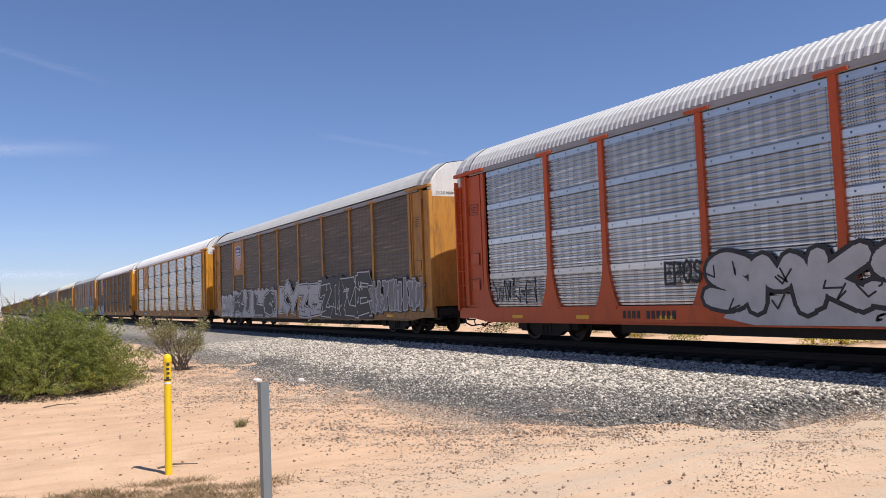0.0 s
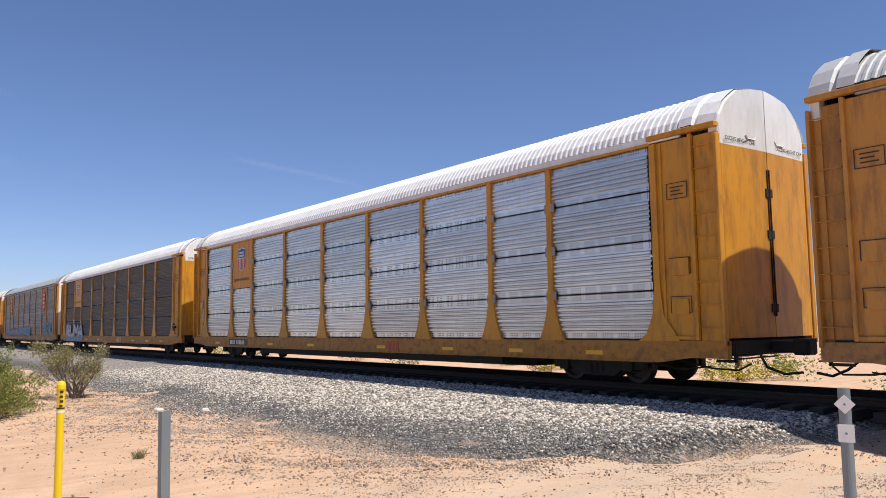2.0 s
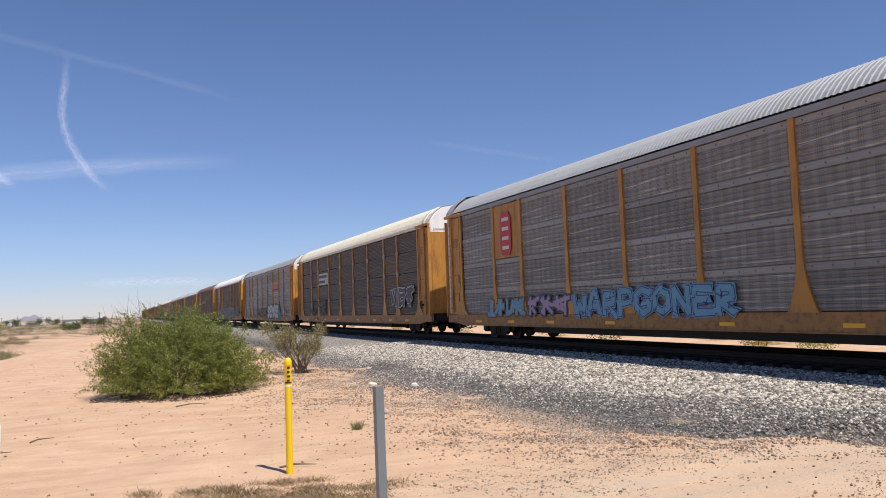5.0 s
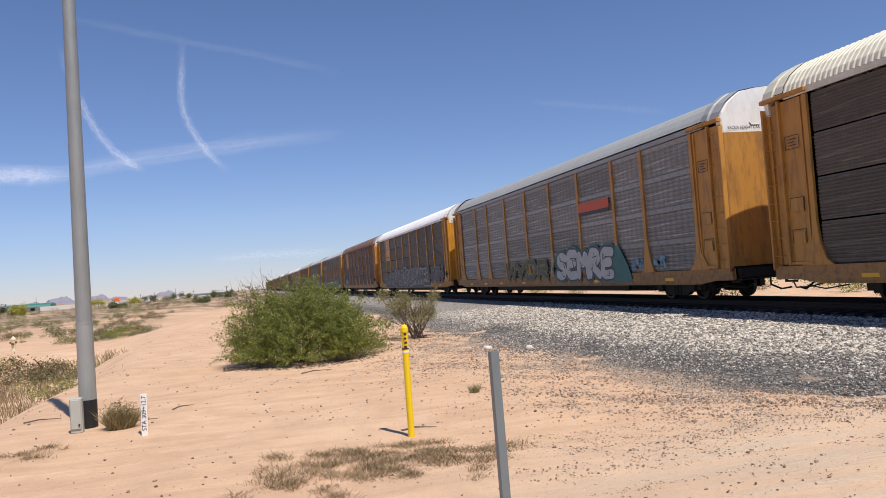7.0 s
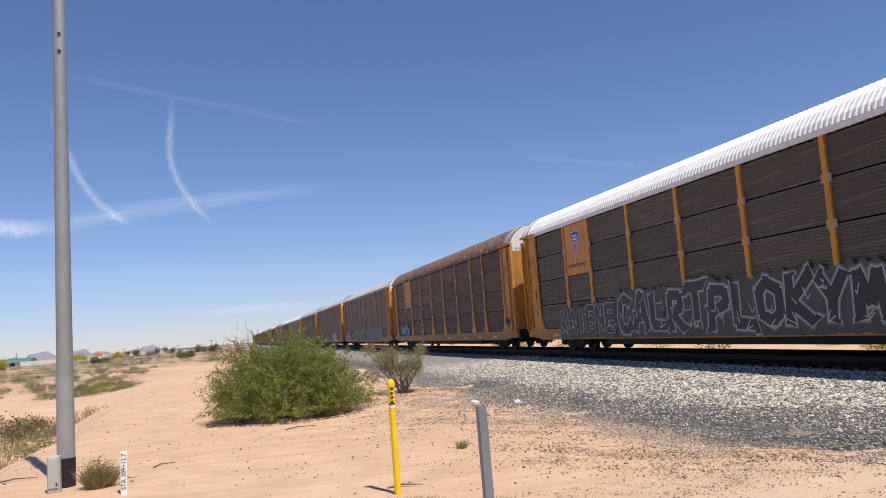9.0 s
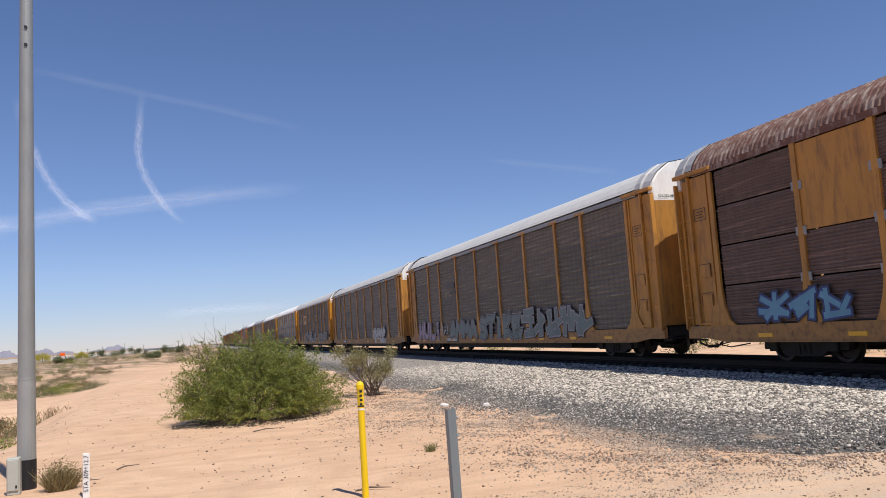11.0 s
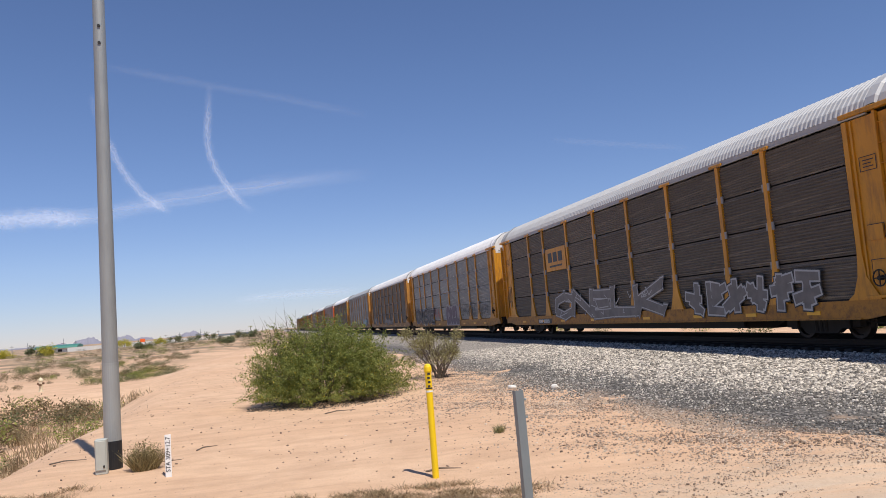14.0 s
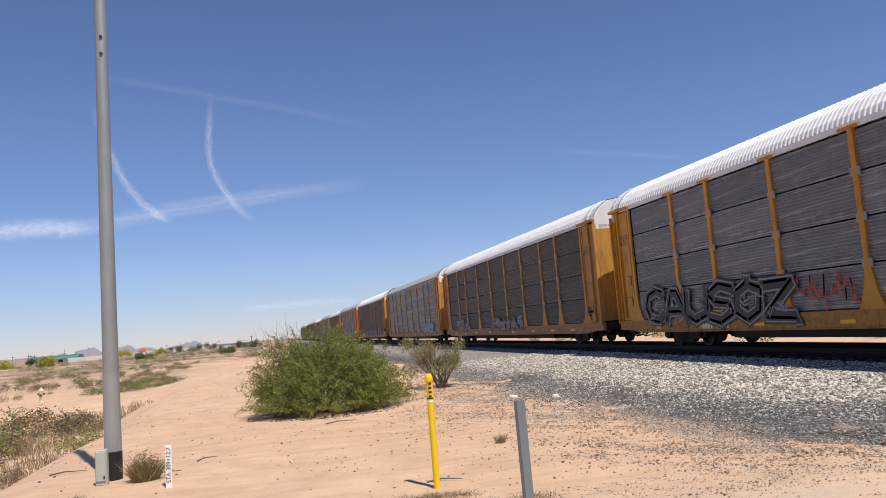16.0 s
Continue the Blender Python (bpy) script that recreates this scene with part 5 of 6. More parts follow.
spray_piece(c, 2.0, -4.0, 0.7, 1.5, 6, F, M["dark_mark"], 131, 0.15)
spray_piece(c, 10.0, 7.0, 0.7, 1.6, 3, F, M["dark_mark"], 132, 0.15)
spray_piece(CARS[14], -6.5, -10.5, 0.7, 1.7, 4, B, G, 141, 0.15)
spray_piece(CARS[15], 4.0, -6.0, 0.7, 1.5, 8, F, M["dark_mark"], 151, 0.15)

# ---------------------------------------------------------------- loose stone and clods


def scatter(name, pts, sizes, material, seed, flat=0.9):
    """Many small angular stones joined into one mesh."""
    rng = np.random.default_rng(seed)
    n = len(pts)
    cube = np.array([(a, b, c) for a in (-1, 1) for b in (-1, 1) for c in (-1, 1)], float)
    v = cube[None] * rng.uniform(0.45, 1.0, (n, 8, 3)) * 0.62
    ang = rng.uniform(0, 2 * np.pi, n)
    tilt = rng.uniform(-1.0, 1.0, n)
    ca, sa, ct, st = np.cos(ang)[:, None], np.sin(ang)[:, None], np.cos(tilt)[:, None], np.sin(tilt)[:, None]
    stretch = rng.uniform(0.7, 1.35, (n, 1))
    x, y, z = v[..., 0] * stretch, v[..., 1], v[..., 2] * flat
    y, z = y * ct - z * st, y * st + z * ct
    x, y = x * ca - y * sa, x * sa + y * ca
    v = np.stack([x, y, z], -1) * sizes[:, None, None] + pts[:, None, :]
    q = np.array([(0, 1, 3, 2), (4, 6, 7, 5), (0, 4, 5, 1), (2, 3, 7, 6), (0, 2, 6, 4), (1, 5, 7, 3)])
    f = (np.arange(n)[:, None, None] * 8 + q[None]).reshape(-1, 4)
    me = bpy.data.meshes.new(name)
    me.vertices.add(n * 8)
    me.vertices.foreach_set("co", v.ravel().astype(np.float32))
    me.loops.add(n * 24)
    me.loops.foreach_set("vertex_index", f.ravel().astype(np.int32))
    me.polygons.add(n * 6)
    me.polygons.foreach_set("loop_start", np.arange(0, n * 24, 4, dtype=np.int32))
    me.update(calc_edges=True)
    me.materials.append(material)
    return new(name, me)


rng = np.random.default_rng(7)
N = 185000
px = rng.uniform(4.4, 12.5, N)
py = 3.2 + 30 * rng.random(N) ** 1.5
pj = py + rng.normal(0, 0.32, N)
keep = px > toe(pj) - 1.8 * rng.random(N) ** 6
px, py, pj = px[keep], py[keep], pj[keep]
thin = rng.random(len(px)) < (ease(0, 1.8, px - toe(pj)) * 0.8 + 0.2) * (0.25 + 0.75 * ease(-0.2, 0.9, py + 0.214 * (px - 7) - 6.7)) * (1 - 0.85 * ease(0.45, 0.75, wob(px, py, 2.3, 5)) * ease(9.0, 7.5, px)) * (1 - 0.8 * np.exp(-((py - px - 7.9 + 0.4 * wob(px, py, 0.6)) / 0.5) ** 2) * ease(9.0, 7.8, px))
px, py = px[thin], py[thin]
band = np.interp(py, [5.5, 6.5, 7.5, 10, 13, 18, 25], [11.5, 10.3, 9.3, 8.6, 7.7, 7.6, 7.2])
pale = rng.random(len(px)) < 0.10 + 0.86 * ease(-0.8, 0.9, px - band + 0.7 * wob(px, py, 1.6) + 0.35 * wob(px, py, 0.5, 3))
pz = np.maximum(ballast_z(px, py), ground_z(px, py)) + 0.004
size = (0.016 + 0.038 * rng.random(len(px)) ** 1.6) * (0.7 + 0.6 * ease(6, 10, px)) * (0.45 + 0.55 * ease(-0.3, 1.2, px - toe(py))) * (0.78 + 0.22 * ease(8, 16, py))
P = np.stack([px, py, pz], -1)
tagged(scatter("ballast_stones", P[pale], size[pale], M["stone_pale"], 1), "pale grey crushed ballast stones", "gravel", kind="stuff")
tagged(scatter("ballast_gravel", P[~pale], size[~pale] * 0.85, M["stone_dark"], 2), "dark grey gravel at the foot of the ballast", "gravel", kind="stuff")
N = 15000
cx, cy = rng.uniform(-7, 9.5, N), 2.6 + 32 * rng.random(N) ** 1.7
cz = ground_z(cx, cy)
far_pt = np.hypot(cx, cy) > 2.2
path_free = rng.random(N) < 0.38 + 0.62 * ease(-0.15, 0.4, wob(cx, cy, 3.1)) * ease(-3.4, 1.5, cx)
ok = far_pt & path_free & (cx < toe(cy) + 0.6)
cs = 0.005 + 0.026 * rng.random(N) ** 4
tagged(scatter("clods", np.stack([cx, cy, cz + 0.003], -1)[ok], cs[ok], M["clod"], 3, 0.6), "brown clods and pebbles scattered on the sand", "pebbles", kind="stuff")
N = 9000
dx, dy = rng.uniform(-2.6, 0.9, N), 4.5 + 20 * rng.random(N) ** 1.4
dx = toe(dy) + dx * (0.35 + 0.65 * rng.random(N))
dk = (rng.random(N) < 0.25 + 0.75 * ease(-0.2, 0.5, wob(dx, dy, 0.9, 6))) & (dx > 2.2)
tagged(scatter("brown_debris", np.stack([dx, dy, np.maximum(ground_z(dx, dy), ballast_z(dx, dy)) + 0.004], -1)[dk], (0.006 + 0.026 * rng.random(N) ** 3)[dk], M["clod"], 5, 0.7), "brown debris along the foot of the ballast", "debris", kind="stuff")
N = 42000
hy_ = 5.6 + 15 * rng.random(N) ** 1.6
hx = toe(hy_ + rng.normal(0, 0.3, N)) + 0.5 - np.abs(rng.normal(0, 1.2, N))
hk = (rng.random(N) < 0.2 + 0.8 * ease(-0.3, 0.4, wob(hx, hy_, 1.0, 8))) & (hx < 11.5)
tagged(scatter("foot_gravel", np.stack([hx, hy_, np.maximum(ground_z(hx, hy_), ballast_z(hx, hy_)) + 0.003], -1)[hk], (0.006 + 0.02 * rng.random(N) ** 2)[hk], M["grit"], 6, 0.7), "loose mixed gravel on sand below the ballast", "gravel", kind="stuff")
N = 80000
fx, fy = rng.uniform(-4.5, 9.8, N), 2.4 + 5.2 * rng.random(N)
strip = ease(-0.35, 0.5, wob(fx * 0.35, fy, 0.9, 4) + 0.3 * wob(fx, fy, 0.6)) * (0.55 + 0.45 * ease(0.6, 3.0, fx))
fk = (rng.random(N) < strip) & (np.hypot(fx, fy) > 2.2)
fs_ = 0.003 + 0.014 * rng.random(N) ** 3
tagged(scatter("fine_gravel", np.stack([fx, fy, ground_z(fx, fy) + 0.003], -1)[fk], fs_[fk], M["grit"], 4, 0.6), "fine grey gravel strewn along the wheel ruts", "gravel", kind="stuff")
white_rock = thing("white_rock", pose(4.97, 16.1, 0.02), "pale broken lumps of concrete on the sand", "rock")
part("lump", Shape().box((0, 0, 0.05), (0.18, 0.13, 0.08), 0.025), M["concrete"], white_rock, at=pose(0, 0, 0, 8, 5, 30))
part("lump", Shape().box((0, 0, 0.03), (0.2, 0.14, 0.1), 0.03), M["concrete"], white_rock, at=pose(0.75, -0.6, 0, -6, 8, 70))

# ---------------------------------------------------------------- plants


def leaf_cloud(name, centres, radii, count, leaf, material, seed, shell=0.45, floor=0.05, parent=None, squash=1.0):
    """Many small leaves through a crown of uneven lobes."""
    rng = np.random.default_rng(seed)
    centres, radii = np.array(centres, float), np.array(radii, float)
    vol = radii ** 2.2
    k = rng.choice(len(centres), count, p=vol / vol.sum())
    d = rng.normal(size=(count, 3))
    d /= np.linalg.norm(d, axis=1)[:, None]
    r = (shell + (1 - shell) * rng.random(count) ** 0.6) * (1 + 0.22 * np.sin(d[:, 0] * 7 + k) * np.cos(d[:, 2] * 6 + 2 * k)) * rng.choice([1, 1, 1, 1.18], count)
    p = centres[k] + d * (r * radii[k])[:, None] * np.array((1, 1, squash))
    ok = p[:, 2] > floor
    p = p[ok]
    n = len(p)
    a = rng.normal(size=(n, 3))
    a /= np.linalg.norm(a, axis=1)[:, None]
    b = np.cross(a, rng.normal(size=(n, 3)))
    b /= np.linalg.norm(b, axis=1)[:, None]
    s = leaf * rng.uniform(0.6, 1.35, n)[:, None]
    v = np.stack([p - a * s, p + b * s * 0.45, p + a * s, p - b * s * 0.45], 1).reshape(-1, 3)
    f = np.arange(n * 4).reshape(-1, 4)
    me = raw_mesh(name, v, f, material)
    ob = new(name, me)
    if parent:
        ob.parent = parent
    return ob


def limbs(name, base, tips, r0, seed, material, parent, twig=3):
    """Branching stems from the base to the tips, each tapered, with twigs."""
    rng = random.Random(seed)
    s = Shape()
    for t in tips:
        a, t = Vector(base) + Vector((rng.uniform(-0.15, 0.15), rng.uniform(-0.15, 0.15), 0)), Vector(t)
        mid = a.lerp(t, 0.45) + Vector((rng.uniform(-0.15, 0.15), rng.uniform(-0.15, 0.15), rng.uniform(-0.05, 0.2)))
        s.tube([a, mid, t], [r0, r0 * 0.6, r0 * 0.15], 5)
        for _ in range(twig):
            q = mid.lerp(t, rng.uniform(0.0, 0.9))
            e = q + (t - a).normalized() * rng.uniform(0.15, 0.45) + Vector((rng.uniform(-0.3, 0.3), rng.uniform(-0.3, 0.3), rng.uniform(0.0, 0.35)))
            s.tube([q, q.lerp(e, 0.5) + Vector((rng.uniform(-0.06, 0.06), rng.uniform(-0.06, 0.06), 0.04)), e], [r0 * 0.35, r0 * 0.22, r0 * 0.08], 4)
    return part(name, s, material, parent)


rr = random.Random(21)
bush = thing("green_bush", pose(1.0, 17.9, 0), "wide green desert bush with small leaves and yellow flowers on sand", "bush")
lobes, rads = [], []
for i in range(26):
    a = rr.uniform(0, 2 * math.pi)
    d = rr.uniform(0.2, 1.25)
    lobes.append((d * math.cos(a) * 1.0, d * math.sin(a), rr.uniform(0.40, 1.25) - 0.18 * d))
    rads.append(rr.uniform(0.32, 0.6))
lobes += [(-0.9, 0.3, 1.3), (-0.4, 0.2, 1.45), (1.2, -0.2, 0.85), (-1.25, -0.3, 0.5), (1.3, -0.5, 0.45)]
rads += [0.38, 0.42, 0.5, 0.45, 0.45]
for i in range(11):
    a = i * 0.57 + rr.uniform(-0.2, 0.2)
    lobes.append((1.32 * math.cos(a) + 0.14, 1.1 * math.sin(a), rr.uniform(0.25, 0.6)))
    rads.append(rr.uniform(0.22, 0.42))
spray_rng = np.random.default_rng(31)
N = 2900
az, el = spray_rng.uniform(0, 2 * np.pi, N), np.arcsin(spray_rng.uniform(-0.05, 1.0, N))
lobe = 1 + 0.13 * np.sin(3 * az + 1.0) * np.cos(4 * el) + 0.10 * np.sin(7 * az + 5 * el) + 0.08 * np.cos(11 * az - 3 * el)
out = np.stack([np.cos(az) * np.cos(el), np.sin(az) * np.cos(el), np.sin(el)], -1)
root = out * (spray_rng.uniform(0.35, 0.95, N) ** 0.7 * lobe)[:, None] * (1.74, 1.3, 1.52) + (0.16, 0, 0.17)
grow = out * (1, 1, 0.55) + spray_rng.normal(0, 0.42, (N, 3)) + (0, 0, 0.22)
grow /= np.linalg.norm(grow, axis=1)[:, None]
length = spray_rng.uniform(0.16, 0.5, N)
per = 36
u = spray_rng.random((N, per, 1))
p = root[:, None] + grow[:, None] * u * length[:, None, None] + spray_rng.normal(0, 0.035, (N, per, 3)) * (1.25 - 0.7 * u)
p[..., 2] -= (0.22 * u[..., 0] ** 2) * length[:, None]
p = p.reshape(-1, 3)
p = p[p[:, 2] > 0.05 + 0.10 * np.sin(5 * np.arctan2(p[:, 1], p[:, 0])) ** 2]
n = len(p)
a = np.repeat(grow, per, 0)[:n] * 0.6 + spray_rng.normal(0, 0.7, (n, 3))
a /= np.linalg.norm(a, axis=1)[:, None]
b = np.cross(a, spray_rng.normal(size=(n, 3)))
b /= np.linalg.norm(b, axis=1)[:, None]
ls = 0.025 * spray_rng.uniform(0.55, 1.35, n)[:, None]
lv = np.stack([p - a * ls, p + b * ls * 0.36, p + a * ls, p - b * ls * 0.36], 1).reshape(-1, 3)
foliage = new("leaves", raw_mesh("leaves", lv, np.arange(n * 4).reshape(-1, 4), M["leaf"]))
foliage.parent = bush
limbs("stem", (0, 0, 0), [(l[0] * 1.1, l[1] * 1.1, l[2] + 0.1) for l in lobes] + [(-1.1, 0.3, 1.5), (-0.9, 0.2, 1.62), (-0.6, 0.1, 1.6), (-1.2, 0.1, 1.35), (-0.25, 0.3, 1.6), (-1.0, 0.0, 1.78), (-0.75, 0.3, 1.85), (-0.45, 0.0, 1.8), (-1.3, 0.2, 1.6), (0.1, 0.2, 1.7)], 0.014, 5, M["bark"], bush, 9)
lrng = np.random.default_rng(35)
la, lr = lrng.uniform(0, 2 * np.pi, 2600), 1.75 * np.sqrt(lrng.random(2600))
lx, ly = 1.1 + lr * np.cos(la), 17.75 + lr * np.sin(la) * 0.85
tagged(scatter("leaf_litter", np.stack([lx, ly, ground_z(lx, ly) + 0.004], -1), 0.008 + 0.03 * lrng.random(2600) ** 2, M["litter"], 36, 0.4), "dark dead leaves and twigs under the bush", "leaf litter", kind="stuff")
small = thing("sparse_bush", pose(4.55, 21.3, 0), "sparse half-dry bush with bare twigs on the gravel", "bush")
tips = [(0.92 * math.cos(a) * k - 0.12, 0.75 * math.sin(a) * k, 0.55 + 0.75 * h) for a, k, h in [(rr.uniform(0, 6.28), rr.uniform(0.2, 1.1), rr.random()) for _ in range(34)]]
limbs("stem", (0, 0, 0), tips, 0.016, 8, M["bark"], small, 4)
leaf_cloud("leaves", [(t[0], t[1], t[2]) for t in tips], [0.2] * len(tips), 7000, 0.024, M["leaf_dry"], 33, 0.1, 0.05, small)


def tuft_mesh(name, n, spread, height, material, seed, lean=0.5):
    rng = np.random.default_rng(seed)
    a = rng.uniform(0, 2 * np.pi, n)
    r = spread * np.sqrt(rng.random(n))
    p = np.stack([r * np.cos(a), r * np.sin(a), np.zeros(n) - 0.01], -1)
    h = height * rng.uniform(0.4, 1.0, n)
    d = np.stack([rng.normal(0, lean, n) * h, rng.normal(0, lean, n) * h, h], -1)
    w = np.stack([rng.normal(size=n), rng.normal(size=n), np.zeros(n)], -1)
    w = w / np.linalg.norm(w, axis=1)[:, None] * 0.004
    v = np.stack([p - w, p + w, p + d * 0.6 + w * 0.8, p + d, p + d * 0.6 - w * 0.8], 1).reshape(-1, 3)
    f = np.arange(n * 5).reshape(-1, 5)
    return raw_mesh(name, v, f, material)


def shrub_mesh(name, seed, material, count=500, leaf=0.05):
    rng = random.Random(seed)
    cs = [(rng.uniform(-0.5, 0.5), rng.uniform(-0.5, 0.5), rng.uniform(0.2, 0.55)) for _ in range(7)]
    ob = leaf_cloud(name, cs, [rng.uniform(0.22, 0.4) for _ in cs], count, leaf, material, seed, 0.2, 0.02)
    me = ob.data
    bpy.data.objects.remove(ob)
    return me


# dry weeds in front, one patch of many blades
def weed_patch(name, cx, cy, sx, sy, n, h, seed, label):
    rng = np.random.default_rng(seed)
    allv = []
    heads = np.stack([cx + rng.normal(0, sx, n // 5), cy + rng.normal(0, sy, n // 5)], -1)
    for i in range(n):
        x, y = heads[rng.integers(len(heads))] + rng.normal(0, 0.055, 2)
        m = 34
        a = rng.normal(0, 1.1, (m, 2))
        hh = h * rng.uniform(0.3, 1.0, m) * rng.uniform(0.5, 1.3)
        base = np.stack([x + rng.normal(0, 0.05, m), y + rng.normal(0, 0.05, m), np.full(m, float(ground_z(np.array(x), np.array(y))) - 0.01)], -1)
        d = np.stack([a[:, 0] * hh, a[:, 1] * hh, hh], -1)
        w = np.stack([rng.normal(size=m), rng.normal(size=m), np.zeros(m)], -1)
        w = w / np.linalg.norm(w, axis=1)[:, None] * 0.0026
        allv.append(np.stack([base - w, base + w, base + d * 0.6 + w, base + d, base + d * 0.6 - w], 1).reshape(-1, 3))
    v = np.concatenate(allv)
    f = np.arange(len(v)).reshape(-1, 5)
    return tagged(new(name, raw_mesh(name, v, f, M["weed"])), label, "dry weeds", kind="stuff")


weed_patch("dry_weeds", 0.95, 7.35, 0.62, 0.45, 460, 0.055, 41, "low patch of dry brown weeds on sand")
weed_patch("dry_weeds", 1.75, 7.1, 0.5, 0.3, 130, 0.05, 42, "low patch of dry brown weeds on sand")
weed_patch("dry_weeds", -3.1, 9.9, 0.7, 0.25, 60, 0.07, 43, "thin dry weeds beside the pole")
weed = thing("weed", pose(3.04, 10.63, 0.0), "small grey-green weed growing in sand", "weed")
part("tuft", tuft_mesh("tuft", 140, 0.07, 0.17, M["leaf_dry"], 44), M["leaf_dry"], weed)
shrub = thing("dry_shrub", pose(-1.72, 10.95, 0.0), "small round dry shrub beside the pole", "shrub")
part("tuft", tuft_mesh("tuft", 1300, 0.15, 0.31, M["weed_olive"], 45, 0.42), M["weed_olive"], shrub)
leaf_cloud("leaves", [(0, 0, 0.2), (0.12, 0, 0.18), (-0.1, 0.05, 0.2)], [0.2, 0.17, 0.17], 1600, 0.014, M["weed_olive"], 46, 0.2, 0.02, shrub)

# scrub in the wash and over the flats
SHRUBS = [shrub_mesh("scrub_green", 51, M["leaf"], 600, 0.042), shrub_mesh("scrub_grey", 52, M["leaf_grey"], 600, 0.042), shrub_mesh("scrub_dry", 53, M["leaf_brown"], 550, 0.042), shrub_mesh("scrub_yellow", 54, M["leaf_yellow"], 600, 0.055)]


FAR_SCRUB = []


def scrub(x, y, s, k, label="low desert shrub on sand", flat=0.8):
    if math.hypot(x, y) > 95 and k < 3:
        FAR_SCRUB.append((x, y, s, k, flat))
        return None
    ob = new("desert_shrub", SHRUBS[k])
    ob.matrix_basis = pose(x, y, float(ground_z(np.array(float(x)), np.array(float(y)))) - 0.03, 0, 0, (x * 37 + y * 11) % 360) @ Matrix.Diagonal((s, s, s * flat, 1))
    return tagged(ob, label, "shrub", "desert scrub")


rs = random.Random(77)
for i in range(40):      # thick growth in the wash
    y = rs.uniform(13, 33)
    scrub(-4.7 - 0.04 * (y - 13) - rs.uniform(0, 4.2), y, rs.uniform(0.4, 1.45), rs.choice((0, 1, 1, 2, 2)), flat=rs.uniform(0.5, 0.85))
for i in range(34):      # a green hollow further on
    y = rs.uniform(44, 58)
    scrub(-6.0 - rs.uniform(0, 3.6), y, rs.uniform(0.6, 1.1), rs.choice((0, 1, 1)), flat=0.55)
for i in range(270):     # scattered over the flats
    y = 50 + 330 * rs.random() ** 1.2
    x = -7 - (0.02 + 0.36 * rs.random()) * y * rs.uniform(0.3, 1.0)
    scrub(x, y, rs.uniform(0.5, 1.2) * (1 + y / 320), rs.choice((0, 1, 1, 2, 2)), flat=0.6)
for i in range(64):      # broken bands on the nearer flats
    y = rs.uniform(42, 92)
    scrub(-8.5 - rs.uniform(0, 0.42) * y, y, rs.uniform(0.4, 1.1), rs.choice((0, 1, 2, 2, 2)), flat=0.55)
for i in range(70):      # where the service path runs out
    y = 92 + 220 * rs.random()
    scrub(-8 + 13 * rs.random(), y, rs.uniform(0.5, 1.1) * (1 + y / 400), rs.choice((0, 1, 1, 2, 2)), flat=0.55)
for i in range(60):      # beyond the track
    y = rs.uniform(4, 260)
    x = 26 + rs.uniform(0, 0.8) * (20 + y)
    scrub(x, y, rs.uniform(0.5, 1.2), rs.choice((0, 1, 2, 2)), flat=0.6)
for k, (nm, lab) in enumerate((("far_green_scrub", "green scrub over the far flats"), ("far_grey_scrub", "grey-green scrub over the far flats"), ("far_dry_scrub", "dry brown scrub over the far flats"))):
    src = SHRUBS[k]
    co = np.empty(len(src.vertices) * 3)
    src.vertices.foreach_get("co", co)
    co = co.reshape(-1, 3)[:1200]
    chunks = [co * (s * 1.15, s * 1.15, s * fl) + (x, y, float(ground_z(np.array(x), np.array(y)))) for x, y, s, kk, fl in FAR_SCRUB if kk == k]
    fv = np.concatenate(chunks)
    tagged(new(nm, raw_mesh(nm, fv, np.arange(len(fv)).reshape(-1, 4), src.materials[0])), lab, "scrub", kind="stuff")
scrub(20.4, 20.5, 1.5, 3, "yellow-flowering desert shrub beyond the track", 0.75)
scrub(21.4, 19.2, 1.2, 3, "yellow-flowering desert shrub beyond the track", 0.7)
scrub(21.2, 11.6, 1.3, 0, "green desert shrub beyond the track", 0.8)
for i in range(44):
    gy = rs.uniform(6, 130)
    scrub(18.2 + rs.uniform(0, 1.0) * (3 + gy * 0.06), gy, rs.uniform(0.6, 1.3), rs.choice((0, 0, 0, 1, 2, 3)), "low desert shrub beyond the track", 0.75)
for gx, gy in ((22, 24), (23.5, 27), (22.5, 31), (24, 34), (23, 55), (26, 62), (25, 30)):
    scrub(gx, gy, 1.5, 0, "green desert shrub beyond the track", 0.8)
scrub(24.0, 41.0, 1.6, 0, "green desert shrub beyond the track", 0.8)
scrub(25.0, 48.0, 1.7, 0, "green desert shrub beyond the track", 0.8)
grass_rng = np.random.default_rng(61)
gv = []
for i in range(300):
    y = grass_rng.uniform(12, 34)
    x = -5.9 - 0.02 * y - grass_rng.normal(0, 1.2)
    if x > -4.3 - 0.02 * y:
        continue
    m = 12
    hh = grass_rng.uniform(0.12, 0.36, m)
    base = np.stack([x + grass_rng.normal(0, 0.1, m), y + grass_rng.normal(0, 0.1, m), np.full(m, float(ground_z(np.array(x), np.array(y))) - 0.02)], -1)
    d = np.stack([grass_rng.normal(0, 0.35, m) * hh, grass_rng.normal(0, 0.35, m) * hh, hh], -1)
    w = np.array((0.008, 0, 0))
    gv.append(np.stack([base - w, base + w, base + d * 0.6 + w, base + d, base + d * 0.6 - w], 1).reshape(-1, 3))
gv = np.concatenate(gv)
tagged(new("dry_grass", raw_mesh("dry_grass", gv, np.arange(len(gv)).reshape(-1, 5), M["straw"])), "tall dry grass filling the wash", "grass", kind="stuff")

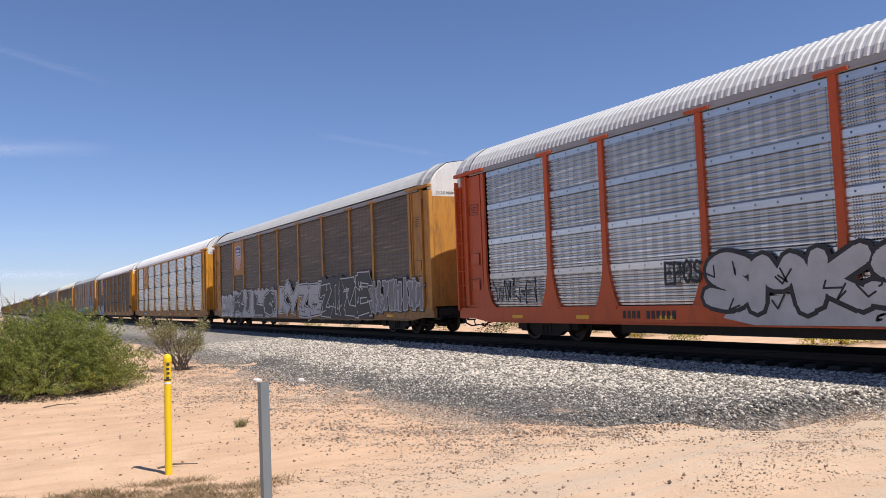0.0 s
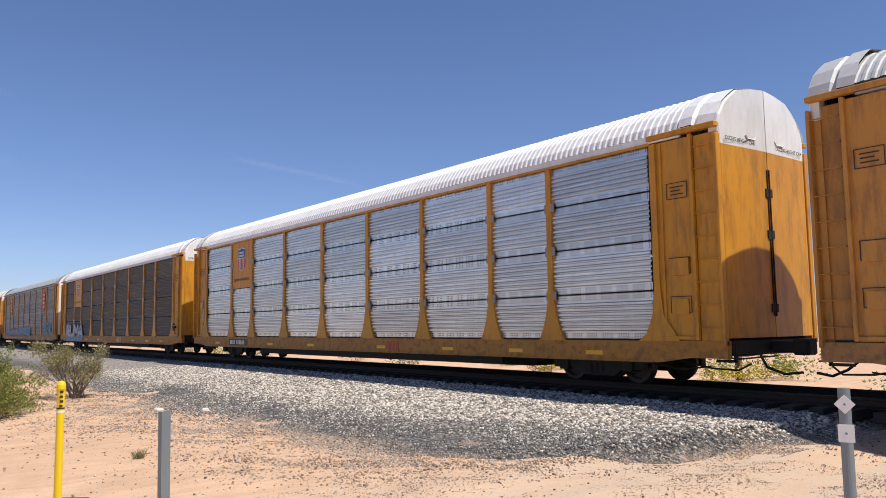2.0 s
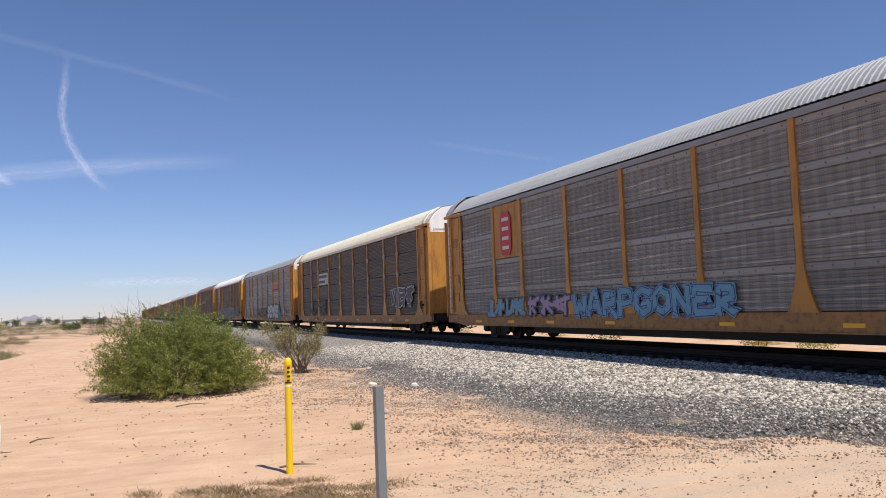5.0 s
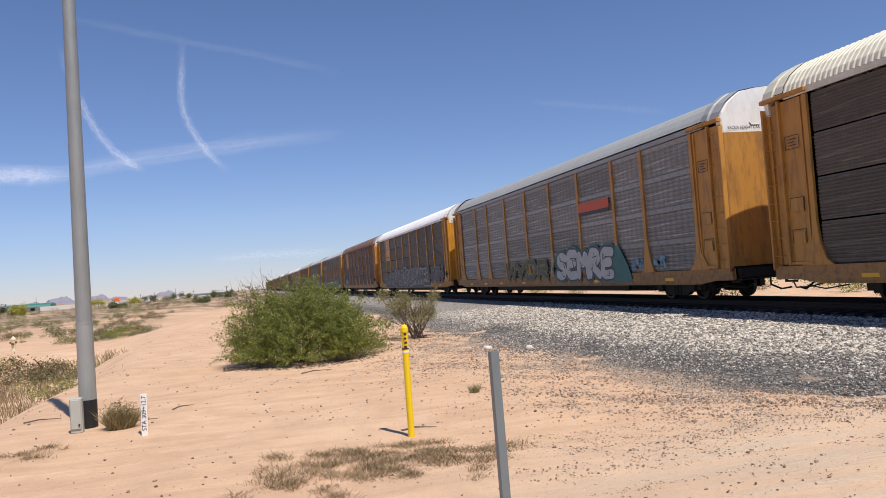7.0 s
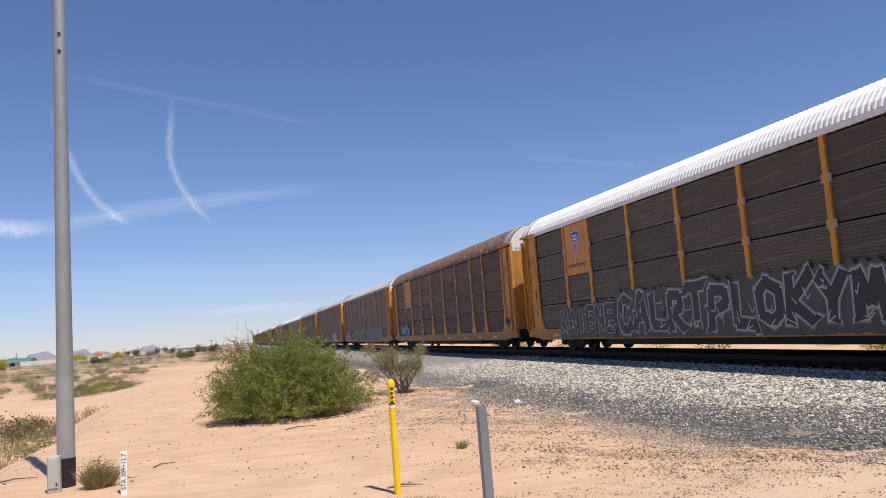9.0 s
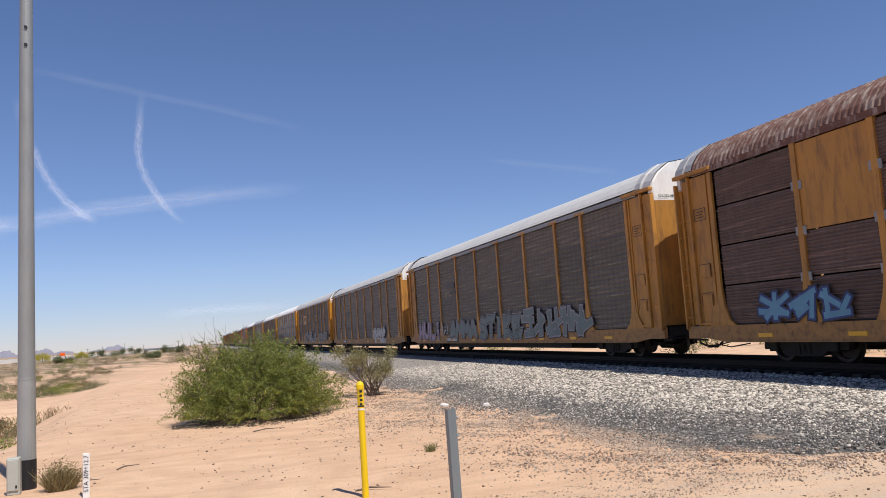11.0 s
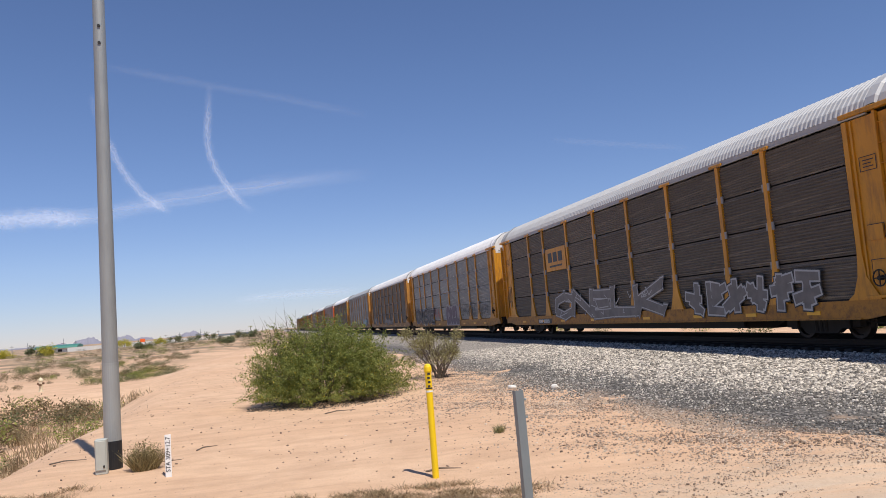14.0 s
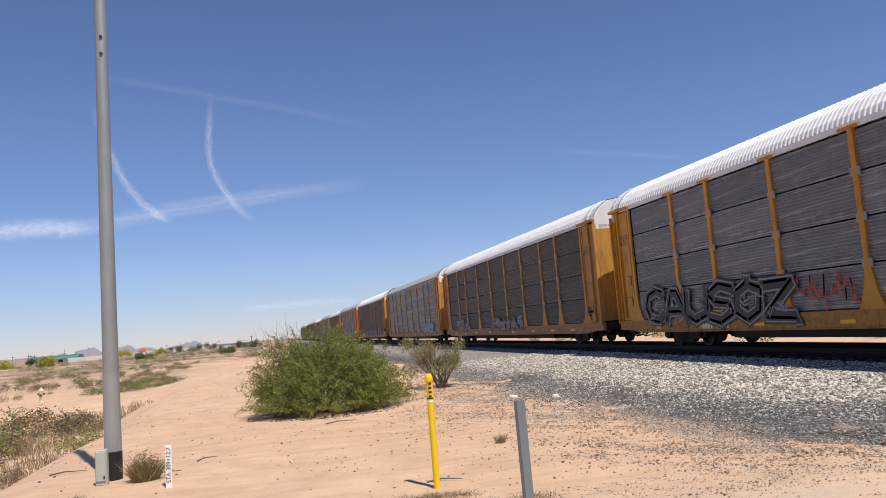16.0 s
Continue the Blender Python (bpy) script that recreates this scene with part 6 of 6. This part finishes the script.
for k, (x, y, l, a) in enumerate(((-1.55, 11.3, 0.5, 20), (-1.05, 12.3, 0.35, 40), (1.78, 8.6, 0.4, -10), (-3.0, 12.4, 0.5, 5), (1.2, 15.2, 0.6, 10))):
    tw = thing("dead_twig", pose(x, y, float(ground_z(np.array(x), np.array(y))) + 0.01, 0, 0, a), "dark dead twig lying on sand", "twig", "twigs on the sand")
    part("stick", Shape().tube([(-l / 2, 0, 0), (-l * 0.1, 0.03, 0.02), (l / 2, -0.02, 0.01)], [0.012, 0.01, 0.004], 5), M["bark"], tw)

# ---------------------------------------------------------------- posts, pole and markers
pole = thing("steel_pole", pose(-2.2, 11.45, 0, 0, 0.45, 0), "tall tapered galvanised steel pole with black foot", "pole")
part("shaft", Shape().tube([(0, 0, 0.36), (0, 0, 1.42)], [0.114, 0.108], 24), M["pole"], pole)
part("shaft", Shape().tube([(0, 0, 1.43), (0, 0, 9.5)], [0.105, 0.068], 24), M["pole"], pole)
part("collar", Shape().tube([(0, 0, 1.405), (0, 0, 1.435)], 0.111, 24), M["pole"], pole)
part("black_foot", Shape().tube([(0, 0, -0.2), (0, 0, 0.38)], 0.117, 24), M["black_band"], pole, "black coated foot")
for z in (5.95, 6.2, 7.4):
    part("bolt_hole", Shape().tube([(0.01, -0.08, z), (0.01, -0.10, z)], 0.022, 8), M["black_band"], pole)
box = thing("junction_box", pose(-2.27, 11.08, 0), "pale grey-green metal junction box at the pole's foot", "junction box")
part("cabinet", Shape().box((0, 0, 0.23), (0.15, 0.12, 0.46), 0.012), M["box_grey"], box)
part("cover", Shape().box((0, -0.068, 0.25), (0.125, 0.018, 0.38), 0.006), M["box_grey"], box)
part("latch", Shape().box((0.04, -0.08, 0.11), (0.02, 0.012, 0.03)), M["black_band"], box)

ym = thing("pipeline_marker", pose(1.63, 8.31, 0), "bright yellow pipe marker post with black label", "marker post")
part("tube", Shape().tube([(0, 0, -0.2), (0, 0, 1.13)], 0.036, 20), M["marker_yellow"], ym)
part("cap", Shape().tube([(0, 0, 1.12), (0, 0, 1.13), (0, 0, 1.175), (0, 0, 1.2), (0, 0, 1.212)], [0.038, 0.043, 0.043, 0.031, 0.008], 20), M["marker_yellow"], ym)
part("ring", Shape().tube([(0, 0, 0.905), (0, 0, 0.925)], 0.0375, 20), M["marker_white"], ym)
for i in range(4):
    part("label_bar", Shape().box((-0.012 + 0.004 * (i % 2), -0.0365, 0.97 + 0.045 * i), (0.030, 0.004, 0.024)), M["ink_black"], ym, at=pose(0, 0, 0, 0, 0, 11))
part("label_ring", Shape().tube([(0, 0, 0.94), (0, 0, 0.955)], 0.0372, 20), M["ink_black"], ym)

gp = thing("metal_post", pose(1.645, 5.16, 0), "grey galvanised channel post standing in sand", "post")
part("channel", Shape().slab([(-0.032, -0.02), (0.032, -0.02), (0.032, 0.022), (0.026, 0.022), (0.026, -0.013), (-0.026, -0.013), (-0.026, 0.022), (-0.032, 0.022)], 2, -0.3, 1.165), M["zinc"], gp, at=pose(0, 0, 0, 0, -0.6, 14))
for z in (1.10, 0.98):
    part("bolt", Shape().tube([(0.04, -0.01, z), (0.028, -0.01, z)], 0.009, 6), M["zinc"], gp)

sm = thing("station_marker", pose(-1.34, 10.25, 0), "flat white marker stake with black station lettering", "marker stake")
part("stake", Shape().box((0, 0, 0.23), (0.075, 0.012, 0.58), 0.004), M["marker_white"], sm, at=pose(0, 0, 0, 0, 1.0, 6))
txt = bpy.data.curves.new("lettering", "FONT")
txt.body, txt.size, txt.extrude, txt.align_x, txt.align_y = "STA 309+12.7", 0.074, 0.001, "CENTER", "CENTER"
txt.materials.append(M["ink_black"])
lt = new("lettering", txt)
lt.parent = sm
lt.matrix_basis = pose(0, 0, 0, 0, 1.0, 6) @ pose(0.0, -0.0085, 0.28, 90, -90, 0)

sp = thing("sign_post", pose(6.13, 2.94, 0), "dark steel post with two small blank white plates", "sign post")
part("tube", Shape().tube([(0, 0, -0.2), (0, 0, 1.17)], 0.045, 16), M["zinc"], sp)
face = pose(0, 0, 0, 0, 0, -64.4)
part("diamond_plate", Shape().box((0, 0, 0), (0.105, 0.006, 0.105)), M["marker_white"], sp, "white diamond plate", at=face @ pose(0, -0.052, 1.05, 0, 45, 0))
part("square_plate", Shape().box((0, 0, 0), (0.115, 0.006, 0.135)), M["marker_white"], sp, "white rectangular plate", at=face @ pose(0.0, -0.052, 0.83))
for z in (1.05, 0.83):
    part("bolt", Shape().tube([(0, -0.06, z), (0, -0.05, z)], 0.010, 6), M["zinc"], sp, at=face)

wp = thing("timber_post", pose(20.5, 12.8, -0.1), "short brown timber post beyond the track", "post")
part("timber", Shape().box((0, 0, 0.55), (0.16, 0.16, 1.2), 0.015), M["wood"], wp)

hy = thing("fire_hydrant", pose(-10.9, 40.6, float(ground_z(np.array(-10.9), np.array(40.6)))) @ Matrix.Diagonal((0.8, 0.8, 0.8, 1)), "cream and dark fire hydrant on bare sand", "hydrant")
part("barrel", Shape().tube([(0, 0, -0.05), (0, 0, 0.05), (0, 0, 0.06), (0, 0, 0.62), (0, 0, 0.66)], [0.17, 0.17, 0.11, 0.11, 0.15], 14), M["hydrant_cream"], hy)
part("bonnet", Shape().tube([(0, 0, 0.66), (0, 0, 0.74), (0, 0, 0.82), (0, 0, 0.84), (0, 0, 0.9)], [0.15, 0.13, 0.06, 0.035, 0.03], 14), M["hydrant_cream"], hy)
for sx in (-1, 1):
    part("nozzle", Shape().tube([(sx * 0.08, 0, 0.5), (sx * 0.2, 0, 0.5)], [0.07, 0.065], 10), M["wood"], hy)
part("nozzle", Shape().tube([(0, -0.08, 0.42), (0, -0.2, 0.42)], [0.085, 0.08], 10), M["wood"], hy)

# ---------------------------------------------------------------- distance
def polar(az, dist):
    return dist * math.sin(radians(az)), dist * math.cos(radians(az))


def wall_run(name, az0, az1, d0, d1, z0, z1, thick, material, label, category):
    a, b = Vector((*polar(az0, d0), 0)), Vector((*polar(az1, d1), 0))
    ob = thing(name, pose(0, 0, 0), label, category, kind="structure")
    side = (b - a).cross(Vector((0, 0, 1))).normalized() * thick / 2
    n = 24
    for i in range(n):
        p, q = a.lerp(b, i / n), a.lerp(b, (i + 0.985) / n)
        part("panel", Shape().add([p - side + Vector((0, 0, z0)), q - side + Vector((0, 0, z0)), q + side + Vector((0, 0, z0)), p + side + Vector((0, 0, z0)), p - side + Vector((0, 0, z1)), q - side + Vector((0, 0, z1)), q + side + Vector((0, 0, z1)), p + side + Vector((0, 0, z1))], [(0, 1, 2, 3), (4, 7, 6, 5), (0, 4, 5, 1), (1, 5, 6, 2), (2, 6, 7, 3), (3, 7, 4, 0)]), material, ob)
    return ob


wall_run("retaining_wall", -13.4, -2.8, 330, 400, -1.6, 0.75, 0.4, M["concrete"], "long pale concrete wall across the far desert", "wall")
hall = thing("low_building", pose(*polar(-13.9, 345), -0.9), "low building with a green metal roof", "building")
part("wall", Shape().box((0, 0, 0.6), (14, 8, 2.4)), M["concrete"], hall)
part("roof", Shape().slab([(-5, 1.7), (5, 1.7), (4.4, 2.4), (0, 3.0), (-4.4, 2.4)], 0, -8, 8), M["green_roof"], hall)
for k in range(4):
    part("window", Shape().box((-5 + 3.2 * k, -4.02, 0.8), (1.6, 0.08, 1.0)), M["black_band"], hall)
tarp = thing("orange_sign", pose(*polar(-8.72, 300), -0.6), "small orange panel on two legs far off", "sign")
part("panel", Shape().box((0, 0, 1.9), (1.7, 0.15, 1.2), 0.03), M["orange"], tarp)
for sx in (-1, 1):
    part("leg", Shape().box((sx, 0.1, 0.3), (0.12, 0.12, 2.2)), M["zinc"], tarp)
bridge = thing("overpass", pose(*polar(-2.5, 390), -0.25, 0, 0, 4), "low dark road bridge in the distance", "bridge", kind="structure")
part("deck", Shape().box((0, 0, 1.1), (16, 7, 0.9), 0.1), M["zinc"], bridge)
for sx in (-6.5, -2, 2, 6.5):
    part("pier", Shape().box((sx, 0, -0.1), (0.8, 6, 1.8)), M["concrete"], bridge)


def tree(x, y, h, w, k, seed):
    t = thing("distant_tree", pose(x, y, -1.0), "small rounded desert tree far off", "tree", "distant trees")
    part("trunk", Shape().tube([(0, 0, 0), (0.1, 0, h * 0.35), (0.0, 0.1, h * 0.7)], [0.16, 0.12, 0.05], 6), M["bark"], t)
    r = random.Random(seed)
    cs = [(r.uniform(-0.5, 0.5) * w, r.uniform(-0.3, 0.3) * w, h * r.uniform(0.22, 0.72)) for _ in range(9)]
    leaf_cloud("crown", cs, [w * r.uniform(0.2, 0.32) for _ in cs], 1500, 0.2, M[k], seed, 0.1, 0.05, t)


for az, d, h, w, k in ((-15.25, 240, 3.6, 4.2, "leaf_far"), (-14.45, 235, 3.4, 4.0, "leaf_yellow"), (-17.0, 260, 2.6, 5, "leaf_yellow"), (-9.9, 330, 3.4, 5, "leaf_yellow"), (-8.6, 210, 2.1, 3.4, "leaf_far"),
                       (-10.8, 340, 3.0, 4, "leaf_far"), (-7.6, 350, 3.0, 4, "leaf_yellow"), (-6.6, 360, 3.2, 5, "leaf_far"), (-5.3, 370, 3.4, 5, "leaf_far"), (-4.3, 380, 3.6, 5, "leaf_far"), (-2.0, 330, 3.6, 5, "leaf_far"), (-1.2, 300, 3.0, 4, "leaf_far"), (-3.2, 180, 1.8, 3, "leaf_far"), (-19, 300, 3.4, 6, "leaf_far"), (-21, 280, 3.4, 6, "leaf_far")):
    tree(*polar(az, d), h, w, k, int(abs(az) * 100))
palm = thing("palm_tree", pose(*polar(-1.46, 360), -0.6), "single far palm tree", "tree")
part("trunk", Shape().tube([(0, 0, 0), (0.1, 0, 2.4), (0.05, 0, 4.2)], [0.2, 0.16, 0.13], 6), M["bark"], palm)
fr = Shape()
for i in range(16):
    a = i * 2.399
    fr.add([(0.05, 0, 4.2), (0.05 + 0.7 * math.cos(a) + 0.15 * math.sin(a), 0.7 * math.sin(a) - 0.15 * math.cos(a), 4.5), (0.05 + 1.2 * math.cos(a), 1.2 * math.sin(a), 4.0 + 0.3 * math.sin(i)), (0.05 + 0.7 * math.cos(a) - 0.15 * math.sin(a), 0.7 * math.sin(a) + 0.15 * math.cos(a), 4.5)], [(0, 1, 2, 3)])
part("fronds", fr, M["leaf"], palm)
for i, az in enumerate((-16.6, -15.7, -13.6, -12.9, -10.4, -7.2, -6.3, -4.9, -3.7)):
    up = thing("utility_pole", pose(*polar(az, 420 + 12 * i), -1.3), "thin far utility pole", "pole", "far utility poles")
    part("shaft", Shape().tube([(0, 0, 0), (0, 0, 4.6 + (i * 7 % 5) * 0.5)], [0.16, 0.11], 6), M["zinc"], up)
    part("crossarm", Shape().box((0, 0, 4.2), (1.8, 0.12, 0.12)), M["wood"], up)


def ridge(name, az0, az1, dist, height, seed, label):
    rng = random.Random(seed)
    n, rows = 60, 7
    vs = []
    for j in range(rows):
        k = j / (rows - 1)
        for i in range(n + 1):
            u = i / n
            h = height * (math.sin(math.pi * u) ** 0.7) * (0.55 + 0.3 * math.sin(u * 9 + seed) + 0.15 * math.sin(u * 23 + 2 * seed) + 0.08 * rng.random())
            x, y = polar(az0 + (az1 - az0) * u, dist + 260 * (k - 0.5))
            vs.append((x, y, -8 + max(0, h + 8) * math.sin(math.pi * k) * (1 + 0.1 * rng.uniform(-1, 1))))
    fs = [(j * (n + 1) + i, j * (n + 1) + i + 1, (j + 1) * (n + 1) + i + 1, (j + 1) * (n + 1) + i) for j in range(rows - 1) for i in range(n)]
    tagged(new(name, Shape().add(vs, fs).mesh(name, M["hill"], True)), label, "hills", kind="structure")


# far ridges; their haze is only the tint of the rock colour
ridge("hill_ridge", -14.3, -10.8, 3000, 26, 2, "low desert mountains on the horizon, haze in their colour")
ridge("hill_ridge", -10.9, -8.0, 3100, 27, 5, "low desert mountains on the horizon, haze in their colour")
ridge("hill_ridge", -6.9, -4.4, 3200, 22, 9, "low desert mountains on the horizon, haze in their colour")
ridge("hill_ridge", -26, -14, 3200, 12, 12, "low desert mountains on the horizon, haze in their colour")

# ---------------------------------------------------------------- thin clouds


def cloud_material(name, density, fray):
    m, nt, b = nodes_of(name)
    uv = nt.nodes.new("ShaderNodeTexCoord").outputs["UV"]
    sep = nt.nodes.new("ShaderNodeSeparateXYZ")
    nt.links.new(uv, sep.inputs[0])
    n1 = noise_node(nt, 2.6, 6, 0.65, vec=uv, stretch=(fray, 1.2, 1))
    off = math_node(nt, "MULTIPLY", math_node(nt, "SUBTRACT", n1, 0.5), 0.9)
    v = math_node(nt, "ADD", sep.outputs["Y"], off)
    soft = math_node(nt, "SUBTRACT", 1.0, math_node(nt, "ABSOLUTE", math_node(nt, "SUBTRACT", math_node(nt, "MULTIPLY", v, 2.0), 1.0)))
    soft = math_node(nt, "POWER", math_node(nt, "MAXIMUM", soft, 0.0), 1.6)
    edge = math_node(nt, "SUBTRACT", 1.0, math_node(nt, "ABSOLUTE", math_node(nt, "SUBTRACT", math_node(nt, "MULTIPLY", sep.outputs["Y"], 2.0), 1.0)))
    ends = math_node(nt, "SUBTRACT", 1.0, math_node(nt, "ABSOLUTE", math_node(nt, "SUBTRACT", math_node(nt, "MULTIPLY", sep.outputs["X"], 2.0), 1.0)))
    fade = math_node(nt, "MINIMUM", math_node(nt, "MULTIPLY", ends, 3.0), 1.0)
    k = math_node(nt, "MULTIPLY", math_node(nt, "MULTIPLY", soft, math_node(nt, "MINIMUM", math_node(nt, "MULTIPLY", edge, 2.0), 1.0)), math_node(nt, "MULTIPLY", fade, density))
    tr = nt.nodes.new("ShaderNodeBsdfTransparent")
    tl = nt.nodes.new("ShaderNodeBsdfTranslucent")
    tl.inputs["Color"].default_value = (0.9, 0.9, 0.9, 1)
    df = nt.nodes.new("ShaderNodeBsdfDiffuse")
    df.inputs["Color"].default_value = (0.9, 0.9, 0.9, 1)
    ad = nt.nodes.new("ShaderNodeAddShader")
    nt.links.new(tl.outputs[0], ad.inputs[0])
    nt.links.new(df.outputs[0], ad.inputs[1])
    mx = nt.nodes.new("ShaderNodeMixShader")
    nt.links.new(k, mx.inputs[0])
    nt.links.new(tr.outputs[0], mx.inputs[1])
    nt.links.new(ad.outputs[0], mx.inputs[2])
    nt.links.new(mx.outputs[0], nt.nodes["Material Output"].inputs["Surface"])
    return m


CLOUD = {k: cloud_material("thin_cloud", d, f) for k, (d, f) in {"bright": (0.30, 6.0), "faint": (0.07, 5.0), "haze": (0.19, 2.6)}.items()}


def cloud(points, width, kind, label, dist=3800):
    """A ribbon of thin cloud through sky directions (azimuth, elevation), width in degrees."""
    pts = []
    for (a0, e0), (a1, e1) in zip(points, points[1:]):
        pts += [(a0 + (a1 - a0) * k / 6, e0 + (e1 - e0) * k / 6) for k in range(6)]
    pts.append(points[-1])
    vs, uvs = [], []

    def at(az, el):
        el += 0.68 * math.sin(radians(az))
        return (dist * math.sin(radians(az)) * math.cos(radians(el)), dist * math.cos(radians(az)) * math.cos(radians(el)), dist * math.sin(radians(el)))
    n = len(pts)
    for i, (a, e) in enumerate(pts):
        a0, e0 = pts[max(0, i - 1)]
        a1, e1 = pts[min(n - 1, i + 1)]
        l = math.hypot(a1 - a0, e1 - e0) or 1
        w = width / 2
        nx, ne = -(e1 - e0) / l * w, (a1 - a0) / l * w
        vs += [at(a - nx, e - ne), at(a + nx, e + ne)]
        uvs += [(i / (n - 1), 0.0), (i / (n - 1), 1.0)]
    me = bpy.data.meshes.new("contrail")
    me.from_pydata(vs, [], [(2 * i, 2 * i + 2, 2 * i + 3, 2 * i + 1) for i in range(n - 1)])
    lay = me.uv_layers.new(name="UVMap")
    for lp in me.loops:
        lay.data[lp.index].uv = uvs[lp.vertex_index]
    me.materials.append(CLOUD[kind])
    ob = new("contrail", me)
    ob.visible_shadow = False
    tagged(ob, label, "cloud", kind="structure")


cloud([(-3.4, 17.6), (-3.6, 15.6), (-3.75, 14.0), (-3.6, 12.7), (-3.2, 11.6), (-2.6, 10.6), (-1.9, 9.6), (-0.7, 8.5)], 0.85, "bright", "white wavy vapour trail")
cloud([(-11.4, 17.0), (-10.6, 14.2), (-9.9, 12.6), (-9.3, 11.4), (-8.4, 10.2), (-7.2, 9.2), (-6.4, 8.8)], 0.9, "bright", "white wavy vapour trail", 3820)
cloud([(-19.5, 8.6), (-15, 8.7), (-11.3, 8.7), (-8.4, 9.4), (-3.0, 10.1), (1.0, 10.55), (8.2, 10.9)], 1.8, "haze", "soft white streak of cloud", 3840)
cloud([(-22, 8.2), (-17.4, 8.5), (-14.6, 8.7), (-11.6, 8.5)], 1.9, "bright", "soft white streak of cloud", 3860)
cloud([(-11.5, 18.9), (-4.7, 17.8), (1.3, 16.7), (8.3, 15.0)], 0.9, "faint", "faint vapour trail", 3880)
cloud([(21.5, 12.0), (26.3, 11.1), (31.5, 10.0)], 0.7, "faint", "faint vapour trail", 3900)
cloud([(-2.5, 2.3), (1.0, 2.4), (3.1, 2.35), (6.5, 2.3)], 1.0, "haze", "low bank of thin white cloud", 3920)


# ---------------------------------------------------------------- movement
def motions():
    """The train rolls past at a steady speed."""
    for car, y in zip(CARS, START):
        walk(car, [(t, pose(TRACK_X, y - SPEED * t, RAIL_Z)) for t in (0.0, 4.0, 8.0, 12.0, 16.0)])


motions()
